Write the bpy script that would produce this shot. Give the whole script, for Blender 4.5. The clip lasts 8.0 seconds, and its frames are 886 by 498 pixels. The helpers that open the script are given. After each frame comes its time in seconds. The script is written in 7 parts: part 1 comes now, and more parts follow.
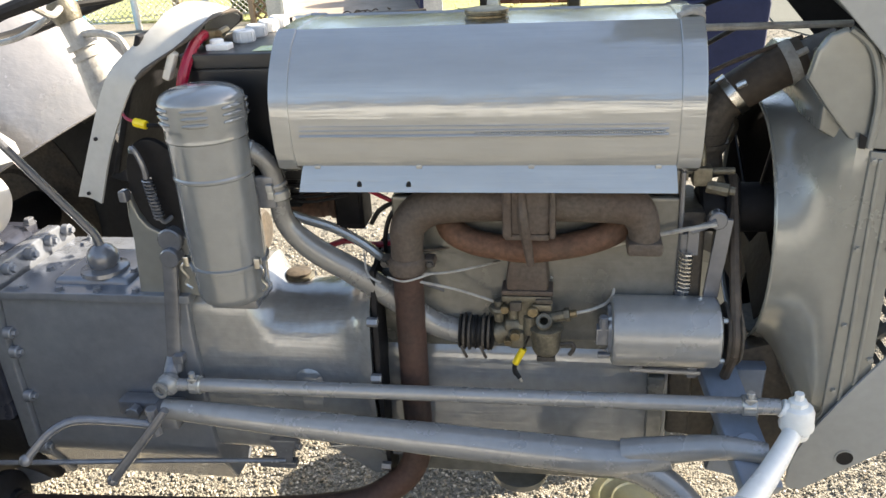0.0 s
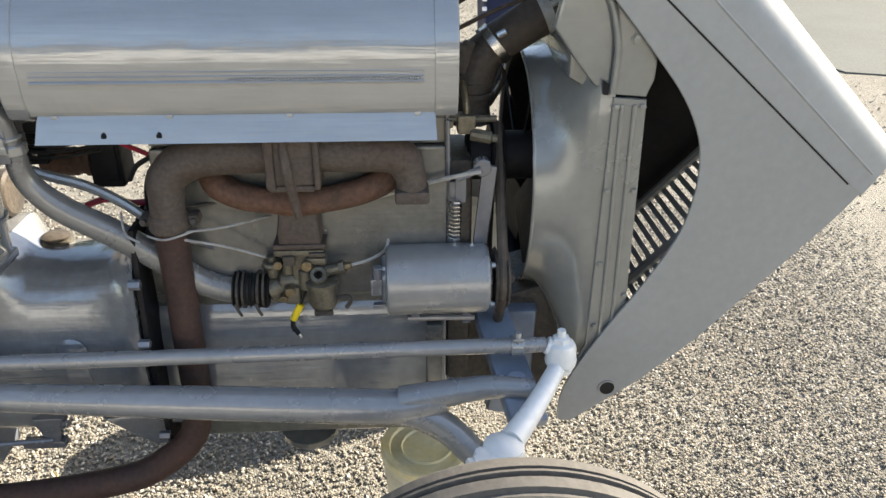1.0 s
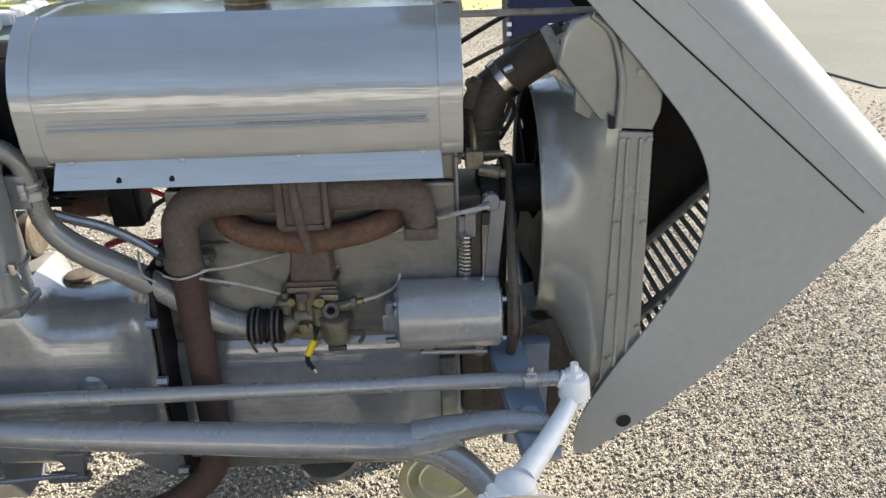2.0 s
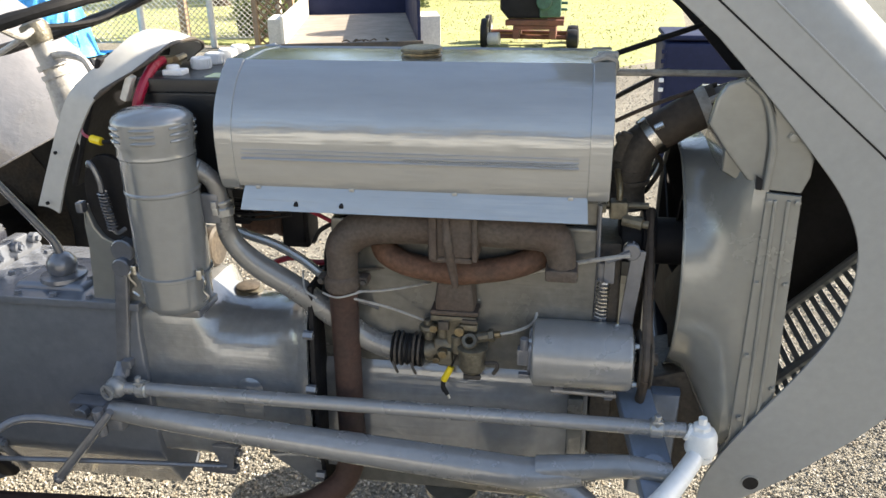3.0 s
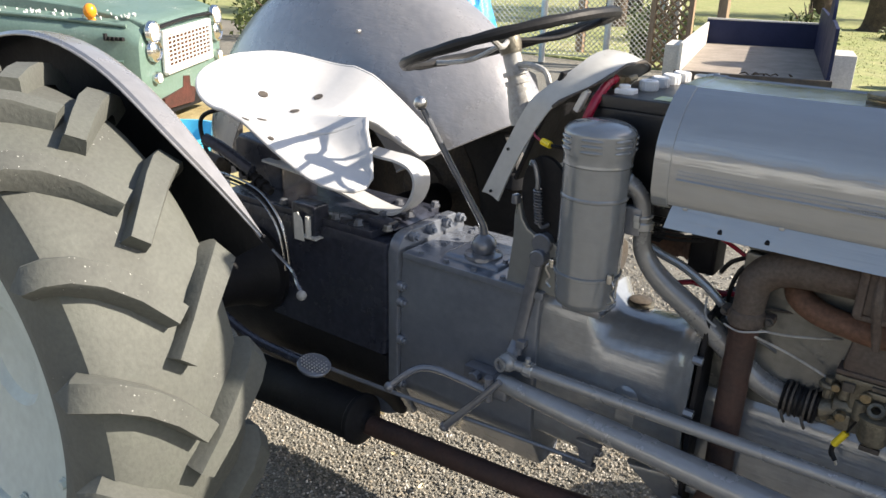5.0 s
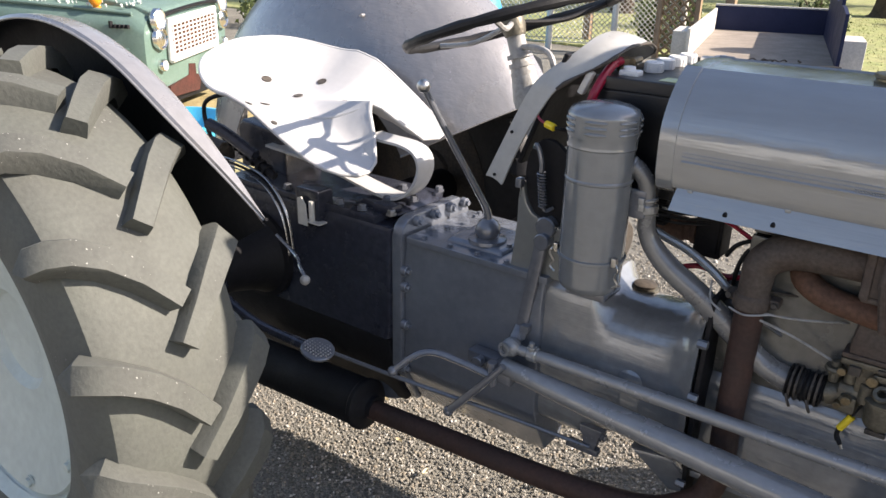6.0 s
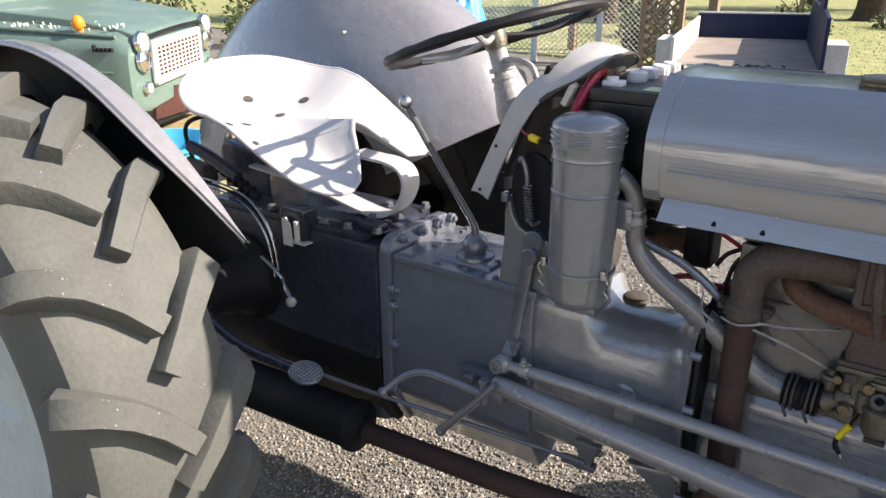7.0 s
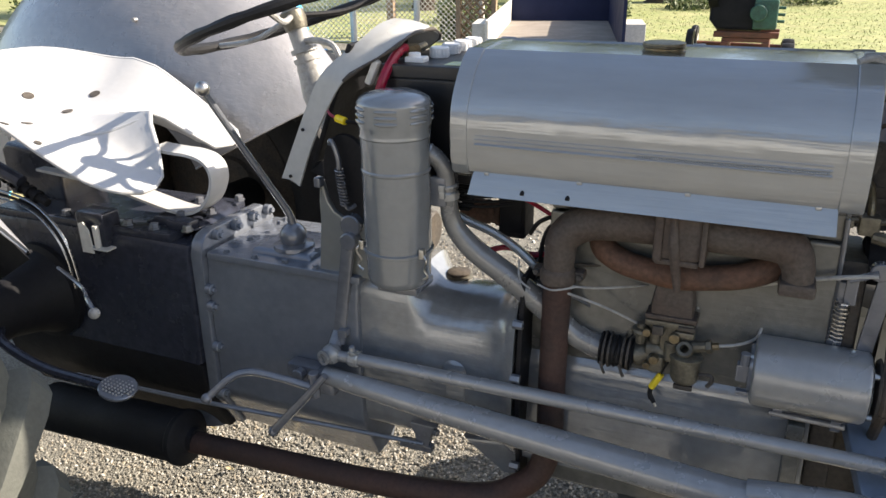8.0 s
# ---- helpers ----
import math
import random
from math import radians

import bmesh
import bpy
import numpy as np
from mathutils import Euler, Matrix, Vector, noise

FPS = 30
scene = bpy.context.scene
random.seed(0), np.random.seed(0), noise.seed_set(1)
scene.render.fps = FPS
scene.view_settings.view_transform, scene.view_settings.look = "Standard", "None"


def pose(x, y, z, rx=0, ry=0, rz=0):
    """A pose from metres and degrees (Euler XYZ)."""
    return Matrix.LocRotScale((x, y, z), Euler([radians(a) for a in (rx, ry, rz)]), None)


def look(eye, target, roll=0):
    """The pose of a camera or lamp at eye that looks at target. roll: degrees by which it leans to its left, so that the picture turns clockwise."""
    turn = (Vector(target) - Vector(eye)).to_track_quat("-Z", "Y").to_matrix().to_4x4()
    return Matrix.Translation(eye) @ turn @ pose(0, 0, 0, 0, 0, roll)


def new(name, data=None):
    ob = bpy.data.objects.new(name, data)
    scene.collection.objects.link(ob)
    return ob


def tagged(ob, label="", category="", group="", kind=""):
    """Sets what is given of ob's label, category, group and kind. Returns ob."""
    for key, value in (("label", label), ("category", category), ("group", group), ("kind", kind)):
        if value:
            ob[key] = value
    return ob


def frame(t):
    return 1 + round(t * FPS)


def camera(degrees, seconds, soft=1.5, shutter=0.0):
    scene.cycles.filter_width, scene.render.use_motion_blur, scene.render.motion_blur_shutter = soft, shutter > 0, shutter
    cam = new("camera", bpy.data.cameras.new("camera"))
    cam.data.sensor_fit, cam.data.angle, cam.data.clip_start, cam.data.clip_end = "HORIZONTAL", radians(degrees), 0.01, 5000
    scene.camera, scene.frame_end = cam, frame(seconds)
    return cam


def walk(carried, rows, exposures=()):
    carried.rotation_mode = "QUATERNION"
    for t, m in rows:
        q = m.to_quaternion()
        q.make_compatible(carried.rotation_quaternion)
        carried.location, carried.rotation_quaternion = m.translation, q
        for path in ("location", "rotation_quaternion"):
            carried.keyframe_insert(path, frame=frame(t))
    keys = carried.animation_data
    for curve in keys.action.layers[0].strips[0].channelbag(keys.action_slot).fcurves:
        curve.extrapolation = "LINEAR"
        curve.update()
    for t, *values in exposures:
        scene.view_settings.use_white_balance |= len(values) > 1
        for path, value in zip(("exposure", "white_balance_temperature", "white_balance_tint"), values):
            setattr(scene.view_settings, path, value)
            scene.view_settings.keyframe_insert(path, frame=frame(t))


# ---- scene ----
cam = camera(59.6, 8.0)
PATH = [
    (0, (0.228, 0.038, 1.432), (-0.073, 1.835, 0.608), -3.1),
    (0.5, (0.29, 0.019, 1.419), (0.31, 1.854, 0.623), -0.1),
    (1, (0.338, 0.053, 1.401), (0.458, 1.827, 0.485), 0.5),
    (1.2, (0.34, 0.067, 1.398), (0.487, 1.815, 0.436), 0.7),
    (2.3, (0.393, 0.039, 1.433), (0.357, 1.859, 0.605), -1.8),
    (2.5, (0.394, 0.023, 1.432), (0.311, 1.849, 0.62), -1.3),
    (3, (0.367, -0.027, 1.45), (0.06, 1.799, 0.695), -0.8),
    (3.5, (0.331, -0.05, 1.448), (-0.244, 1.702, 0.675), -0.6),
    (4, (0.286, -0.091, 1.457), (-0.528, 1.58, 0.719), -0.6),
    (4.5, (0.269, -0.138, 1.464), (-0.733, 1.453, 0.781), 0.9),
    (4.7, (0.266, -0.148, 1.468), (-0.804, 1.396, 0.783), 0.8),
    (5.8, (0.274, -0.148, 1.454), (-0.839, 1.343, 0.719), 1.9),
    (6, (0.272, -0.141, 1.453), (-0.832, 1.354, 0.714), 1.3),
    (6.5, (0.271, -0.134, 1.453), (-0.852, 1.355, 0.731), 0.5),
    (7, (0.266, -0.112, 1.451), (-0.83, 1.404, 0.745), -0.2),
    (7.5, (0.286, -0.079, 1.448), (-0.621, 1.545, 0.714), -0.7),
    (8, (0.29, -0.06, 1.424), (-0.447, 1.65, 0.693), -0.6),
]
EXPOSURES = [(0, 2.24, 7900, 11), (0.5, 2.18, 7800, 11), (1.2, 1.98, 7450, 11), (2.5, 1.98, 7550, 11), (3.5, 2.0, 7700, 11), (4.0, 1.7, 7400, 12), (4.7, 1.35, 7200, 12), (6.5, 1.35, 7100, 18), (7.4, 1.35, 7100, 18), (8.0, 1.5, 7300, 13)]
walk(cam, [(t, look(eye, target, roll)) for t, eye, target, roll in PATH], EXPOSURES)

# ---- world and light ----
SUN_DIR = Vector((0.756, 0.363, 0.545)).normalized()
world = bpy.data.worlds.new("sky")
scene.world = world
world.use_nodes = True
sky = world.node_tree.nodes.new("ShaderNodeTexSky")
sky.sky_type = "NISHITA"
sky.sun_disc = False
sky.sun_elevation = math.asin(SUN_DIR.z)
sky.sun_rotation = math.atan2(SUN_DIR.x, SUN_DIR.y)
world.node_tree.links.new(sky.outputs[0], world.node_tree.nodes["Background"].inputs[0])
world.node_tree.nodes["Background"].inputs[1].default_value = 0.11
sun = new("sun", bpy.data.lights.new("sun", "SUN"))
sun.data.energy = 4.6
sun.data.angle = radians(0.53)
sun.data.color = (1.0, 0.955, 0.88)
sun.matrix_world = look(SUN_DIR * 20, (0, 0, 0))

# ---- materials ----


def mat(name, base, rough=0.5, metal=0.0, var=0.15, scale=6.0, fine=90.0, bump=0.15, second=None, spots=0.5,
        stretch=(1, 1, 1), coat=0.0, depth=0.004, brush=0.0, flecks=0.0, fleck=(0.7, 0.7, 0.66), spec=0.5):
    """A worn surface: base colour, a second tone in large blotches, fine grain, and relief."""
    m = bpy.data.materials.new(name)
    m.use_nodes = True
    nt = m.node_tree
    n, l = nt.nodes, nt.links
    b = n["Principled BSDF"]
    co = n.new("ShaderNodeTexCoord")
    mp = n.new("ShaderNodeMapping")
    mp.inputs["Scale"].default_value = stretch
    l.new(co.outputs["Object"], mp.inputs["Vector"])
    big = n.new("ShaderNodeTexNoise")
    big.inputs["Scale"].default_value = scale
    big.inputs["Detail"].default_value = 6
    big.inputs["Roughness"].default_value = 0.65
    small = n.new("ShaderNodeTexNoise")
    small.inputs["Scale"].default_value = fine
    small.inputs["Detail"].default_value = 4
    for t in (big, small):
        l.new(mp.outputs[0], t.inputs["Vector"])
    ramp = n.new("ShaderNodeValToRGB")
    ramp.color_ramp.elements[0].position = max(0.0, spots - 0.16)
    ramp.color_ramp.elements[1].position = min(1.0, spots + 0.16)
    s = second or tuple(c * (1 - var) for c in base)
    ramp.color_ramp.elements[0].color = (*base, 1)
    ramp.color_ramp.elements[1].color = (*s, 1)
    l.new(big.outputs[0], ramp.inputs[0])
    mix = n.new("ShaderNodeMix")
    mix.data_type = "RGBA"
    mix.blend_type = "MULTIPLY"
    mix.inputs[0].default_value = 1.0
    tone = n.new("ShaderNodeMapRange")
    tone.inputs["From Min"].default_value = 0.3
    tone.inputs["From Max"].default_value = 0.7
    tone.inputs["To Min"].default_value = 1 - var
    tone.inputs["To Max"].default_value = 1 + var * 0.6
    l.new(small.outputs[0], tone.inputs[0])
    l.new(ramp.outputs[0], mix.inputs[6])
    l.new(tone.outputs[0], mix.inputs[7])
    colour = mix.outputs[2]
    if flecks:
        fn = n.new("ShaderNodeTexNoise")
        fn.inputs["Scale"].default_value = 170
        fn.inputs["Detail"].default_value = 3
        l.new(co.outputs["Object"], fn.inputs["Vector"])
        where = n.new("ShaderNodeMath")
        where.operation = "MULTIPLY"
        l.new(fn.outputs[0], where.inputs[0])
        l.new(big.outputs[0], where.inputs[1])
        fr = n.new("ShaderNodeMapRange")
        fr.inputs["From Min"].default_value = 0.47 - flecks
        fr.inputs["From Max"].default_value = 0.485 - flecks
        l.new(where.outputs[0], fr.inputs[0])
        fm = n.new("ShaderNodeMix")
        fm.data_type = "RGBA"
        l.new(fr.outputs[0], fm.inputs[0])
        l.new(colour, fm.inputs[6])
        fm.inputs[7].default_value = (*fleck, 1)
        colour = fm.outputs[2]
    l.new(colour, b.inputs["Base Color"])
    rr = n.new("ShaderNodeMapRange")
    rr.inputs["From Min"].default_value = 0.3
    rr.inputs["From Max"].default_value = 0.7
    rr.inputs["To Min"].default_value = max(0.03, rough - 0.08)
    rr.inputs["To Max"].default_value = min(1.0, rough + 0.1)
    l.new(big.outputs[0], rr.inputs[0])
    l.new(rr.outputs[0], b.inputs["Roughness"])
    b.inputs["Metallic"].default_value = metal
    b.inputs["Specular IOR Level"].default_value = spec
    b.inputs["Coat Weight"].default_value = coat
    b.inputs["Coat Roughness"].default_value = 0.12
    bp = n.new("ShaderNodeBump")
    bp.inputs["Strength"].default_value = bump
    bp.inputs["Distance"].default_value = depth
    l.new(small.outputs[0], bp.inputs["Height"])
    if brush:
        # brush strokes drawn along the part, deeper in some places than in others
        ms = n.new("ShaderNodeMapping")
        ms.inputs["Scale"].default_value = (7, 150, 150)
        l.new(co.outputs["Object"], ms.inputs["Vector"])
        st = n.new("ShaderNodeTexNoise")
        st.inputs["Scale"].default_value = 1.0
        st.inputs["Detail"].default_value = 3
        l.new(ms.outputs[0], st.inputs["Vector"])
        wave = n.new("ShaderNodeTexNoise")
        wave.inputs["Scale"].default_value = 17
        l.new(co.outputs["Object"], wave.inputs["Vector"])
        b2 = n.new("ShaderNodeBump")
        b2.inputs["Strength"].default_value = brush
        b2.inputs["Distance"].default_value = 0.0016
        l.new(st.outputs[0], b2.inputs["Height"])
        l.new(bp.outputs[0], b2.inputs["Normal"])
        b3 = n.new("ShaderNodeBump")
        b3.inputs["Strength"].default_value = brush
        b3.inputs["Distance"].default_value = 0.006
        l.new(wave.outputs[0], b3.inputs["Height"])
        l.new(b2.outputs[0], b3.inputs["Normal"])
        bp = b3
    l.new(bp.outputs[0], b.inputs["Normal"])
    return m


PAINT = mat("grey enamel paint", (0.345, 0.356, 0.358), 0.17, 0.5, var=0.06, scale=5, fine=38, bump=0.075, stretch=(0.25, 1, 1), coat=0.6, depth=0.003, brush=0.45)
CAST = mat("grey paint on castings", (0.175, 0.184, 0.205), 0.18, 0.3, var=0.12, scale=9, fine=55, bump=0.2, second=(0.14, 0.148, 0.168), coat=0.6, brush=0.4)
CLEANER = mat("satin grey canister paint", (0.235, 0.246, 0.252), 0.17, 0.35, var=0.06, scale=6, fine=45, bump=0.08, coat=0.5, brush=0.25)
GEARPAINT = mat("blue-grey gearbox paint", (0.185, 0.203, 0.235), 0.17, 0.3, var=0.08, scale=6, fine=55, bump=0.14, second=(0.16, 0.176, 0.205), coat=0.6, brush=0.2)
RODPAINT = mat("semi-gloss grey rod paint", (0.275, 0.28, 0.283), 0.25, 0.3, var=0.08, scale=7, fine=50, bump=0.14, coat=0.35, brush=0.07)
HOUSING = mat("glossy grey housing paint", (0.27, 0.282, 0.294), 0.15, 0.35, var=0.10, scale=8, fine=55, bump=0.15, second=(0.225, 0.236, 0.248), coat=0.6, brush=0.4)
PIPEPAINT = mat("dulled grey pipe paint", (0.225, 0.225, 0.222), 0.24, 0.25, var=0.10, scale=8, fine=50, bump=0.12, second=(0.18, 0.18, 0.178), coat=0.3)
# Housing paint with the shade beside the rear wheel put into its colour.
TRANSM = mat("housing paint darkened for shade", (0.040, 0.044, 0.060), 0.24, 0.1, var=0.3, scale=8, fine=60, bump=0.2, second=(0.028, 0.031, 0.044), coat=0.2, spec=0.35, brush=0.3)
ARCHPAINT = mat("pale grey arch paint", (0.40, 0.40, 0.385), 0.38, var=0.06, scale=9, fine=60, bump=0.08, second=(0.35, 0.35, 0.335), coat=0.2, flecks=0.02, fleck=(0.12, 0.11, 0.10))
COWL = mat("olive grey cowl paint", (0.215, 0.222, 0.212), 0.22, 0.25, var=0.06, scale=6, fine=45, bump=0.07, coat=0.5, brush=0.14)
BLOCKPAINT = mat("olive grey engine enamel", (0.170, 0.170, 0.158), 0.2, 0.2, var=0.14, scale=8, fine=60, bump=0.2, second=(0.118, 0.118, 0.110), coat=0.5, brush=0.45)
RENDER = mat("white house render", (0.74, 0.74, 0.72), 0.8, var=0.06, scale=2, fine=30, bump=0.2)
SHELL = mat("pale grey sheet paint", (0.255, 0.265, 0.265), 0.34, var=0.06, scale=4, fine=60, bump=0.06, coat=0.2, brush=0.08)
GUARD = mat("grey mudguard enamel", (0.295, 0.287, 0.285), 0.27, 0.3, var=0.08, scale=4, fine=42, bump=0.16, coat=0.4, brush=0.3, second=(0.24, 0.24, 0.25), flecks=0.03, fleck=(0.14, 0.135, 0.13))
SEATPAINT = mat("fresh pale grey seat paint", (0.46, 0.46, 0.455), 0.36, var=0.04, scale=5, fine=60, bump=0.05, coat=0.2)
BRIGHT = mat("silver white fresh paint", (0.78, 0.785, 0.77), 0.3, var=0.06, scale=10, fine=70, bump=0.12, coat=0.2)
WORN = mat("scuffed grey paint", (0.34, 0.335, 0.32), 0.42, var=0.14, scale=22, fine=120, bump=0.25, second=(0.10, 0.092, 0.082), spots=0.64)
RUST = mat("heat-rusted iron", (0.082, 0.061, 0.050), 0.6, var=0.25, scale=11, fine=140, bump=0.35, second=(0.098, 0.084, 0.072), spots=0.56, spec=0.22)
RUST2 = mat("orange rusted iron", (0.155, 0.080, 0.052), 0.70, var=0.3, scale=9, fine=110, bump=0.35, second=(0.085, 0.055, 0.042), spots=0.5, spec=0.22)
RUSTDARK = mat("dark red oxide iron", (0.085, 0.03, 0.024), 0.7, var=0.25, scale=9, fine=80, bump=0.3, second=(0.05, 0.025, 0.02), spec=0.2)
PIPE = mat("brown rusted pipe", (0.046, 0.032, 0.029), 0.6, var=0.2, scale=9, fine=120, bump=0.25, second=(0.075, 0.042, 0.034), spots=0.5, spec=0.22)
# Black paint; it also stands in for shade on insides and undersides.
BLACK_AND_SHADE = mat("black muffler paint and painted shade", (0.012, 0.012, 0.014), 0.6, var=0.2, scale=9, fine=90, bump=0.2, spec=0.22)
BLACK = mat("black rubber hose", (0.018, 0.018, 0.019), 0.5, var=0.2, scale=12, fine=90, bump=0.15, spec=0.22)
OILY = mat("oily dark iron", (0.05, 0.047, 0.045), 0.5, var=0.3, scale=14, fine=110, bump=0.3, second=(0.09, 0.075, 0.06), spec=0.22)
HOSE = mat("old brown rubber hose", (0.05, 0.042, 0.036), 0.55, var=0.2, scale=12, fine=90, bump=0.2, second=(0.085, 0.068, 0.055), spec=0.22)
PLASTIC = mat("black battery plastic", (0.014, 0.014, 0.015), 0.35, var=0.1, scale=12, fine=150, bump=0.06)
TYRE = mat("dusty tractor rubber", (0.096, 0.102, 0.088), 0.75, var=0.12, scale=5, fine=110, bump=0.28, second=(0.082, 0.085, 0.076), flecks=0.032, fleck=(0.36, 0.36, 0.33))
TYRE2 = mat("worn front tyre rubber", (0.06, 0.058, 0.054), 0.78, var=0.16, scale=9, fine=75, bump=0.3, second=(0.085, 0.08, 0.072))
DISC = mat("pale grey-green wheel paint", (0.50, 0.56, 0.52), 0.4, var=0.08, scale=4, fine=40, bump=0.1, coat=0.1, second=(0.43, 0.48, 0.45), flecks=0.05)
STEEL = mat("bare steel", (0.55, 0.54, 0.52), 0.28, 1.0, var=0.12, scale=20, fine=120, bump=0.1)
BRASS = mat("dull brass", (0.30, 0.235, 0.14), 0.42, 0.75, var=0.2, scale=24, fine=150, bump=0.2, second=(0.12, 0.095, 0.06))
POT = mat("grey pot metal", (0.19, 0.175, 0.135), 0.45, 0.55, var=0.2, scale=30, fine=160, bump=0.3, second=(0.10, 0.09, 0.07))
WHITE = mat("white plastic", (0.75, 0.75, 0.74), 0.4, var=0.05, scale=20, fine=80, bump=0.03)
RED = mat("red cable sleeve", (0.30, 0.008, 0.03), 0.3, var=0.1, scale=20, fine=90, bump=0.05)
YELLOW = mat("yellow insulated terminal", (0.78, 0.58, 0.02), 0.35, var=0.06, scale=40, fine=150, bump=0.05)
BARE = mat("white bare cable tie", (0.62, 0.60, 0.55), 0.5, var=0.1, scale=20, fine=90, bump=0.1)
BLUEBAR = mat("blue-grey painted axle beam", (0.15, 0.185, 0.24), 0.32, var=0.1, scale=9, fine=60, bump=0.12, coat=0.3)
CREAM = mat("cream plastic pail", (0.76, 0.73, 0.60), 0.45, var=0.08, scale=8, fine=60, bump=0.06, second=(0.56, 0.47, 0.26), spots=0.6)
LIDYELLOW = mat("stained yellow plastic lid", (0.70, 0.60, 0.30), 0.4, var=0.1, scale=12, fine=60, bump=0.08, second=(0.74, 0.69, 0.50))
CARGREEN = mat("faded green car paint", (0.098, 0.165, 0.138), 0.42, var=0.12, scale=3, fine=50, bump=0.1, second=(0.128, 0.195, 0.168), coat=0.15, flecks=0.06)
FLAKE = mat("flaked off white primer", (0.72, 0.75, 0.72), 0.7, var=0.1, scale=10, fine=60, bump=0.2)
CHROME = mat("dull chrome", (0.78, 0.78, 0.77), 0.2, 1.0, var=0.08, scale=10, fine=60, bump=0.05)
LENS = mat("orange lens", (0.75, 0.27, 0.02), 0.25, var=0.1, scale=20, fine=60, bump=0.05)
GALV = mat("galvanised wire", (0.58, 0.58, 0.56), 0.45, 0.5, var=0.1, scale=10, fine=60, bump=0.05)
POST = mat("white painted post", (0.62, 0.60, 0.55), 0.6, var=0.15, scale=8, fine=60, bump=0.2)
WOOD = mat("weathered wood", (0.32, 0.22, 0.14), 0.75, var=0.25, scale=6, fine=60, bump=0.4, second=(0.22, 0.15, 0.09), stretch=(1, 1, 0.2))
PLY = mat("weathered ply", (0.29, 0.25, 0.21), 0.8, var=0.18, scale=5, fine=60, bump=0.2, second=(0.21, 0.18, 0.15))
NAVY = mat("navy plastic", (0.012, 0.018, 0.055), 0.6, spec=0.25, var=0.12, scale=6, fine=40, bump=0.08)
TARP = mat("bright blue tarpaulin", (0.03, 0.30, 0.70), 0.42, var=0.12, scale=4, fine=30, bump=0.4, second=(0.10, 0.50, 0.85), depth=0.02)
PAILBLUE = mat("light blue plastic", (0.05, 0.42, 0.62), 0.4, var=0.1, scale=9, fine=60, bump=0.06)
ENGREEN = mat("old green engine paint", (0.035, 0.12, 0.085), 0.5, var=0.2, scale=14, fine=80, bump=0.2, second=(0.03, 0.07, 0.05))
REDIRON = mat("red-brown trolley frame", (0.17, 0.055, 0.035), 0.65, var=0.2, scale=9, fine=80, bump=0.25, second=(0.10, 0.045, 0.03))
BARK = mat("brown bark", (0.10, 0.07, 0.045), 0.9, var=0.3, scale=9, fine=40, bump=0.8, second=(0.05, 0.035, 0.025), depth=0.02)
LEAF = mat("olive leaves", (0.07, 0.10, 0.03), 0.6, var=0.3, scale=3, fine=9, bump=0.1, second=(0.10, 0.13, 0.035))
GRASSM = mat("sunlit dry grass", (0.235, 0.275, 0.095), 0.8, var=0.35, scale=1.4, fine=14, bump=0.5, second=(0.33, 0.32, 0.15), depth=0.03)
STRAW = mat("straw litter", (0.42, 0.35, 0.19), 0.85, var=0.25, scale=5, fine=60, bump=0.5, second=(0.30, 0.24, 0.12), depth=0.01, spec=0.1)
SLATE = mat("dark slate roof", (0.06, 0.062, 0.075), 0.7, var=0.2, scale=4, fine=30, bump=0.3)
DRYLEAF = mat("dry pale leaf", (0.62, 0.54, 0.36), 0.7, var=0.2, scale=40, fine=200, bump=0.2)
ASPHALT = mat("pale worn asphalt", (0.105, 0.112, 0.103), 0.85, var=0.2, scale=0.8, fine=80, bump=0.35, second=(0.13, 0.138, 0.128), spec=0.08)


def gravel_material():
    m = bpy.data.materials.new("compact gravel")
    m.use_nodes = True
    n, l = m.node_tree.nodes, m.node_tree.links
    b = n["Principled BSDF"]
    co = n.new("ShaderNodeTexCoord")
    v = n.new("ShaderNodeTexVoronoi")
    v.inputs["Scale"].default_value = 190
    big = n.new("ShaderNodeTexNoise")
    big.inputs["Scale"].default_value = 1.7
    big.inputs["Detail"].default_value = 6
    for t in (v, big):
        l.new(co.outputs["Object"], t.inputs["Vector"])
    sep = n.new("ShaderNodeSeparateColor")
    l.new(v.outputs["Color"], sep.inputs[0])
    r = n.new("ShaderNodeValToRGB")
    r.color_ramp.elements[0].color = (0.145, 0.141, 0.127, 1)
    r.color_ramp.elements[1].color = (0.295, 0.286, 0.256, 1)
    e = r.color_ramp.elements.new(0.5)
    e.color = (0.21, 0.203, 0.181, 1)
    l.new(sep.outputs[0], r.inputs[0])
    mix = n.new("ShaderNodeMix")
    mix.data_type, mix.blend_type = "RGBA", "MULTIPLY"
    mix.inputs[0].default_value = 0.55
    r2 = n.new("ShaderNodeValToRGB")
    r2.color_ramp.elements[0].position, r2.color_ramp.elements[1].position = 0.35, 0.65
    r2.color_ramp.elements[0].color = (0.72, 0.69, 0.64, 1)
    r2.color_ramp.elements[1].color = (1.1, 1.08, 1.02, 1)
    l.new(big.outputs[0], r2.inputs[0])
    l.new(r.outputs[0], mix.inputs[6])
    l.new(r2.outputs[0], mix.inputs[7])
    l.new(mix.outputs[2], b.inputs["Base Color"])
    b.inputs["Roughness"].default_value = 0.9
    b.inputs["Specular IOR Level"].default_value = 0.1
    bp = n.new("ShaderNodeBump")
    bp.inputs["Strength"].default_value = 0.9
    bp.inputs["Distance"].default_value = 0.005
    bp.invert = True
    l.new(v.outputs["Distance"], bp.inputs["Height"])
    l.new(bp.outputs[0], b.inputs["Normal"])
    return m


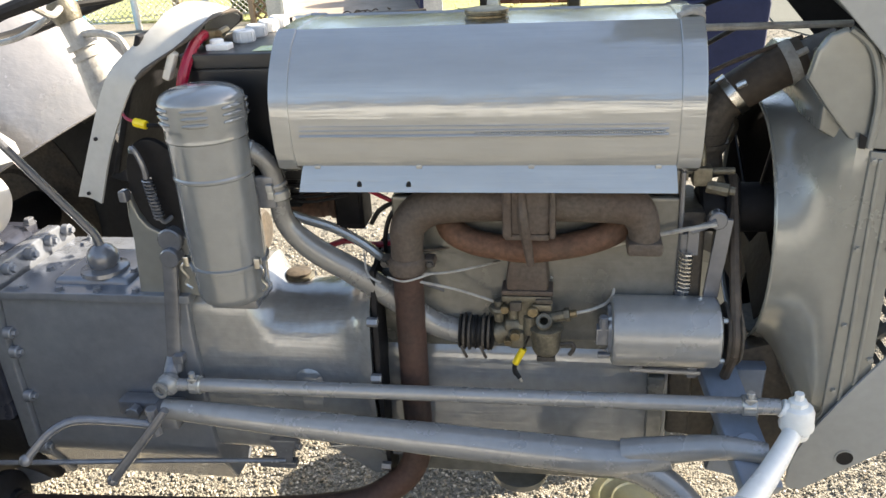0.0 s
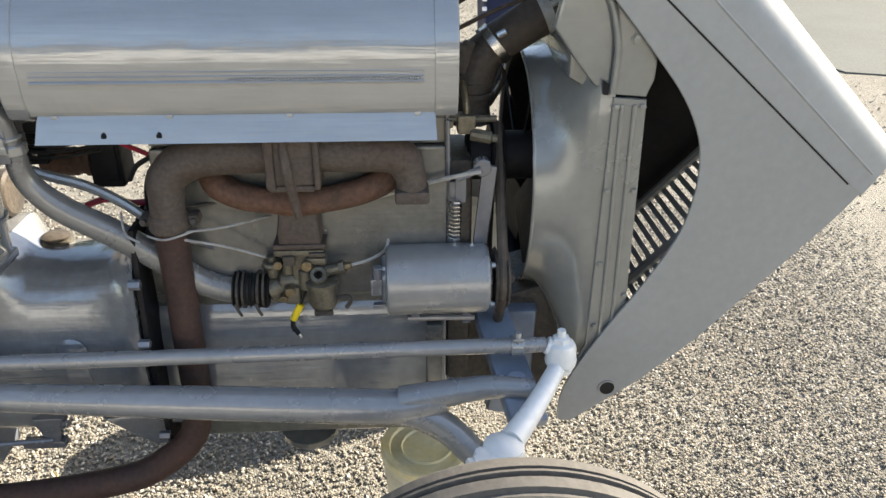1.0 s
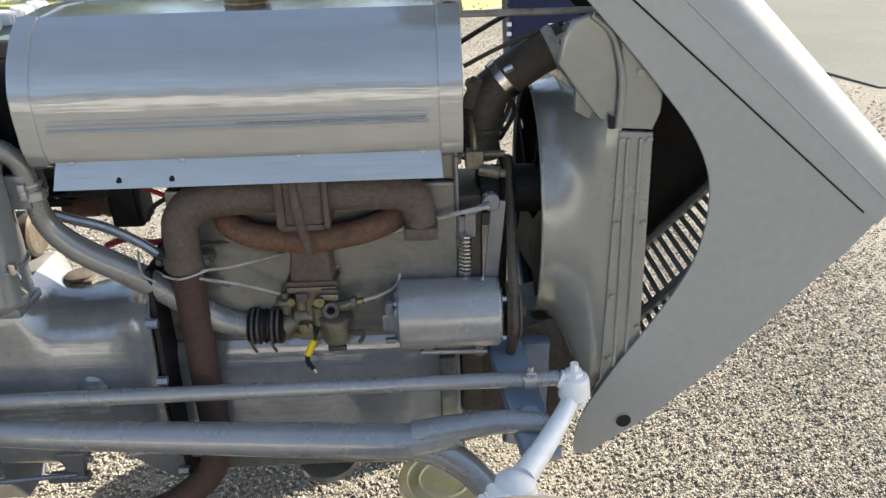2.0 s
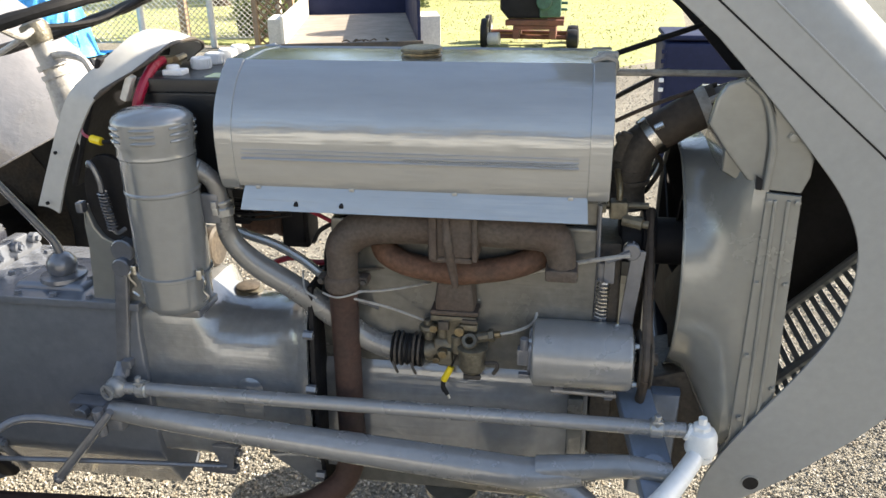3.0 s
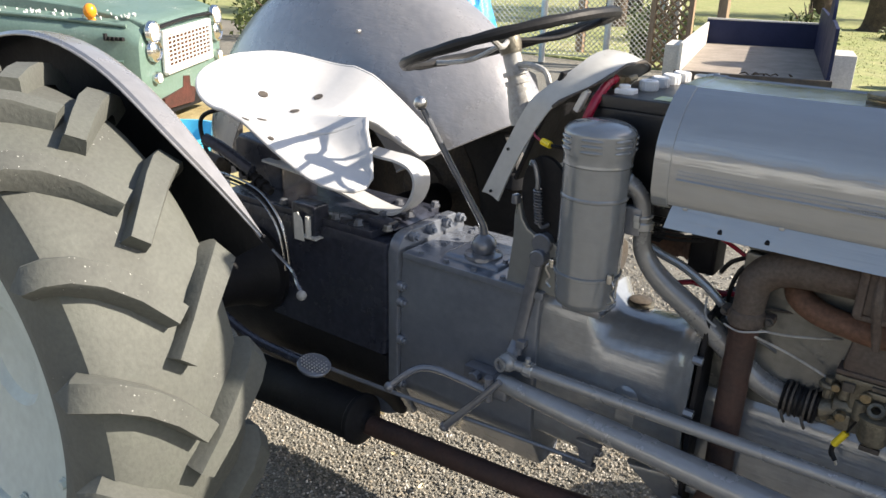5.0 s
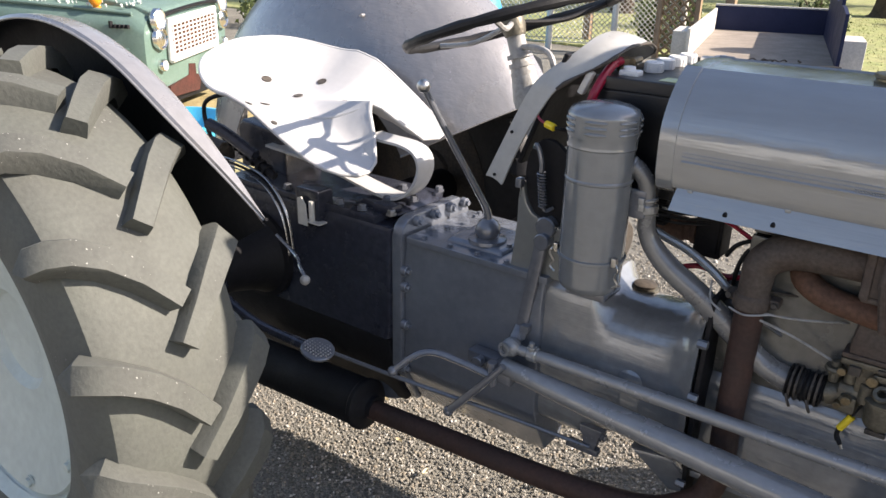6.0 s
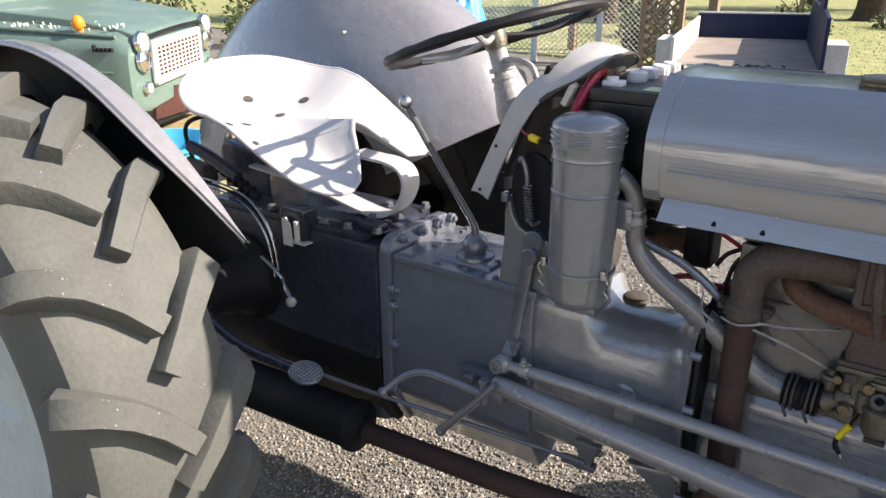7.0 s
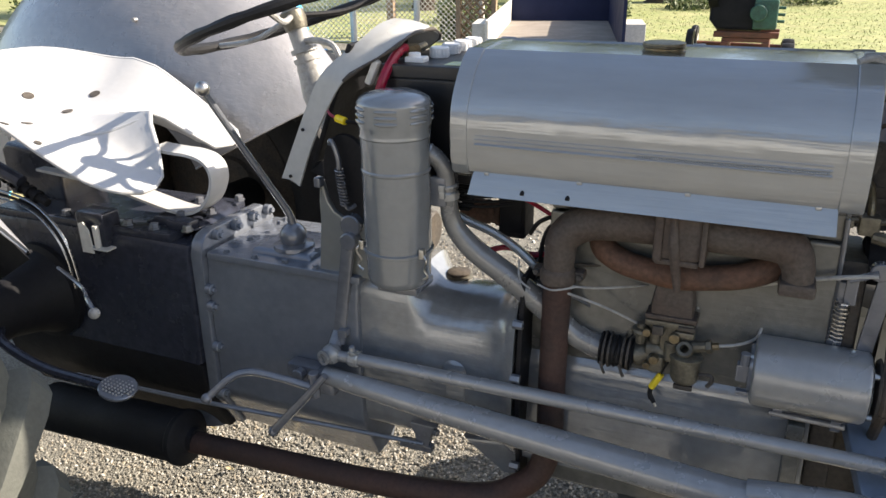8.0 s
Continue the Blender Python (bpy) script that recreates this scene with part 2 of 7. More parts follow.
def pebble_material():
    m = bpy.data.materials.new("loose pebbles")
    m.use_nodes = True
    n, l = m.node_tree.nodes, m.node_tree.links
    b = n["Principled BSDF"]
    g = n.new("ShaderNodeNewGeometry")
    r = n.new("ShaderNodeValToRGB")
    r.color_ramp.elements[0].color = (0.12, 0.118, 0.106, 1)
    r.color_ramp.elements[1].color = (0.50, 0.485, 0.445, 1)
    e = r.color_ramp.elements.new(0.55)
    e.color = (0.255, 0.241, 0.208, 1)
    e = r.color_ramp.elements.new(0.8)
    e.color = (0.27, 0.232, 0.178, 1)
    l.new(g.outputs["Random Per Island"], r.inputs[0])
    l.new(r.outputs[0], b.inputs["Base Color"])
    b.inputs["Roughness"].default_value = 0.8
    b.inputs["Specular IOR Level"].default_value = 0.2
    return m


GRAVEL = gravel_material()
PEBBLE = pebble_material()

# ---- shapes ----


def box(bm, c, s, bev=0.0, turn=None, taper=1.0):
    """A box about c with sides s; turn: a 3x3 or 4x4 rotation; taper: size of the top against the base."""
    m = Matrix.Translation(c) @ (turn.to_4x4() if turn else Matrix.Identity(4)) @ Matrix.Diagonal((*s, 1))
    r = bmesh.ops.create_cube(bm, size=1.0)
    if taper != 1.0:
        for v in r["verts"]:
            if v.co.z > 0:
                v.co.x *= taper
                v.co.y *= taper
    bmesh.ops.transform(bm, matrix=m, verts=r["verts"])
    if bev:
        edges = list({e for v in r["verts"] for e in v.link_edges})
        bmesh.ops.bevel(bm, geom=edges, offset=bev, segments=2, affect="EDGES", profile=0.5)
    return bm


def axis_frame(p, q):
    d = Vector(q) - Vector(p)
    return Matrix.Translation(p) @ d.to_track_quat("Z", "Y").to_matrix().to_4x4(), d.length


def lathe(bm, prof, p, q=None, n=24, closed=False):
    """Turns a profile of (radius, height) round the axis from p towards q."""
    m, _ = axis_frame(p, q or (p[0], p[1], p[2] + 1))
    rings = []
    for r, h in prof:
        if r < 1e-5:
            rings.append([bm.verts.new(m @ Vector((0, 0, h)))])
        else:
            rings.append([bm.verts.new(m @ Vector((r * math.cos(2 * math.pi * i / n), r * math.sin(2 * math.pi * i / n), h))) for i in range(n)])
    pairs = list(zip(rings, rings[1:]))
    if closed:
        pairs.append((rings[-1], rings[0]))
    for a, b in pairs:
        for i in range(n):
            j = (i + 1) % n
            vs = [a[i % len(a)], a[j % len(a)], b[j % len(b)], b[i % len(b)]]
            vs = list(dict.fromkeys(vs))
            if len(vs) > 2:
                try:
                    bm.faces.new(vs)
                except ValueError:
                    pass
    return bm


def rod(bm, p, q, r, r2=None, n=14, bev=0.0):
    _, d = axis_frame(p, q)
    r2 = r if r2 is None else r2
    b = bev or min(r, r2) * 0.12
    return lathe(bm, [(0, 0), (r - b, 0), (r, b), (r2, d - b), (r2 - b, d), (0, d)], p, q, n)


def ball(bm, c, r, sx=1.0, n=14):
    k = 8
    return lathe(bm, [(r * math.sin(math.pi * i / k), -r * sx * math.cos(math.pi * i / k)) for i in range(k + 1)], c, None, n)


def smooth_path(pts, per=6):
    pts = [Vector(p) for p in pts]
    out = []
    for i in range(len(pts) - 1):
        a, b, c, d = pts[max(i - 1, 0)], pts[i], pts[i + 1], pts[min(i + 2, len(pts) - 1)]
        for k in range(per):
            t = k / per
            out.append(0.5 * ((2 * b) + (c - a) * t + (2 * a - 5 * b + 4 * c - d) * t * t + (3 * b - a - 3 * c + d) * t ** 3))
    out.append(pts[-1])
    return out


def tube(bm, pts, r, n=12, per=6, flat=1.0):
    """A round bar along a smooth path; r: one radius, or one for each point given."""
    path = smooth_path(pts, per) if len(pts) > 2 and per > 1 else [Vector(p) for p in pts]
    k = len(pts) - 1
    rings = []
    up = Vector((0.13, 0.21, 0.97))
    prev = None
    for i, c in enumerate(path):
        d = (path[min(i + 1, len(path) - 1)] - path[max(i - 1, 0)]).normalized()
        s = (prev - d * prev.dot(d)).normalized() if prev is not None else d.cross(up).normalized()
        prev = s
        t = d.cross(s)
        if isinstance(r, (int, float)):
            rr = r
        else:
            f = i / max(1, len(path) - 1) * k
            j = min(int(f), k - 1)
            rr = r[j] + (r[j + 1] - r[j]) * (f - j)
        rings.append([bm.verts.new(c + s * (rr * math.cos(2 * math.pi * a / n)) + t * (rr * flat * math.sin(2 * math.pi * a / n))) for a in range(n)])
    for a, b in zip(rings, rings[1:]):
        for i in range(n):
            bm.faces.new((a[i], a[(i + 1) % n], b[(i + 1) % n], b[i]))
    bm.faces.new(list(reversed(rings[0])))
    bm.faces.new(rings[-1])
    return bm


def prism(bm, poly, lo, hi, axis="y", bev=0.0):
    """A flat outline (a, b) made thick between lo and hi along an axis. For y the outline is (x, z), for x (y, z), for z (x, y)."""
    def at(a, b, h):
        return {"y": (a, h, b), "x": (h, a, b), "z": (a, b, h)}[axis]
    a = [bm.verts.new(at(u, v, lo)) for u, v in poly]
    b = [bm.verts.new(at(u, v, hi)) for u, v in poly]
    f1, f2 = bm.faces.new(a), bm.faces.new(list(reversed(b)))
    fs = [f1, f2]
    for i in range(len(poly)):
        j = (i + 1) % len(poly)
        fs.append(bm.faces.new((a[j], a[i], b[i], b[j])))
    bmesh.ops.recalc_face_normals(bm, faces=fs)
    if bev:
        edges = list({e for f in (f1, f2) for e in f.edges})
        bmesh.ops.bevel(bm, geom=edges, offset=bev, segments=2, affect="EDGES", profile=0.5)
    return bm


def sheet(bm, grid, thick=0.003):
    """A curved sheet from rows of points, given thickness."""
    vs = [[bm.verts.new(p) for p in row] for row in grid]
    fs = []
    for i in range(len(vs) - 1):
        for j in range(len(vs[0]) - 1):
            fs.append(bm.faces.new((vs[i][j], vs[i][j + 1], vs[i + 1][j + 1], vs[i + 1][j])))
    bmesh.ops.recalc_face_normals(bm, faces=fs)
    bmesh.ops.solidify(bm, geom=fs, thickness=thick)
    return bm


def bolt(bm, p, d, r=0.009, h=0.008):
    """A hexagon bolt head with a washer, standing on p along d."""
    q = Vector(p) + Vector(d)
    lathe(bm, [(0, 0), (r * 1.35, 0), (r * 1.35, h * 0.25), (r, h * 0.25), (r, h * 0.9), (r * 0.85, h), (0, h)], p, q, 6)
    return bm


def B():
    return bmesh.new()


def finish(bm, name, material, angle=0.62):
    bmesh.ops.recalc_face_normals(bm, faces=bm.faces[:])
    for f in bm.faces:
        f.smooth = True
    for e in bm.edges:
        if len(e.link_faces) == 2:
            e.smooth = e.calc_face_angle(0.0) < angle
    me = bpy.data.meshes.new(name)
    bm.to_mesh(me)
    bm.free()
    me.materials.append(material)
    return me


def part(name, bm, material, parent, label=""):
    ob = new(name, finish(bm, name, material))
    flat = ob.modifiers.new("flat faces", "WEIGHTED_NORMAL")
    flat.keep_sharp = True
    flat.weight = 60
    if parent is not None:
        ob.parent = parent
        ob.matrix_parent_inverse = parent.matrix_basis.inverted()
    if label:
        ob["label"] = label
    return ob


def thing(name, at, label, category, group="", kind=""):
    ob = new(name)
    ob.empty_display_size = 0.1
    ob.matrix_basis = Matrix.Translation(at)
    return tagged(ob, label, category, group, kind)


def solo(name, bm, material, label, category="", kind="", group=""):
    return tagged(part(name, bm, material, None), label, category, group, kind)

# ---- ground ----


def build_ground():
    bm = B()
    span = [-400, -150, -60, -25] + [-14 + 28 * i / 46 for i in range(47)] + [25, 60, 150, 400]
    rows = []
    for y in span:
        rows.append([(x, y + 1, 0.012 * noise.noise((x * 0.9, y * 0.9, 0)) - 0.008 if abs(x) < 20 and abs(y) < 20 else -0.02) for x in span])
    vs = [[bm.verts.new(p) for p in row] for row in rows]
    for i in range(len(vs) - 1):
        for j in range(len(vs) - 1):
            bm.faces.new((vs[i][j], vs[i][j + 1], vs[i + 1][j + 1], vs[i + 1][j]))
    solo("ground", bm, GRAVEL, "compacted grey and tan gravel yard", "ground", "structure")
    # mown grass beyond the yard, on a bank a hand's width higher
    bm = B()
    prism(bm, [(-2.6, 10.6), (0.6, 8.9), (1.5, 9.9), (2.1, 13), (2.6, 18), (4.5, 40), (4.5, 120), (-60, 120), (-60, 11.5), (-9, 11.2)], -0.05, 0.03, "z", 0.02)
    solo("lawn", bm, GRASSM, "sunlit yellow-green mown lawn behind the yard", "lawn", "structure")
    bm = B()
    prism(bm, [(2.5, 9), (3.6, 5.4), (9, 3.6), (40, 4), (60, 60), (5.4, 60), (3.6, 20)], -0.05, 0.005, "z")
    solo("road", bm, ASPHALT, "pale worn asphalt road past the yard", "road", "structure")
    bm = B()
    prism(bm, [(-9, 2.2), (-2.9, 2.5), (-2.2, 4.2), (-3.0, 6.6), (-6.0, 7.6), (-12, 7)], -0.05, 0.008, "z", 0.003)
    solo("straw_patch", bm, STRAW, "dry straw and leaf litter round the old car", "ground", "structure")


def scatter(name, material, count, area, sizes, label, seed, spread=None):
    """Loose stones in one mesh: squashed, turned little blocks."""
    rng = random.Random(seed)
    verts, faces = [], []
    base = [(-1, -0.8, -0.5), (1, -0.9, -0.5), (0.8, 1, -0.5), (-0.9, 0.9, -0.5), (-0.6, -0.5, 0.55), (0.65, -0.55, 0.5), (0.5, 0.6, 0.6), (-0.55, 0.55, 0.5)]
    quads = [(4, 5, 6, 7), (0, 1, 5, 4), (1, 2, 6, 5), (2, 3, 7, 6), (3, 0, 4, 7)]
    for _ in range(count):
        x, y = rng.uniform(area[0], area[1]), rng.uniform(area[2], area[3])
        rim = min(x - area[0], area[1] - x, y - area[2], area[3] - y)
        if rim < 0.5 and rng.random() > (rim / 0.5) ** 1.3:
            continue
        s = rng.uniform(*sizes) * rng.choice((0.7, 0.85, 1, 1, 1.2))
        a = rng.uniform(0, 6.3)
        ca, sa = math.cos(a), math.sin(a)
        f = rng.uniform(0.7, 1.3)
        tx, ty = rng.uniform(-0.4, 0.4), rng.uniform(-0.4, 0.4)
        k = len(verts)
        for u, v, w in base:
            u, v, w = u * s * f * rng.uniform(0.8, 1.2), v * s * rng.uniform(0.8, 1.2), w * s * 0.9
            verts.append((x + u * ca - v * sa, y + u * sa + v * ca, s * 0.35 - 0.004 + w + tx * u + ty * v))
        faces += [tuple(k + i for i in q) for q in quads]
    me = bpy.data.meshes.new(name)
    me.from_pydata(verts, [], faces)
    me.materials.append(material)
    return tagged(new(name, me), label, "gravel", "", "stuff")


build_ground()
scatter("gravel_stones", PEBBLE, 150000, (-1.9, 2.4, 0.8, 3.5), (0.0022, 0.0044), "loose grey and tan gravel stones on the yard", 3)
scatter("gravel_stones_far", PEBBLE, 34000, (-4.2, 3.6, 2.9, 9.2), (0.0035, 0.007), "loose gravel stones farther across the yard", 4)

# ---- the tractor ----
C = 1.38
tractor = thing("tractor", (-0.4, C, 0), "vintage grey farm tractor with tipped bonnet and bare engine", "tractor")


def T(name, bm, material, label="", parent=None):
    return part(name, bm, material, parent or tractor, label)


def build_tank():
    near = [(1.232, 1.028), (1.210, 1.042), (1.2, 1.07), (1.198, 1.12), (1.201, 1.148), (1.211, 1.172), (1.222, 1.191), (1.234, 1.206), (1.248, 1.221), (1.262, 1.233), (1.286, 1.247), (1.290, 1.249), (1.292, 1.2465)]
    prof = near + [(C, 1.2515)] + [(2 * C - y, z) for y, z in reversed(near)]

    def grown(d):
        return [(y + (d if y > C else -d if y < C else 0), z + (d if z > 1.1 else -d)) for y, z in prof]
    bm = B()
    prism(bm, prof, -0.205, 0.402, "x")
    tank = T("fuel_tank", bm, PAINT, "glossy brush-painted grey fuel tank")
    for lo, hi in ((-0.237, -0.204), (0.401, 0.438)):
        bm = B()
        prism(bm, grown(0.0022), lo, hi, "x", 0.003)
        T("end_cap", bm, PAINT, "", tank)
    bm = B()
    for z, y, r in ((1.094, 1.1985, 0.0032), (1.103, 1.1985, 0.0018), (1.110, 1.199, 0.0016)):
        tube(bm, [(-0.19, y, z), (0.1, y - 0.0006, z), (0.385, y, z)], r, 6)
    T("weld_seam", bm, PAINT, "", tank)
    rng = random.Random(8)
    bm = B()
    for i in range(74):
        ball(bm, (0.095 + i * 0.0039, 1.1968 + rng.uniform(-0.0004, 0.0004), 1.0985 + rng.uniform(-0.0008, 0.0008)), rng.uniform(0.0017, 0.0024), 0.9, 6)
    tagged(T("weld_bead", bm, PAINT, "", tank), kind="stuff")
    bm = B()
    sheet(bm, [[(x, 1.216, 1.046) for x in (-0.194, 0.1, 0.402)], [(x, 1.208, 1.030) for x in (-0.197, 0.1, 0.403)], [(x, 1.196, 1.001) for x in (-0.201, 0.1, 0.405)]], 0.0025)
    T("heat_shield", bm, PAINT, "folded grey shield strip along the tank's lower edge", tank)
    bm = B()
    for x in (-0.17, 0.0, 0.18, 0.375):
        box(bm, (x, 1.210, 1.040), (0.010, 0.005, 0.007), 0.002)
    tube(bm, [(-0.194, 1.2155, 1.0465), (0.402, 1.2155, 1.0465)], 0.0022, 6)
    T("tab", bm, PAINT, "", tank)
    for x in (-0.099, -0.017):
        bm = B()
        rod(bm, (x, 1.196, 1.012), (x, 1.2035, 1.0155), 0.0042, n=10)
        T("bolt_hole", bm, BLACK_AND_SHADE, "", tank)
    bm = B()
    tube(bm, [(0.40, 1.29, 1.252), (0.42, 1.30, 1.258), (0.436, 1.31, 1.25), (0.44, 1.325, 1.235)], 0.006, 8)
    box(bm, (0.425, 1.32, 1.258), (0.035, 0.02, 0.012), 0.003)
    T("tank_strap_end", bm, WORN, "", tank)
    bm = B()
    lathe(bm, [(0, 0), (0.036, 0), (0.037, 0.003), (0.034, 0.005), (0.034, 0.008), (0.036, 0.009), (0.037, 0.0105), (0.036, 0.012), (0.037, 0.0135), (0.036, 0.0165), (0.030, 0.018), (0, 0.018)], (0.102, 1.352, 1.248), None, 28)
    T("filler_cap", bm, BRASS, "dull brass screw filler cap", tank)


def build_air_cleaner():
    x, y = -0.347, 1.2
    p = (x, y, 0)
    bm = B()
    lathe(bm, [(0.0648, 0.8769), (0.06525, 0.9085), (0.0648, 1.0315), (0.0668, 1.0340), (0.0668, 1.0375), (0.0650, 1.0400), (0.0655, 1.0975), (0.0675, 1.0998), (0.0675, 1.1030), (0.0665, 1.1055), (0.0670, 1.1180), (0.0692, 1.1230),
               (0.0692, 1.1590), (0.0685, 1.1625), (0.0640, 1.1690), (0.0530, 1.1755), (0.0330, 1.1805), (0.0110, 1.1825), (0, 1.1828)], p, None, 40)
    ac = T("air_cleaner", bm, CLEANER, "tall grey cylindrical oil-bath air cleaner")
    bm = B()
    lathe(bm, [(0, 0.8045), (0.0522, 0.8045), (0.0594, 0.8108), (0.06255, 0.8226), (0.06255, 0.847), (0.0639, 0.8506), (0.0639, 0.8705), (0.06885, 0.8733), (0.06885, 0.8787), (0.063, 0.8814), (0, 0.8814)], p, None, 40)
    T("oil_bowl", bm, CLEANER, "", ac)
    for k in range(5):
        a0 = -2.6 + k * 0.95
        bm = B()
        for z in (1.131, 1.142, 1.153):
            pts = [(x + 0.0695 * math.cos(a0 + d), y + 0.0695 * math.sin(a0 + d), z) for d in (0, 0.15, 0.3, 0.45, 0.6)]
            tube(bm, pts, [0.0018, 0.0036, 0.0038, 0.0036, 0.0018], 8, 3)
        T("louvre", bm, CLEANER, "", ac)
    for a in (-0.45, -2.75):
        bm = B()
        ux, uy = math.cos(a), math.sin(a)
        px, py = x + 0.0715 * ux, y + 0.0715 * uy
        tube(bm, [(px, py, 0.885), (px + 0.012 * ux, py + 0.012 * uy, 0.87), (px + 0.004 * ux, py, 0.85), (px + 0.012 * ux, py, 0.838), (px, py, 0.828)], 0.0022, 6)
        box(bm, (px, py, 0.882), (0.012, 0.012, 0.02), 0.003)
        T("spring_clip", bm, STEEL, "", ac)
    bm = B()
    bolt(bm, (x, y, 1.174), (0, 0, 1), 0.007, 0.005)
    T("cap_screw", bm, CLEANER, "", ac)
    bm = B()
    box(bm, (x, 1.226, 0.790), (0.088, 0.084, 0.018), 0.005)
    T("foot_bracket", bm, CAST, "", ac)
    bm = B()
    box(bm, (x + 0.075, 1.255, 0.99), (0.035, 0.07, 0.06), 0.006)
    T("mounting_bracket", bm, CAST, "", ac)
    # intake pipe down to the carburettor
    bm = B()
    tube(bm, [(-0.318, 1.222, 1.068), (-0.292, 1.228, 1.064), (-0.266, 1.236, 1.036), (-0.258, 1.240, 0.985), (-0.252, 1.246, 0.925), (-0.212, 1.254, 0.872), (-0.138, 1.265, 0.818), (-0.065, 1.277, 0.756), (-0.01, 1.287, 0.708), (0.045, 1.29, 0.688)],
         [0.017, 0.017, 0.0165, 0.0165, 0.019, 0.023, 0.0245, 0.0245, 0.024, 0.024], 16)
    pipe = T("intake_pipe", bm, PIPEPAINT, "bent grey intake pipe")
    for c, q, r in (((-0.303, 1.226, 1.066), (-0.287, 1.229, 1.060), 0.0205), ((-0.2575, 1.2405, 0.990), (-0.2565, 1.2415, 0.972), 0.0205), ((-0.2585, 1.240, 1.003), (-0.2575, 1.2405, 0.995), 0.019)):
        bm = B()
        rod(bm, c, q, r, n=16)
        box(bm, (c[0] - 0.004, c[1] - 0.021, c[2] - 0.004), (0.012, 0.01, 0.014), 0.002)
        T("hose_clip", bm, PAINT, "", pipe)
    bm = B()
    prof = [(0, 0)]
    for i in range(7):
        prof += [(0.030, 0.003 + i * 0.0098), (0.0335, 0.006 + i * 0.0098), (0.030, 0.009 + i * 0.0098)]
    lathe(bm, prof + [(0, 0.072)], (0.038, 1.29, 0.690), (0.11, 1.293, 0.685), 20)
    hose = T("rubber_connector", bm, BLACK, "ribbed black rubber connector hose", pipe)
    for x0 in (0.050, 0.060, 0.086, 0.096):
        bm = B()
        lathe(bm, [(0.0335, 0), (0.0355, 0), (0.0355, 0.004), (0.0335, 0.004)], (x0, 1.291, 0.689), (x0 + 1, 1.291, 0.66), 20, True)
        if x0 in (0.060, 0.096):
            tube(bm, [(x0 - 0.012, 1.258, 0.676), (x0 - 0.006, 1.253, 0.664), (x0 - 0.002, 1.255, 0.654)], 0.0028, 6)
        T("wire_clamp", bm, OILY, "", pipe)
    bm = B()
    tube(bm, [(-0.262, 1.29, 0.925), (-0.235, 1.295, 0.912), (-0.185, 1.30, 0.893), (-0.135, 1.30, 0.865), (-0.098, 1.30, 0.835)], 0.009, 10)
    T("breather_pipe", bm, PAINT, "", pipe)


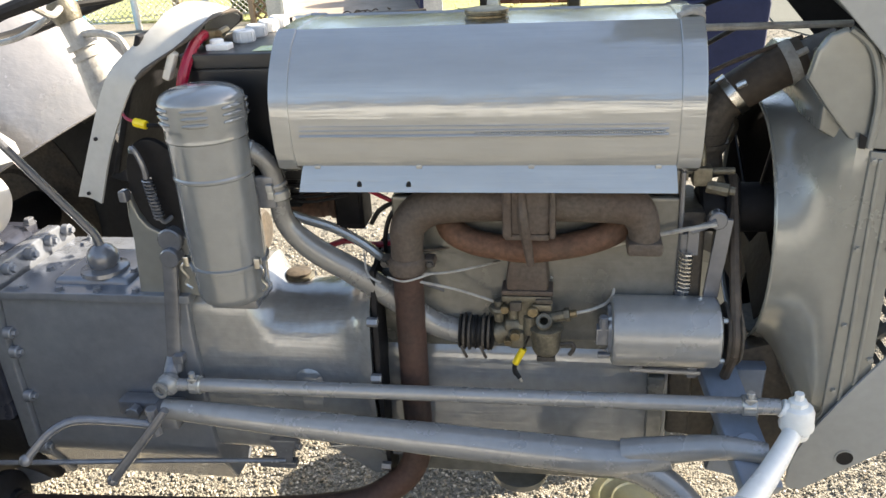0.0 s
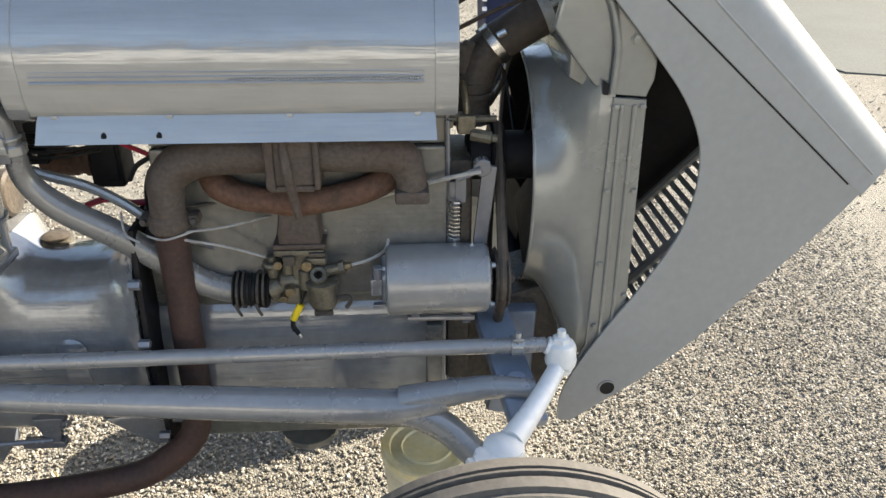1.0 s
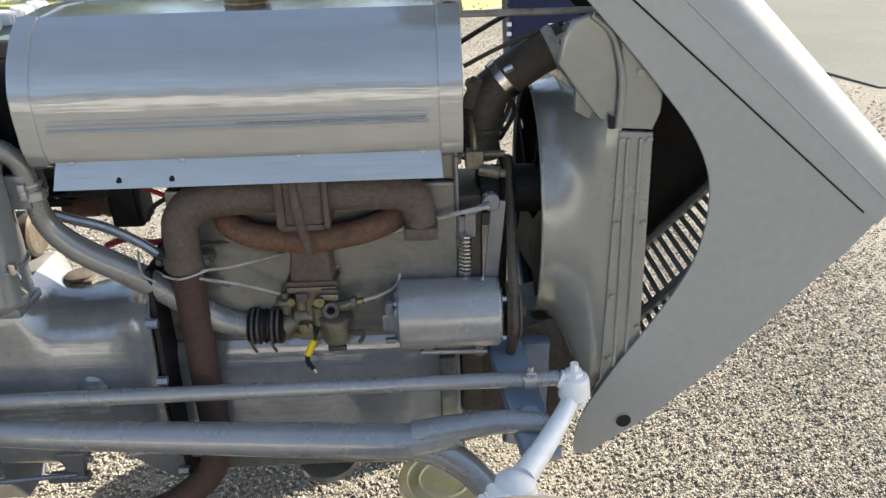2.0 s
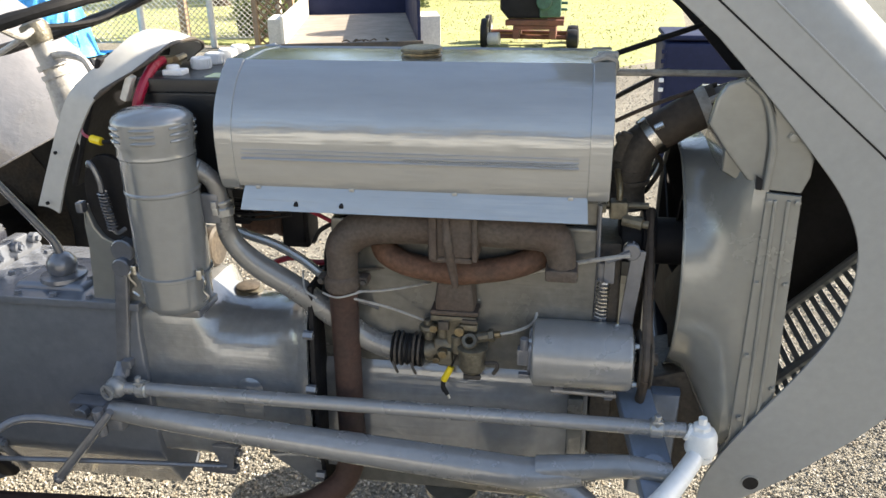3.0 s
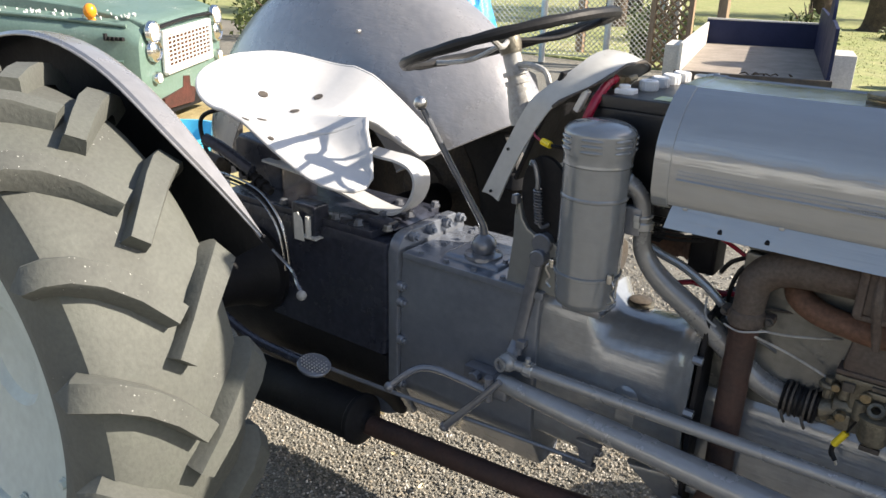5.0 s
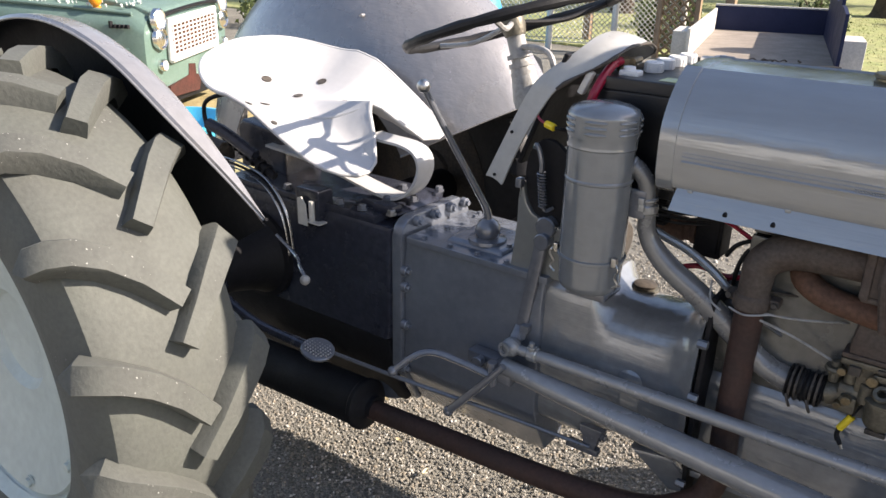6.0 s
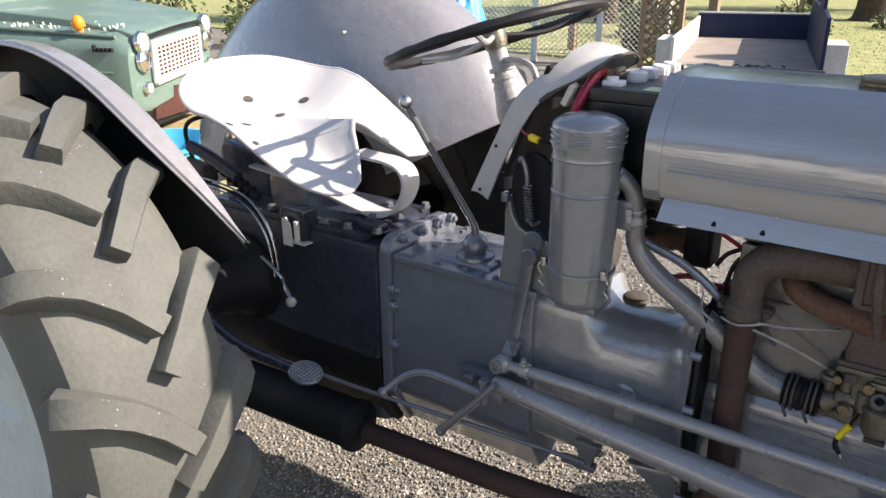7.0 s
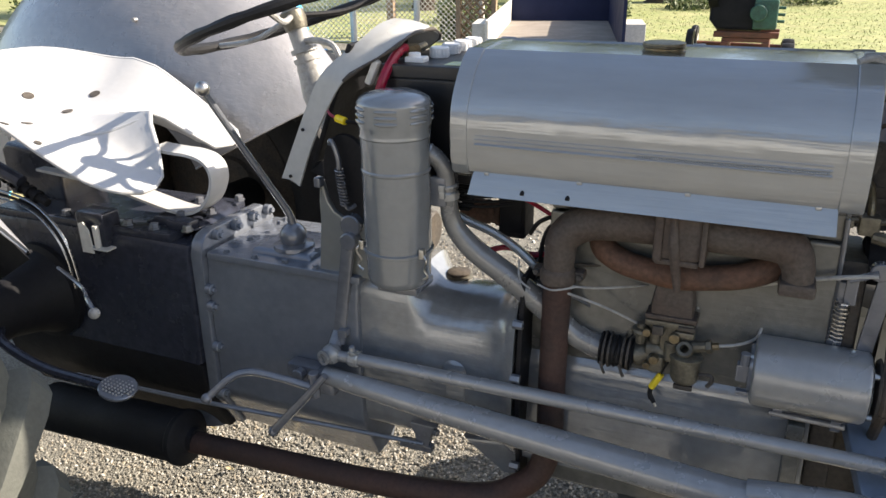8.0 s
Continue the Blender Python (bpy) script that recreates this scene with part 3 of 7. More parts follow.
def build_engine():
    bm = B()
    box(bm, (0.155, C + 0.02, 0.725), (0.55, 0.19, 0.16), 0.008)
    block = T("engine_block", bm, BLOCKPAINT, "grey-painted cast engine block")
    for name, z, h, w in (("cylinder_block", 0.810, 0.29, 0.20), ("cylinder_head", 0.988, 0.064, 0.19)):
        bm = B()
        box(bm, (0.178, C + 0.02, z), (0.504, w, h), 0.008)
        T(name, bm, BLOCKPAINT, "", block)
    bm = B()
    prism(bm, [(1.327, 0.672), (1.335, 0.676), (1.43, 0.676), (1.44, 0.42), (1.288, 0.42), (1.279, 0.44), (1.288, 0.55), (1.292, 0.605), (1.298, 0.630), (1.308, 0.650)], -0.118, 0.43, "x", 0.006)
    T("crankcase", bm, HOUSING, "glossy grey crankcase", block)
    bm = B()
    box(bm, (0.155, C, 0.418), (0.555, 0.236, 0.016), 0.003)
    T("sump_flange", bm, HOUSING, "", block)
    for i in range(9):
        bm = B()
        bolt(bm, (-0.09 + i * 0.062, 1.272, 0.426), (0, 0, 1), 0.008, 0.010)
        T("bolt", bm, OILY, "", block)
    bm = B()
    prism(bm, [(1.295, 0.41), (1.465, 0.41), (1.455, 0.345), (1.43, 0.322), (1.33, 0.322), (1.305, 0.345)], -0.11, 0.40, "x", 0.012)
    sump = T("sump", bm, BLOCKPAINT, "", block)
    bm = B()
    lathe(bm, [(0, 0), (0.055, 0), (0.06, 0.006), (0.06, 0.02), (0, 0.022)], (0.15, 1.345, 0.312), (0.15, 1.335, 0.40), 24)
    for i in range(6):
        a = i * 1.047 + 0.3
        bolt(bm, (0.15 + 0.048 * math.cos(a), 1.345 + 0.046 * math.sin(a), 0.3125), (0, -0.1, -1), 0.007, 0.006)
    T("strainer_cover", bm, BLOCKPAINT, "", sump)
    # timing case at the front end
    bm = B()
    prism(bm, [(1.30, 0.47), (1.46, 0.47), (1.48, 0.62), (1.46, 0.92), (1.32, 0.92), (1.30, 0.70)], 0.431, 0.475, "x", 0.008)
    T("timing_cover", bm, OILY, "", block)
    bm = B()
    box(bm, (0.405, 1.285, 0.52), (0.03, 0.035, 0.19), 0.004)
    box(bm, (0.405, 1.28, 0.415), (0.06, 0.05, 0.02), 0.004)
    T("mounting_strut", bm, BLOCKPAINT, "", block)
    # thin rods and wires along the side
    for pts, r, m in (([(-0.06, 1.235, 0.832), (0.03, 1.26, 0.826), (0.12, 1.30, 0.83)], 0.0022, WORN),
                      ([(-0.05, 1.235, 0.825), (0.04, 1.265, 0.79), (0.12, 1.285, 0.752)], 0.0025, WORN),
                      ([(-0.05, 1.235, 0.823), (-0.01, 1.28, 0.79), (0.03, 1.32, 0.75)], 0.004, CAST),
                      ([(0.215, 1.31, 0.825), (0.30, 1.30, 0.86), (0.40, 1.285, 0.895), (0.485, 1.28, 0.915)], 0.004, WORN),
                      ([(-0.05, 1.25, 0.868), (0.02, 1.30, 0.855), (0.10, 1.31, 0.865)], 0.003, OILY),
                      ([(0.21, 1.30, 0.80), (0.25, 1.33, 0.795), (0.275, 1.335, 0.775)], 0.003, WORN)):
        bm = B()
        tube(bm, pts, r, 8)
        T("rod", bm, m, "", block)
    bm = B()
    lathe(bm, [(0, 0), (0.022, 0), (0.022, 0.012), (0.012, 0.016), (0.010, 0.03), (0, 0.03)], (0.278, 1.34, 0.76), (0.278, 1.25, 0.755), 16)
    T("core_plug", bm, CAST, "", block)
    # starter, regulator and coil behind the intake pipe
    bm = B()
    lathe(bm, [(0, 0), (0.022, 0), (0.026, 0.004), (0.026, 0.06), (0.023, 0.064), (0.023, 0.075), (0.027, 0.078), (0.027, 0.088), (0, 0.09)], (-0.292, 1.405, 0.898), (-0.1, 1.405, 0.898), 20)
    T("starter_solenoid", bm, RUST2, "", block)
    bm = B()
    box(bm, (-0.178, 1.42, 0.925), (0.058, 0.07, 0.145), 0.006)
    box(bm, (-0.178, 1.383, 0.925), (0.046, 0.006, 0.12), 0.003)
    T("ignition_coil", bm, BLACK_AND_SHADE, "", block)
    bm = B()
    for k in range(4):
        box(bm, (-0.292, 1.385, 0.915 + 0.017 * k), (0.062, 0.06, 0.009), 0.003)
    box(bm, (-0.292, 1.39, 0.945), (0.05, 0.05, 0.07), 0.004)
    T("voltage_regulator", bm, BLACK_AND_SHADE, "", block)
    for k in range(4):
        T("terminal_screw", bolt(B(), (-0.31 + 0.015 * k, 1.354, 0.932 + 0.017 * (k % 2)), (0, -1, 0), 0.004, 0.004), STEEL, "", block)
    for k, pts in enumerate(([(-0.05, 1.34, 0.93), (-0.08, 1.33, 0.91), (-0.095, 1.33, 0.87), (-0.10, 1.34, 0.83)], [(-0.17, 1.36, 0.96), (-0.12, 1.33, 0.955), (-0.07, 1.33, 0.93)], [(-0.07, 1.33, 0.935), (-0.10, 1.32, 0.92), (-0.12, 1.33, 0.89)])):
        bm = B()
        tube(bm, pts, 0.0045, 8)
        T("ignition_cable", bm, RED if k == 1 else BLACK, "", block)
    bm = B()
    tube(bm, [(-0.21, 1.35, 0.835), (-0.17, 1.34, 0.850), (-0.12, 1.34, 0.842), (-0.07, 1.34, 0.852)], 0.006, 8)
    T("battery_cable", bm, RED, "", block)
    for z in (0.935, 0.925, 0.915, 0.945):
        bm = B()
        tube(bm, [(-0.275, 1.30, z + 0.03), (-0.22, 1.31, z + 0.025), (-0.16, 1.33, z + 0.03)], 0.003, 6)
        T("loom_wire", bm, BLACK, "", block)


def build_manifold():
    bm = B()
    y = 1.255
    tube(bm, [(0.366, y, 0.885), (0.362, y, 0.925), (0.342, y, 0.955), (0.29, y, 0.964), (0.17, y, 0.965), (0.05, y, 0.962), (-0.002, y, 0.950), (-0.033, y - 0.004, 0.922), (-0.038, y - 0.005, 0.888), (-0.040, y - 0.005, 0.855)],
         [0.0235, 0.027, 0.033, 0.035, 0.034, 0.035, 0.034, 0.031, 0.029, 0.028], 20)
    man = T("exhaust_manifold", bm, RUST, "heat-browned cast exhaust manifold")
    bm = B()
    box(bm, (0.366, y, 0.888), (0.058, 0.055, 0.024), 0.006)
    T("end_flange", bm, RUST, "", man)
    bm = B()
    box(bm, (0.172, y - 0.006, 0.958), (0.082, 0.066, 0.084), 0.012)
    box(bm, (0.214, y - 0.012, 0.958), (0.010, 0.064, 0.090), 0.004)
    box(bm, (0.140, y - 0.012, 0.958), (0.016, 0.064, 0.090), 0.005)
    box(bm, (0.172, y - 0.004, 0.913), (0.074, 0.066, 0.012), 0.004)
    T("centre_web", bm, RUST, "", man)
    bm = B()
    tube(bm, [(0.163, y - 0.036, 0.995), (0.166, y - 0.042, 0.95), (0.172, y - 0.03, 0.90), (0.178, y - 0.028, 0.858)], [0.007, 0.009, 0.009, 0.006], 10)
    T("clamp_bar", bm, RUST, "", man)
    bm = B()
    tube(bm, [(0.020, y + 0.06, 0.935), (0.034, y + 0.035, 0.900), (0.072, y + 0.022, 0.880), (0.125, y + 0.018, 0.871), (0.172, y + 0.014, 0.871), (0.225, y + 0.018, 0.873), (0.280, y + 0.022, 0.884), (0.325, y + 0.035, 0.903), (0.342, y + 0.06, 0.935)], [0.020, 0.024, 0.023, 0.0225, 0.026, 0.0225, 0.023, 0.024, 0.020], 18)
    T("inlet_branch", bm, RUST2, "orange-rusted inlet branch", man)
    bm = B()
    prism(bm, [(0.132, 0.786), (0.208, 0.786), (0.208, 0.81), (0.203, 0.865), (0.140, 0.865), (0.132, 0.81)], 1.262, 1.335, "y", 0.010)
    box(bm, (0.17, 1.298, 0.787), (0.092, 0.078, 0.010), 0.003)
    T("riser", bm, RUST, "", man)
    for x in (-0.027, 0.378):
        bm = B()
        bolt(bm, (x, 1.24, 0.99), (0, 0, 1), 0.011, 0.014)
        T("manifold_nut", bm, BRASS, "", man)
    # down pipe, collar, long pipe and silencer
    bm = B()
    tube(bm, [(-0.040, 1.250, 0.868), (-0.044, 1.262, 0.75), (-0.046, 1.264, 0.56), (-0.045, 1.258, 0.47), (-0.058, 1.245, 0.40), (-0.10, 1.222, 0.362), (-0.18, 1.203, 0.330), (-0.38, 1.19, 0.306), (-0.70, 1.19, 0.284), (-1.0, 1.195, 0.262)], 0.0275, 16)
    ex = T("exhaust_pipe", bm, PIPE, "brown rusted exhaust pipe bending under the gearbox")
    bm = B()
    lathe(bm, [(0.02, 0), (0.031, 0), (0.0335, 0.004), (0.0335, 0.020), (0.0315, 0.026), (0.029, 0.030), (0.02, 0.030)], (-0.040, 1.25, 0.832), (-0.040, 1.25, 1.0), 20, True)
    box(bm, (-0.078, 1.262, 0.846), (0.022, 0.03, 0.018), 0.005)
    box(bm, (-0.002, 1.262, 0.848), (0.022, 0.03, 0.018), 0.005)
    T("collar_clamp", bm, RUST, "", ex)
    for x in (0.001, -0.081):
        T("clamp_bolt", bolt(B(), (x, 1.248, 0.847), (0, -1, 0.2), 0.006, 0.008), OILY, "", ex)
    bm = B()
    tube(bm, [(-0.072, 1.225, 0.832), (-0.040, 1.215, 0.829), (0.004, 1.228, 0.838)], 0.002, 6)
    tube(bm, [(-0.12, 1.26, 0.86), (-0.11, 1.235, 0.832), (-0.085, 1.222, 0.822)], 0.002, 6)
    T("tie_wire", bm, WORN, "", ex)
    bm = B()
    lathe(bm, [(0, 0), (0.030, 0), (0.032, 0.012), (0.048, 0.022), (0.066, 0.026), (0.072, 0.032), (0.072, 0.044), (0.067, 0.050), (0.067, 0.50), (0.05, 0.53), (0.03, 0.55), (0, 0.55)], (-0.928, 1.195, 0.274), (-1.5, 1.20, 0.246), 28)
    T("silencer", bm, BLACK_AND_SHADE, "black exhaust silencer", ex)


def build_carburettor():
    bm = B()
    box(bm, (0.168, 1.292, 0.774), (0.088, 0.062, 0.012), 0.003)
    box(bm, (0.172, 1.29, 0.742), (0.04, 0.042, 0.058), 0.008)
    rod(bm, (0.128, 1.292, 0.705), (0.195, 1.292, 0.708), 0.023, n=18)
    rod(bm, (0.145, 1.278, 0.728), (0.145, 1.278, 0.765), 0.011, n=12)
    rod(bm, (0.108, 1.292, 0.687), (0.150, 1.292, 0.700), 0.024, n=18)
    box(bm, (0.150, 1.272, 0.690), (0.030, 0.030, 0.036), 0.007)
    rod(bm, (0.176, 1.272, 0.700), (0.176, 1.272, 0.738), 0.014, n=12)
    box(bm, (0.196, 1.272, 0.757), (0.036, 0.022, 0.014), 0.004)
    rod(bm, (0.118, 1.276, 0.722), (0.118, 1.276, 0.764), 0.009, n=10)
    lathe(bm, [(0.008, 0), (0.017, 0.001), (0.019, 0.006), (0.017, 0.011), (0.008, 0.012)], (0.118, 1.276, 0.742), None, 12, True)
    body = T("carburettor", bm, POT, "greasy brass and pot-metal carburettor")
    bm = B()
    lathe(bm, [(0, 0), (0.012, 0), (0.022, 0.006), (0.026, 0.014), (0.027, 0.05), (0.03, 0.052), (0.03, 0.058), (0.022, 0.062), (0, 0.064)], (0.204, 1.266, 0.660), None, 22)
    T("float_bowl", bm, POT, "", body)
    bm = B()
    lathe(bm, [(0.008, 0), (0.014, 0), (0.016, 0.004), (0.014, 0.008), (0.008, 0.008)], (0.200, 1.256, 0.732), (0.200, 1.2, 0.79), 18, True)
    rod(bm, (0.212, 1.268, 0.735), (0.244, 1.266, 0.744), 0.010, n=10)
    rod(bm, (0.236, 1.2665, 0.742), (0.246, 1.266, 0.7445), 0.013, n=6)
    T("fuel_union", bm, POT, "", body)
    for p, q, r in (((0.246, 1.266, 0.7445), (0.258, 1.266, 0.747), 0.007), ((0.135, 1.262, 0.69), (0.135, 1.25, 0.688), 0.007), ((0.148, 1.262, 0.704), (0.148, 1.248, 0.703), 0.009), ((0.18, 1.262, 0.752), (0.18, 1.252, 0.752), 0.010), ((0.13, 1.27, 0.752), (0.13, 1.258, 0.752), 0.008)):
        bm = B()
        rod(bm, p, q, r, n=8)
        T("brass_plug", bm, BRASS, "", body)
    bm = B()
    tube(bm, [(0.230, 1.258, 0.686), (0.250, 1.254, 0.690), (0.253, 1.252, 0.680), (0.246, 1.252, 0.668)], 0.004, 8)
    T("choke_arm", bm, OILY, "", body)
    T("drain_lever", box(B(), (0.204, 1.260, 0.653), (0.034, 0.008, 0.010), 0.002), OILY, "", body)
    T("throttle_arm", box(B(), (0.20, 1.262, 0.773), (0.03, 0.014, 0.008), 0.002), OILY, "", body)
    T("throttle_stop", box(B(), (0.15, 1.26, 0.762), (0.02, 0.012, 0.018), 0.002), OILY, "", body)
    bm = B()
    tube(bm, [(0.256, 1.266, 0.747), (0.29, 1.27, 0.755), (0.318, 1.29, 0.765), (0.325, 1.31, 0.79)], 0.003, 8)
    T("fuel_line", bm, WORN, "", body)
    T("spade_terminal", rod(B(), (0.163, 1.268, 0.668), (0.147, 1.266, 0.636), 0.0065, n=10), YELLOW, "loose black wire ends with a yellow terminal", body)
    bm = B()
    tube(bm, [(0.147, 1.266, 0.636), (0.146, 1.266, 0.622), (0.155, 1.264, 0.606)], 0.0045, 8)
    tube(bm, [(0.147, 1.266, 0.636), (0.144, 1.266, 0.622), (0.148, 1.264, 0.612)], 0.003, 8)
    tube(bm, [(0.163, 1.268, 0.668), (0.172, 1.272, 0.69), (0.19, 1.275, 0.73)], 0.002, 8)
    T("wire_end", bm, BLACK, "", body)
    bm = B()
    rod(bm, (0.155, 1.264, 0.606), (0.159, 1.263, 0.598), 0.0025, n=8)
    T("wire_tip", bm, STEEL, "", body)


def build_dynamo():
    y, z = 1.272, 0.712
    bm = B()
    lathe(bm, [(0, 0), (0.053, 0), (0.061, 0.003), (0.064, 0.008), (0.064, 0.176), (0.061, 0.182), (0.053, 0.186), (0, 0.186)], (0.318, y, z), (1, y, z), 36)
    dy = T("dynamo", bm, RODPAINT, "smooth grey cylindrical dynamo with belt pulley")
    bm = B()
    lathe(bm, [(0, -0.02), (0.02, -0.02), (0.022, -0.008), (0.046, -0.005), (0.05, 0.001), (0, 0.001)], (0.317, y, z), (1, y, z), 24)
    box(bm, (0.302, 1.245, 0.717), (0.022, 0.024, 0.034), 0.004)
    rod(bm, (0.304, 1.24, 0.732), (0.304, 1.24, 0.756), 0.0085, n=10)
    box(bm, (0.305, 1.23, 0.684), (0.02, 0.012, 0.008), 0.002)
    T("brush_end", bm, CAST, "", dy)
    for a in (0.3, 2.2, 3.9):
        T("through_bolt", bolt(B(), (0.3175, y + 0.045 * math.cos(a), z + 0.045 * math.sin(a)), (-1, 0, 0), 0.005, 0.006), PAINT, "", dy)
        T("through_bolt", bolt(B(), (0.504, y + 0.05 * math.cos(a), z + 0.05 * math.sin(a)), (1, 0, 0), 0.005, 0.008), PAINT, "", dy)
    bm = B()
    lathe(bm, [(0, 0), (0.052, 0), (0.056, 0.004), (0.043, 0.011), (0.043, 0.015), (0.056, 0.022), (0.052, 0.026), (0, 0.026)], (0.512, y, z), (1, y, z), 28)
    rod(bm, (0.50, y, z), (0.55, y, z), 0.012)
    T("pulley", bm, OILY, "", dy)
    bm = B()
    box(bm, (0.41, y + 0.02, 0.640), (0.14, 0.04, 0.010), 0.003)
    box(bm, (0.37, y + 0.005, 0.633), (0.018, 0.03, 0.022), 0.003)
    box(bm, (0.465, y + 0.005, 0.631), (0.018, 0.03, 0.022), 0.003)
    rod(bm, (0.355, y - 0.005, 0.633), (0.48, y - 0.005, 0.631), 0.006, n=10)
    T("cradle", bm, CAST, "", dy)
    # fan belt round the three pulleys
    pts = []
    for cy, cz, r, a0, a1 in ((y, z, 0.047, math.pi * 1.12, math.pi * 0.72), (1.40, 0.90, 0.055, math.pi * 0.72, math.pi * 0.0), (1.40, 0.55, 0.065, math.pi * 2.0, math.pi * 1.12)):
        for i in range(5):
            a = a0 + (a1 - a0) * i / 4
            pts.append((0.525, cy + r * math.cos(a), cz + r * math.sin(a)))
    pts.append(pts[0])
    bm = B()
    tube(bm, pts, 0.0095, 8, 4)
    T("fan_belt", bm, HOSE, "worn rubber fan belt", dy)


def build_front_levers():
    bm = B()
    box(bm, (0.495, 1.295, 0.845), (0.026, 0.010, 0.15), 0.003, Matrix.Rotation(radians(5), 3, "Y"))
    rod(bm, (0.488, 1.285, 0.918), (0.488, 1.305, 0.918), 0.016, n=14)
    lev = T("governor_lever", bm, CAST, "flat grey governor lever with a tension spring")
    bm = B()
    pts = [(0.442 + 0.011 * math.cos(i * 0.9), 1.295 + 0.011 * math.sin(i * 0.9), 0.86 - i * 0.0011) for i in range(70)]
    tube(bm, pts, 0.0022, 5, 1)
    tube(bm, [(0.442, 1.295, 0.783), (0.442, 1.295, 0.76)], 0.003, 6)
    T("spring", bm, STEEL, "", lev)
    bm = B()
    box(bm, (0.452, 1.30, 0.875), (0.020, 0.014, 0.05), 0.003)
    rod(bm, (0.445, 1.285, 0.90), (0.486, 1.283, 0.918), 0.006, n=10)
    rod(bm, (0.428, 1.30, 1.0), (0.43, 1.30, 0.89), 0.0045, n=8)
    rod(bm, (0.44, 1.31, 0.89), (0.442, 1.31, 0.72), 0.014, n=12)
    T("link_rod", bm, CAST, "", lev)
    # fuel tap and pipe under the tank's front end
    bm = B()
    rod(bm, (0.40, 1.33, 0.992), (0.515, 1.33, 0.992), 0.006, n=10)
    box(bm, (0.462, 1.33, 0.985), (0.032, 0.03, 0.034), 0.005)
    rod(bm, (0.47, 1.32, 0.968), (0.505, 1.31, 0.964), 0.011, n=10)
    box(bm, (0.425, 1.33, 0.985), (0.03, 0.02, 0.014), 0.003)
    rod(bm, (0.505, 1.31, 0.964), (0.515, 1.308, 0.963), 0.007, n=10)
    tap = T("fuel_tap", bm, POT, "brass fuel tap under the tank")
    bm = B()
    tube(bm, [(0.462, 1.33, 1.0), (0.462, 1.34, 1.02), (0.458, 1.37, 1.045)], 0.006, 8)
    T("tap_pipe", bm, BRASS, "", tap)


def build_cooling():
    cz, cy, R = 0.89, C, 0.213
    bm = B()
    grid = []
    n = 48
    for k, (x, f) in enumerate(((0.562, 0.0), (0.570, 0.0), (0.584, 0.03), (0.598, 0.16), (0.615, 0.42), (0.634, 0.78), (0.650, 1.0), (0.672, 1.0))):
        row = []
        for i in range(n + 1):
            a = 2 * math.pi * i / n
            cxy, s = math.cos(a), math.sin(a)
            ry, rz = cy + R * cxy, cz + R * s
            m = max(abs(cxy) / 0.222, abs(s) / (0.26 if s < 0 else 0.262))
            qy, qz = cy + cxy / m, (cz - 0.025) + s / m
            row.append((x, ry + (qy - ry) * f, rz + (qz - rz) * f))
        grid.append(row)
    sheet(bm, grid, 0.003)
    shroud = T("fan_shroud", bm, COWL, "flared grey sheet-metal fan shroud")
    # An added black sheet paints the shade within the shroud.
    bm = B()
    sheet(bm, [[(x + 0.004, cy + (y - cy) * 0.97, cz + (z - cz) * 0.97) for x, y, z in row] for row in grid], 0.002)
    T("lining", bm, BLACK_AND_SHADE, "black sheet standing in for shade inside the shroud", shroud)
    bm = B()
    tube(bm, [(0.562, cy + R * math.cos(a), cz + R * math.sin(a)) for a in [2 * math.pi * i / 40 for i in range(41)]], 0.003, 6, 1)
    T("rolled_edge", bm, COWL, "", shroud)
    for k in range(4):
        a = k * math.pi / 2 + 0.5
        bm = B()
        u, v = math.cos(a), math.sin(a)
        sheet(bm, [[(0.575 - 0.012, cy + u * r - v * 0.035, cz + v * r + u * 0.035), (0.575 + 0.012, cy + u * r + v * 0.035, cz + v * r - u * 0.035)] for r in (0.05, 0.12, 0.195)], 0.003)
        T("fan_blade", bm, BLACK_AND_SHADE, "", shroud)
    bm = B()
    rod(bm, (0.47, cy + 0.02, 0.90), (0.60, cy + 0.02, 0.90), 0.045, n=20)
    lathe(bm, [(0, 0), (0.06, 0), (0.064, 0.005), (0.05, 0.012), (0.064, 0.02), (0.06, 0.025), (0, 0.025)], (0.512, cy + 0.02, 0.90), (1, cy + 0.02, 0.90), 28)
    T("fan_pulley", bm, BLACK_AND_SHADE, "", shroud)
    bm = B()
    lathe(bm, [(0, 0), (0.07, 0), (0.074, 0.005), (0.06, 0.012), (0.074, 0.02), (0.07, 0.025), (0, 0.025)], (0.512, cy + 0.02, 0.55), (1, cy + 0.02, 0.55), 28)
    rod(bm, (0.46, cy + 0.02, 0.55), (0.52, cy + 0.02, 0.55), 0.03, n=16)
    T("crank_pulley", bm, BLACK_AND_SHADE, "", shroud)
    # radiator core, side channels, header tank
    bm = B()
    box(bm, (0.704, cy, 0.85), (0.05, 0.40, 0.42), 0.003)
    rad = T("radiator", bm, BLACK_AND_SHADE, "dark radiator core in a grey side frame")
    for s in (-1, 1):
        bm = B()
        y0 = cy + s * 0.222
        prism(bm, [(0.650, 0.60), (0.666, 0.635), (0.668, 1.080), (0.719, 1.076), (0.729, 0.70), (0.722, 0.63), (0.69, 0.585)], y0 - 0.006, y0 + 0.006, "y", 0.003)
        for x in (0.685, 0.704):
            box(bm, (x, y0 + s * 0.007, 0.865), (0.007, 0.007, 0.41), 0.003, Matrix.Rotation(radians(-1.0), 3, "Y"))
        T("side_channel", bm, COWL, "", rad)
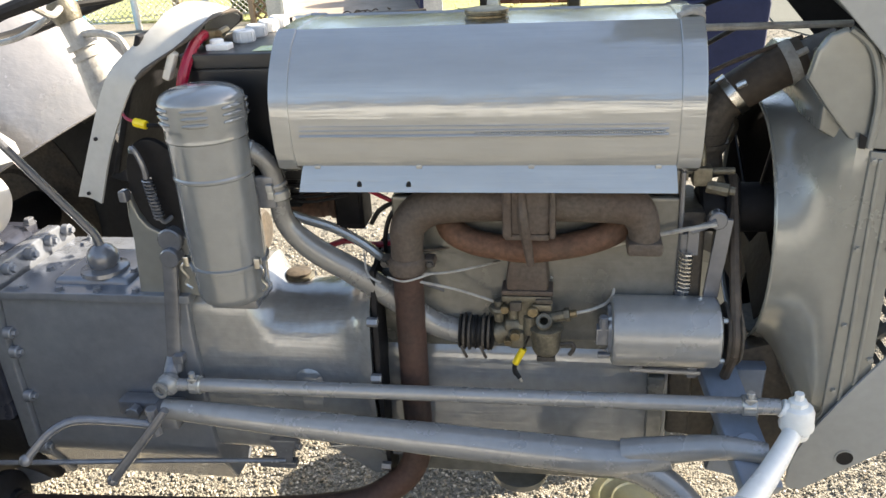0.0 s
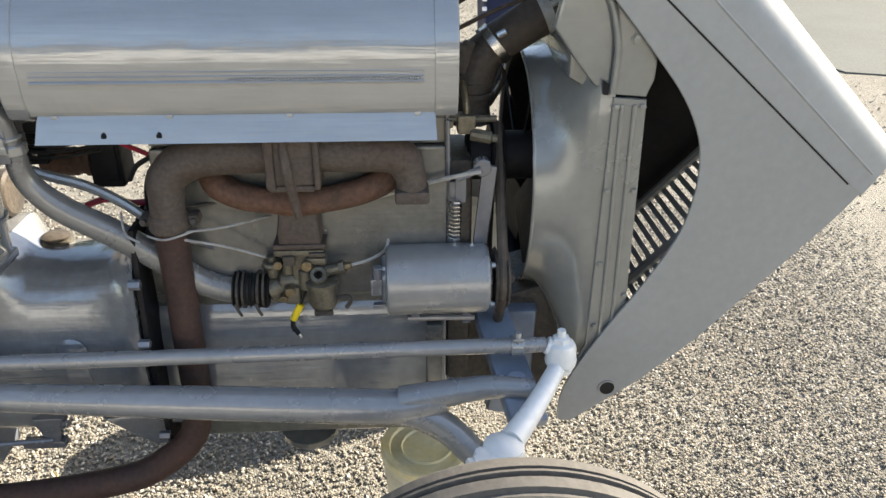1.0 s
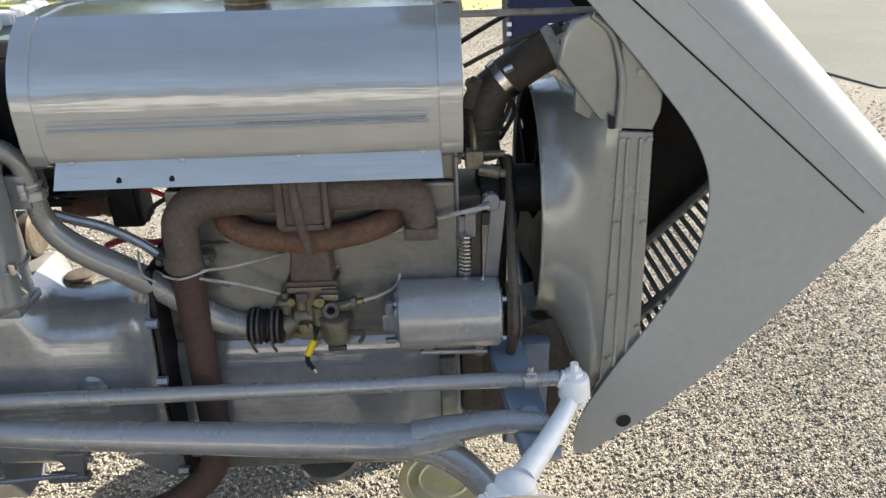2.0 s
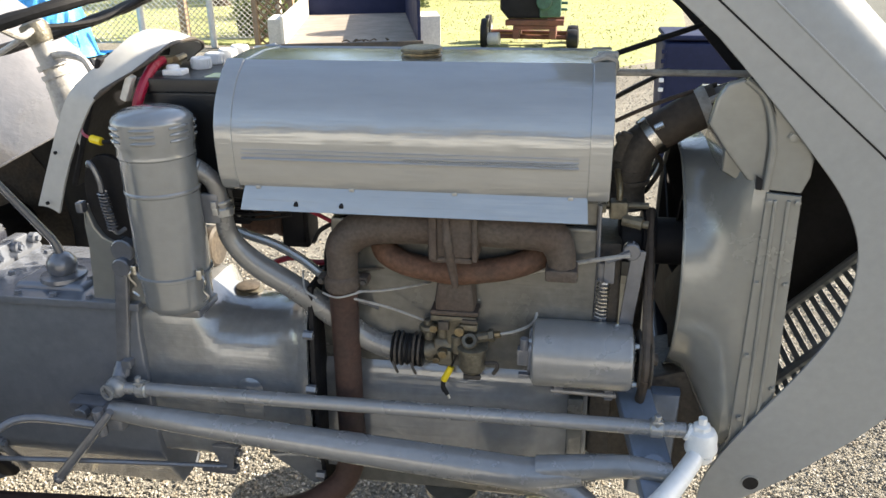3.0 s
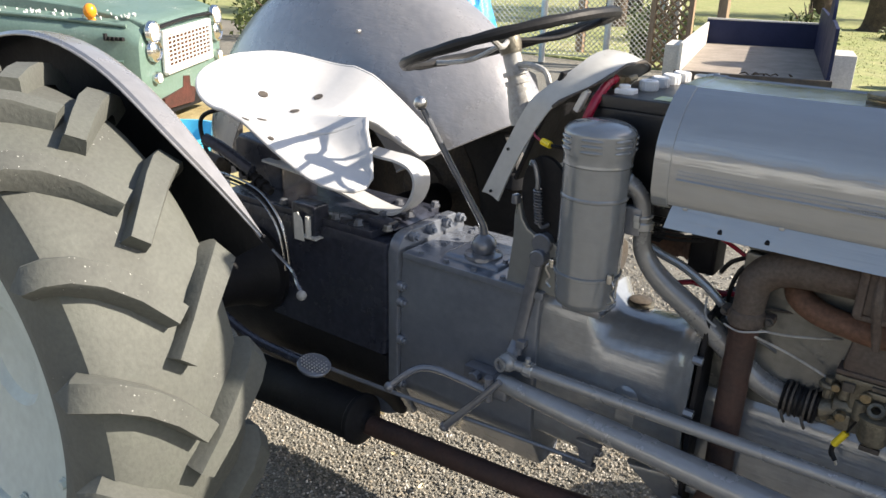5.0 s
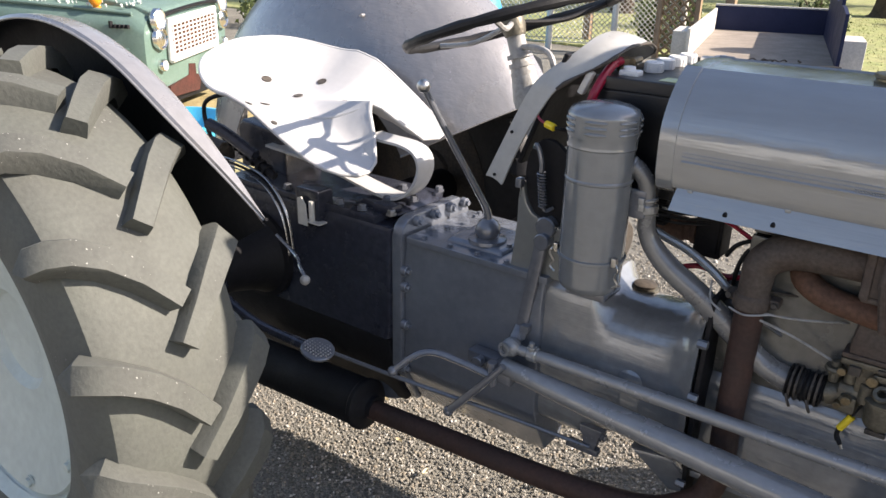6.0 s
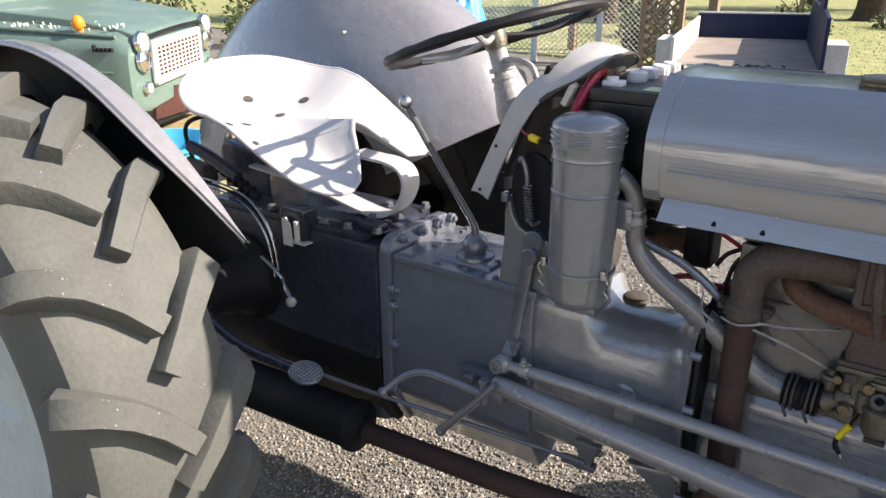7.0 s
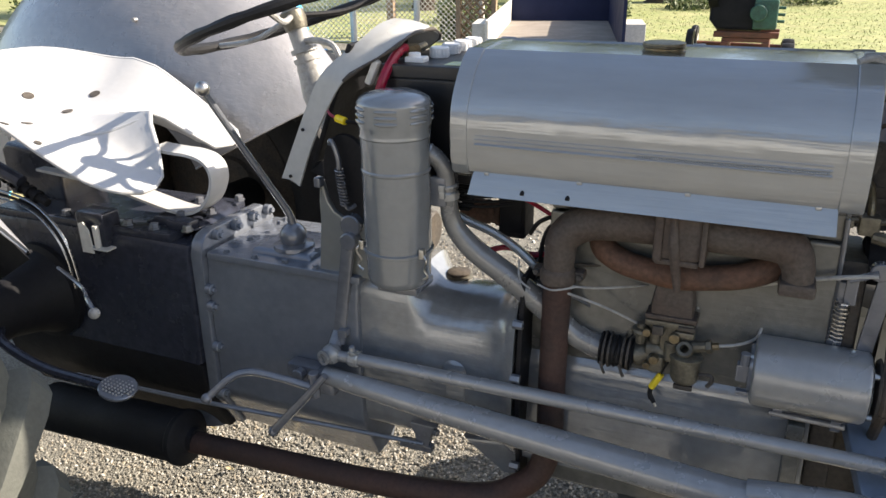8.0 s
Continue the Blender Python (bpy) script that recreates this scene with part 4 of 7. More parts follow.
        for x, z in ((0.673, 1.066), (0.673, 0.93), (0.675, 0.80), (0.713, 1.066), (0.716, 0.93), (0.722, 0.74), (0.677, 0.68)):
            T("screw", bolt(B(), (x, y0 + s * 0.007, z), (0, s, 0), 0.0045, 0.004), COWL, "", rad)
    bm = B()
    prism(bm, [(0.574, 1.180), (0.582, 1.218), (0.596, 1.240), (0.618, 1.248), (0.640, 1.236), (0.656, 1.205), (0.665, 1.165), (0.668, 1.085), (0.640, 1.095), (0.607, 1.135)], cy - 0.216, cy - 0.196, "y", 0.006)
    T("header_cover", bm, COWL, "", rad)
    bm = B()
    prism(bm, [(0.606, 1.10), (0.606, 1.14), (0.625, 1.165), (0.660, 1.165), (0.690, 1.14), (0.69, 1.08), (0.64, 1.08)], cy - 0.19, cy + 0.216, "y", 0.008)
    T("header_tank", bm, COWL, "", rad)
    bm = B()
    prism(bm, [(0.628, 1.245), (0.655, 1.226), (0.692, 1.188), (0.722, 1.152), (0.730, 1.132), (0.729, 1.105), (0.719, 1.078), (0.668, 1.082), (0.671, 1.146), (0.662, 1.192), (0.648, 1.224)], cy - 0.224, cy - 0.196, "y", 0.006)
    T("header_end", bm, COWL, "", rad)
    bm = B()
    tube(bm, [(0.620, cy - 0.217, 1.247), (0.647, cy - 0.220, 1.224), (0.661, cy - 0.222, 1.190), (0.668, cy - 0.223, 1.146), (0.666, cy - 0.223, 1.084)], 0.0055, 8)
    T("rolled_seam", bm, COWL, "", rad)
    bm = B()
    prism(bm, [(0.650, 1.106), (0.660, 1.100), (0.660, 1.083), (0.652, 1.084)], cy - 0.2255, cy - 0.2225, "y")
    T("notch", bm, BLACK_AND_SHADE, "", rad)
    T("header_bolt", bolt(B(), (0.694, cy - 0.225, 1.165), (0, -1, 0), 0.007, 0.004), COWL, "", rad)
    T("filler_neck", rod(B(), (0.635, cy - 0.09, 1.16), (0.630, cy - 0.09, 1.20), 0.018, n=16), OILY, "", rad)
    # the shroud and radiator group, set off to the far side of the engine's middle line
    at = Vector((0.394, 0.023, 1.432))
    grow = Matrix.Translation(at) @ Matrix.Scale(1.08, 4) @ Matrix.Translation(-at)
    for ob in [shroud, rad] + list(shroud.children) + list(rad.children):
        if not ob.name.startswith(("fan_pulley", "crank_pulley")):
            ob.data.transform(grow)
    # top hose
    hy = 1.455
    bm = B()
    rod(bm, (0.69, hy, 1.175), (0.60, hy, 1.142), 0.031, n=20)
    T("radiator_neck", bm, CAST, "", rad)
    bm = B()
    tube(bm, [(0.635, hy, 1.155), (0.59, hy, 1.134), (0.545, hy, 1.106), (0.515, hy, 1.085)], 0.037, 18)
    hose = T("radiator_hose", bm, HOSE, "old black-brown rubber radiator hose")
    for p, q, m in (((0.622, hy, 1.150), (0.605, hy, 1.142), WORN), ((0.530, hy, 1.097), (0.518, hy, 1.087), STEEL)):
        bm = B()
        d = (Vector(q) - Vector(p)).length
        lathe(bm, [(0.036, 0), (0.0395, 0), (0.0395, d), (0.036, d)], p, q, 24, True)
        rod(bm, (p[0] - 0.008, hy - 0.035, p[2] + 0.016), (p[0] + 0.008, hy - 0.035, p[2] + 0.024), 0.006, n=8)
        T("hose_clamp", bm, m, "", hose)
    bm = B()
    tube(bm, [(0.522, hy, 1.09), (0.498, hy, 1.066), (0.484, hy, 1.03), (0.479, hy, 0.985), (0.478, hy, 0.95)], [0.034, 0.038, 0.042, 0.038, 0.045], 18)
    for z in (1.02, 1.0):
        lathe(bm, [(0.03, 0), (0.044, 0), (0.044, 0.008), (0.03, 0.008)], (0.482, hy, z), None, 20, True)
    box(bm, (0.466, hy - 0.03, 1.075), (0.022, 0.012, 0.06), 0.004, Matrix.Rotation(radians(18), 3, "Y"))
    T("thermostat_housing", bm, OILY, "", hose)
    bm = B()
    rod(bm, (0.462, hy - 0.042, 1.092), (0.462, hy - 0.02, 1.092), 0.009, n=12)
    T("pivot_bolt", bm, OILY, "", hose)
    # stay rods from the tank to the tipped bonnet
    for pts, r, m in (([(0.436, 1.40, 1.217), (0.56, 1.42, 1.214), (0.70, 1.44, 1.211)], 0.006, WORN), ([(0.435, 1.42, 1.244), (0.55, 1.46, 1.278), (0.66, 1.50, 1.31)], 0.005, BLACK_AND_SHADE),
                      ([(0.452, 1.45, 1.118), (0.53, 1.45, 1.155), (0.63, 1.46, 1.188)], 0.004, RUST), ([(0.44, 1.55, 1.135), (0.50, 1.57, 1.165), (0.56, 1.60, 1.19)], 0.005, OILY)):
        bm = B()
        tube(bm, pts, r, 8)
        T("stay_rod", bm, m, "")
    # bundle of pale pipes beyond the hose
    for k in range(5):
        bm = B()
        tube(bm, [(0.50 + 0.006 * k, 1.53, 1.10 - 0.012 * k), (0.515 + 0.01 * k, 1.54, 1.06 - 0.012 * k), (0.50 + 0.008 * k, 1.54, 1.0 - 0.01 * k), (0.52, 1.54, 0.95)], 0.005, 8)
        T("coolant_pipe", bm, CAST if k % 2 else OILY)


def build_bonnet():
    """The bonnet with its grille, tipped forward on the pivot near the axle."""
    yn, yf = 1.235, 1.72
    k0 = 1.032
    inner = [(0.12, 1.795), (0.40, 1.495), (0.579, 1.303), (0.662, 1.215), (0.735, 1.132), (0.79, 1.063), (0.822, 1.0), (0.832, 0.945), (0.830, 0.89), (0.818, 0.835), (0.79, 0.775), (0.752, 0.71), (0.71, 0.645), (0.668, 0.572), (0.645, 0.52), (0.637, 0.482), (0.636, 0.450), (0.641, 0.440), (0.662, 0.438)]
    outer = [(0.78, 0.525), (0.883, 0.622), (0.98, 0.735), (1.077, 0.848), (1.118, 0.905), (1.10, 0.925), (0.70, 1.312), (0.26, 1.735)]
    inner = [(0.394 + (x - 0.394) * k0, 1.432 + (z - 1.432) * k0) for x, z in inner]
    outer = [(0.394 + (x - 0.394) * k0, 1.432 + (z - 1.432) * k0) for x, z in outer]
    inner[:2] = [(0.167, 1.657), (0.40, 1.457)]
    outer[-4:] = [(1.141, 0.886), (1.134, 0.886), (0.651, 1.298), (0.227, 1.66)]
    keep = inner[2:17]
    inner = inner[:2] + [(p.x, p.z) for p in smooth_path([(x, 0, z) for x, z in keep], 4)] + inner[17:]
    bonnet = None
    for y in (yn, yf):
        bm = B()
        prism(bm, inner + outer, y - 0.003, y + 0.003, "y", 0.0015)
        # The far panel is coloured black to stand in for shade inside the bonnet.
        p = T("bonnet", bm, SHELL, "grey bonnet and grille shell tipped forward", None) if bonnet is None else T("side_panel", bm, BLACK_AND_SHADE, "", bonnet)
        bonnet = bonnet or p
    for y in (yn,):
        bm = B()
        lathe(bm, [(0.0, 0), (0.0155, 0), (0.0155, 0.001), (0.0, 0.001)], (0.736, y - 0.0035, 0.484), (0.736, y - 1, 0.484), 20)
        T("pivot_hole", bm, BLACK_AND_SHADE, "", bonnet)
        bm = B()
        lathe(bm, [(0.0145, 0), (0.017, 0), (0.017, 0.0015), (0.0145, 0.0015)], (0.736, y - 0.0035, 0.484), (0.736, y - 1, 0.484), 20, True)
        T("pivot_ring", bm, SHELL, "", bonnet)
    # upper shell: strip past the seam, shoulder, crown
    u = Vector((0.761, 0, -0.649))
    nrm = Vector((0.649, 0, 0.761))
    s0 = Vector((1.137, 0, 0.8845))

    def shell(s, h, y):
        """A point of the crown: s along the seam, h away from it; the crown tapers towards the nose."""
        k = 0.72 + 0.28 * min(1.6, max(0.0, -s / 0.64))
        return tuple(s0 + u * s + nrm * (h * k if h > 0 else h) + Vector((0, y, 0)))
    prof = [(yn - 0.0045, -0.004), (yn - 0.0045, 0.003), (yn - 0.001, 0.030), (yn - 0.0005, 0.044), (yn + 0.001, 0.047), (yn + 0.005, 0.075), (yn + 0.011, 0.098), (yn + 0.022, 0.116), (yn + 0.040, 0.131), (yn + 0.070, 0.142), (yn + 0.12, 0.149), ((yn + yf) / 2, 0.153)]
    prof += [(yn + yf - y, h) for y, h in reversed(prof[:-1])]
    bm = B()
    sheet(bm, [[shell(-1.20 + k / 12 * 1.204, h, y) for y, h in prof] for k in range(13)], 0.004)
    T("crown", bm, SHELL, "", bonnet)
    bm = B()
    tube(bm, [shell(-1.20, 0.046, yn), shell(-0.64, 0.046, yn), shell(-0.01, 0.046, yn)], 0.0022, 8, 4)
    T("crease", bm, SHELL, "", bonnet)
    bm = B()
    tube(bm, [shell(-1.20, -0.006, yn - 0.0025), shell(-0.03, -0.006, yn - 0.0025)], 0.0018, 6, 1)
    T("panel_gap", bm, BLACK_AND_SHADE, "", bonnet)
    # nose end below the crown
    bm = B()
    sheet(bm, [[shell(0.004 + d * 0.4, max(h - d * 1.4, -0.004), y + (0.3 * d if y < 1.4 else -0.3 * d)) for y, h in prof] for d in (0.0, 0.006, 0.018, 0.03)], 0.004)
    T("nose", bm, SHELL, "", bonnet)
    # grille: a face down the front with slots across it
    a, b = Vector((0.70, 0, 0.42)), Vector((1.135, 0, 0.885))
    d = (b - a)
    L = d.length
    d.normalize()
    back = Vector((-d.z, 0, d.x)) * 0.004
    for k in range(27):
        s = 0.02 + k * (L - 0.03) / 27
        bm = B()
        w = 0.0125
        p = a + d * s
        for y0, y1 in ((yn + 0.004, yf - 0.004),):
            prism(bm, [(p.x, p.z), ((p + d * w).x, (p + d * w).z), ((p + d * w + back).x, (p + d * w + back).z), ((p + back).x, (p + back).z)], y0, y1, "y")
        T("grille_bar", bm, SHELL, "", bonnet)
    for y in (yn + 0.03, yf - 0.03, (yn + yf) / 2):
        bm = B()
        tube(bm, [tuple(a + Vector((0, y, 0)) + back * 2), tuple(b + Vector((0, y, 0)) + back * 2)], 0.012, 8, 1)
        T("grille_stile", bm, SHELL, "", bonnet)


def build_gearbox():
    # bell housing, lofted from a rounded box to the round engine flange
    bm = B()
    rings = []
    n = 40
    for x, hw, zlo, zhi, p in ((-0.475, 0.122, 0.385, 0.775, 6.0), (-0.365, 0.122, 0.385, 0.775, 6.0), (-0.345, 0.121, 0.388, 0.752, 3.4), (-0.32, 0.120, 0.39, 0.738, 2.8), (-0.27, 0.119, 0.40, 0.735, 2.6), (-0.22, 0.120, 0.398, 0.740, 2.6), (-0.18, 0.124, 0.388, 0.750, 2.6), (-0.15, 0.134, 0.372, 0.768, 2.5), (-0.13, 0.148, 0.358, 0.80, 2.45), (-0.118, 0.156, 0.352, 0.834, 2.4)):
        row = []
        for i in range(n):
            a = 2 * math.pi * i / n
            c, s = math.cos(a), math.sin(a)
            row.append(bm.verts.new((x, C + hw * math.copysign(abs(c) ** (2 / p), c), (zlo + zhi) / 2 + (zhi - zlo) / 2 * math.copysign(abs(s) ** (2 / p), s))))
        rings.append(row)
    for a, b in zip(rings, rings[1:]):
        for i in range(n):
            bm.faces.new((a[i], a[(i + 1) % n], b[(i + 1) % n], b[i]))
    bm.faces.new(rings[0]), bm.faces.new(rings[-1])
    bell = T("bell_housing", bm, HOUSING, "glossy grey cast clutch housing")
    bm = B()
    lathe(bm, [(0, 0), (0.024, 0), (0.028, 0.006), (0.020, 0.012), (0, 0.013)], (-0.255, 1.263, 0.585), (-0.255, 1.0, 0.585), 20)
    box(bm, (-0.255, 1.262, 0.545), (0.045, 0.006, 0.06), 0.003)
    T("inspection_boss", bm, HOUSING, "", bell)
    for z in (0.625, 0.50, 0.41, 0.74):
        bm = B()
        rod(bm, (-0.118, C - 0.165 + 0.2 * abs(z - 0.59) ** 1.6, z), (-0.098, C - 0.165 + 0.2 * abs(z - 0.59) ** 1.6, z), 0.009, n=6)
        T("flange_bolt", bm, CAST, "", bell)
    bm = B()
    prism(bm, [(1.25, 0.36), (1.51, 0.36), (1.535, 0.60), (1.51, 0.83), (1.25, 0.83), (1.225, 0.60)], -0.112, -0.102, "x", 0.002)
    T("back_plate", bm, BLACK_AND_SHADE, "", bell)
    bm = B()
    lathe(bm, [(0, 0), (0.037, 0), (0.039, 0.003), (0.039, 0.007), (0.030, 0.010), (0.028, 0.018), (0.031, 0.020), (0.031, 0.026), (0.024, 0.029), (0, 0.030)], (-0.306, 1.412, 0.712), None, 28)
    filler = T("oil_filler", bm, POT, "silver oil filler with a dark cap", bell)
    T("filler_cap", lathe(B(), [(0, 0), (0.024, 0), (0.026, 0.004), (0.026, 0.006), (0.020, 0.009), (0, 0.010)], (-0.306, 1.412, 0.7415), None, 20), OILY, "", filler)
    bm = B()
    lathe(bm, [(0, 0), (0.04, 0), (0.046, 0.006), (0.046, 0.075), (0.04, 0.08), (0, 0.08)], (-0.462, 1.455, 0.818), (-0.1, 1.455, 0.818), 24)
    T("starter_motor", bm, OILY, "", bell)
    bm = B()
    prism(bm, [(-0.25, 0.40), (-0.12, 0.42), (-0.115, 0.34), (-0.15, 0.33)], 1.29, 1.47, "y", 0.01)
    T("housing_web", bm, HOUSING, "", bell)
    # gearbox case
    bm = B()
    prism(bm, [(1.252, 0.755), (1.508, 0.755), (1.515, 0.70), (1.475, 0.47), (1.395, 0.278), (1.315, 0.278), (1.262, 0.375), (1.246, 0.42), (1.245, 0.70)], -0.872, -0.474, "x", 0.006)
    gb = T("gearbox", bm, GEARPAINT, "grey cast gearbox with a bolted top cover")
    bm = B()
    lathe(bm, [(0, 0), (0.045, 0.0), (0.058, 0.008), (0.062, 0.03), (0.062, 0.06), (0, 0.06)], (-0.985, 1.345, 0.236), None, 24)
    T("drain_boss", bm, CAST, "", gb)
    bm = B()
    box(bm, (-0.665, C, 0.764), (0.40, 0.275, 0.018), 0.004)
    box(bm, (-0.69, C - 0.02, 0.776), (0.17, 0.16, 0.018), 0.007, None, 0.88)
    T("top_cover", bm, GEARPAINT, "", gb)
    for x, y in ((-0.51, 1.262), (-0.58, 1.258), (-0.66, 1.258), (-0.74, 1.258), (-0.82, 1.262), (-0.51, 1.50), (-0.66, 1.50), (-0.82, 1.50), (-0.60, 1.30), (-0.60, 1.42), (-0.78, 1.30), (-0.78, 1.42)):
        bm = B()
        bolt(bm, (x, y, 0.773 if y in (1.262, 1.258, 1.50) else 0.795), (0, 0, 1), 0.0075, 0.008)
        T("cover_bolt", bm, GEARPAINT, "", gb)
    bm = B()
    lathe(bm, [(0.05, 0), (0.05, 0.006), (0.036, 0.012), (0.0, 0.014)], (-0.60, 1.43, 0.79), None, 20)
    T("filler_plug", bm, CAST, "", gb)
    # joint flange with scalloped bosses
    bm = B()
    prism(bm, [(1.235, 0.40), (1.262, 0.355), (1.31, 0.268), (1.40, 0.268), (1.48, 0.46), (1.525, 0.60), (1.53, 0.76), (1.515, 0.795), (1.48, 0.815), (1.285, 0.815), (1.26, 0.808), (1.243, 0.792), (1.233, 0.765)], -0.905, -0.872, "x", 0.006)
    T("joint_flange", bm, GEARPAINT, "", gb)
    for z in (0.40, 0.53, 0.637, 0.681):
        bm = B()
        rod(bm, (-0.873, 1.241, z), (-0.856, 1.241, z), 0.0135, n=14)
        rod(bm, (-0.857, 1.240, z), (-0.848, 1.240, z), 0.0075, n=6)
        T("boss", bm, GEARPAINT, "", gb)
    for y in (1.29, 1.36, 1.43, 1.49):
        bm = B()
        rod(bm, (-0.873, y, 0.80), (-0.856, y, 0.80), 0.0135, n=12)
        rod(bm, (-0.857, y, 0.80), (-0.848, y, 0.80), 0.0075, n=6)
        T("boss", bm, GEARPAINT, "", gb)
    # rear transmission with hydraulic cover and axle trumpets
    bm = B()
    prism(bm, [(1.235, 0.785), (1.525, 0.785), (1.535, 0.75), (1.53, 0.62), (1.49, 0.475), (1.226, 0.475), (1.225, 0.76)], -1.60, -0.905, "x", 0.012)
    tr = T("rear_transmission", bm, TRANSM, "rear transmission housing, colour darkened for its shade")
    # The lower casing is split off and blackened, as shade under the housing.
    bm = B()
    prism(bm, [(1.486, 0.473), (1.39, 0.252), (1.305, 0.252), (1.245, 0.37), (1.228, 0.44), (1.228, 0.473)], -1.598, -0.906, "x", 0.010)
    T("belly", bm, BLACK_AND_SHADE, "lower casing, blackened to stand in for shade", tr)
    bm = B()
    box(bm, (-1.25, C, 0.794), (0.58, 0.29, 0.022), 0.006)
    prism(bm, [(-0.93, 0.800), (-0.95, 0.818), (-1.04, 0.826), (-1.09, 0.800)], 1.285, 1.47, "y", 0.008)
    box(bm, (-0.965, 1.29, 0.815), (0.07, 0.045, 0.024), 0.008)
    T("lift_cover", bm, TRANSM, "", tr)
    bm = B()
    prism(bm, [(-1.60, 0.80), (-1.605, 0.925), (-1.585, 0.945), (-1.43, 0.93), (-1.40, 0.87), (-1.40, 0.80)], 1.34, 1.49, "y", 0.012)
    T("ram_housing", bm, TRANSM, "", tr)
    for x, y in ((-0.935, 1.27), (-0.935, 1.36), (-0.935, 1.47), (-1.02, 1.255), (-1.10, 1.255), (-1.20, 1.255), (-1.30, 1.255), (-0.985, 1.31), (-1.02, 1.42)):
        bm = B()
        bolt(bm, (x, y, 0.806 if y < 1.28 else 0.822), (0, 0, 1), 0.011, 0.014)
        T("cover_nut", bm, STEEL if y == 1.27 else CAST, "", tr)
    # Both trumpets are coloured black in place of the shade they lie in.
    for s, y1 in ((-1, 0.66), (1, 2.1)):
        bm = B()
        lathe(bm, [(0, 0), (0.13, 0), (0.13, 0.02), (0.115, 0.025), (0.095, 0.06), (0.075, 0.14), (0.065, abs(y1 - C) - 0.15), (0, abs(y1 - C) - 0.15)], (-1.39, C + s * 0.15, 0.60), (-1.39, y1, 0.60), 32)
        T("axle_trumpet", bm, BLACK_AND_SHADE, "", tr)
    # gear lever
    bm = B()
    lathe(bm, [(0.048, 0), (0.046, 0.008), (0.026, 0.012)], (-0.680, 1.328, 0.783), None, 20)
    ball(bm, (-0.680, 1.328, 0.811), 0.032, 0.95, 18)
    tube(bm, [(-0.681, 1.329, 0.836), (-0.684, 1.325, 0.862), (-0.695, 1.315, 0.892), (-0.737, 1.262, 1.015), (-0.779, 1.202, 1.15)], [0.011, 0.009, 0.0085, 0.008, 0.007], 10)
    gl = T("gear_lever", bm, CAST, "bent grey gear lever with a bright knob")
    bm = B()
    ball(bm, (-0.781, 1.20, 1.158), 0.0155)
    T("knob", bm, STEEL, "", gl)


def build_controls():
    # steering drop arm, drag link, radius rod and foot pegs
    bm = B()
    ball(bm, (-0.523, 1.208, 0.598), 0.0235, 1.0, 20)
    lathe(bm, [(0.010, 0), (0.017, 0.001), (0.017, 0.006), (0.010, 0.007)], (-0.527, 1.186, 0.600), (-0.535, 1.15, 0.602), 16, True)
    dl = T("drag_link", bm, RODPAINT, "silver-grey steering drag link with ball ends")
    bm = B()
    rod(bm, (-0.52, 1.208, 0.597), (-0.465, 1.211, 0.596), 0.0125, n=14)
    rod(bm, (-0.478, 1.211, 0.596), (-0.462, 1.211, 0.596), 0.018, n=8)
    rod(bm, (-0.462, 1.212, 0.596), (0.60, 1.187, 0.620), 0.0142, n=16)
    T("tie_tube", bm, RODPAINT, "", dl)
    for x in (-0.468, 0.548):
        bm = B()
        f = (x + 0.462) / 1.062
        z, y = 0.596 + 0.024 * f, 1.212 - 0.025 * f
        rod(bm, (x - 0.012, y, z), (x + 0.012, y, z), 0.0185, n=12)
        rod(bm, (x, y - 0.008, z), (x, y - 0.01, z + 0.034), 0.0065, n=8)
        box(bm, (x, y - 0.008, z + 0.02), (0.020, 0.018, 0.006), 0.002)
        T("clamp", bm, PAINT, "", dl)
    bm = B()
    lathe(bm, [(0, 0), (0.014, 0), (0.021, 0.006), (0.023, 0.016), (0.019, 0.019), (0.019, 0.021), (0.028, 0.024), (0.029, 0.030), (0.0275, 0.034), (0.0275, 0.055), (0.024, 0.064), (0.016, 0.068), (0, 0.069)], (0.629, 1.180, 0.562), (0.624, 1.182, 0.66), 22)
    rod(bm, (0.600, 1.186, 0.620), (0.622, 1.182, 0.612), 0.0165, n=14)
    jt = T("ball_joint", bm, BRIGHT, "white-painted ball joint", dl)
    bm = B()
    lathe(bm, [(0, 0), (0.016, 0), (0.016, 0.009), (0.013, 0.011), (0.008, 0.012), (0.008, 0.024), (0, 0.024)], (0.6255, 1.181, 0.629), (0.6245, 1.181, 0.70), 6)
    T("castle_nut", bm, BRIGHT, "", jt)
    T("dust_ring", lathe(B(), [(0.018, 0), (0.0225, 0), (0.0225, 0.003), (0.018, 0.003)], (0.628, 1.180, 0.5815), (0.624, 1.182, 0.66), 20, True), BLACK_AND_SHADE, "", jt)
    bm = B()
    box(bm, (-0.505, 1.246, 0.735), (0.030, 0.014, 0.25), 0.005, Matrix.Rotation(radians(9), 3, "Y"))
    rod(bm, (-0.482, 1.26, 0.855), (-0.482, 1.232, 0.855), 0.019, n=14)
    rod(bm, (-0.482, 1.27, 0.885), (-0.482, 1.245, 0.885), 0.024, n=14)
    rod(bm, (-0.527, 1.252, 0.63), (-0.525, 1.222, 0.606), 0.016, n=12)
    rod(bm, (-0.512, 1.232, 0.612), (-0.510, 1.236, 0.634), 0.009, n=8)
    box(bm, (-0.506, 1.236, 0.640), (0.022, 0.020, 0.018), 0.003)
    T("drop_arm", bm, CAST, "flat steering drop arm")
    bm = B()
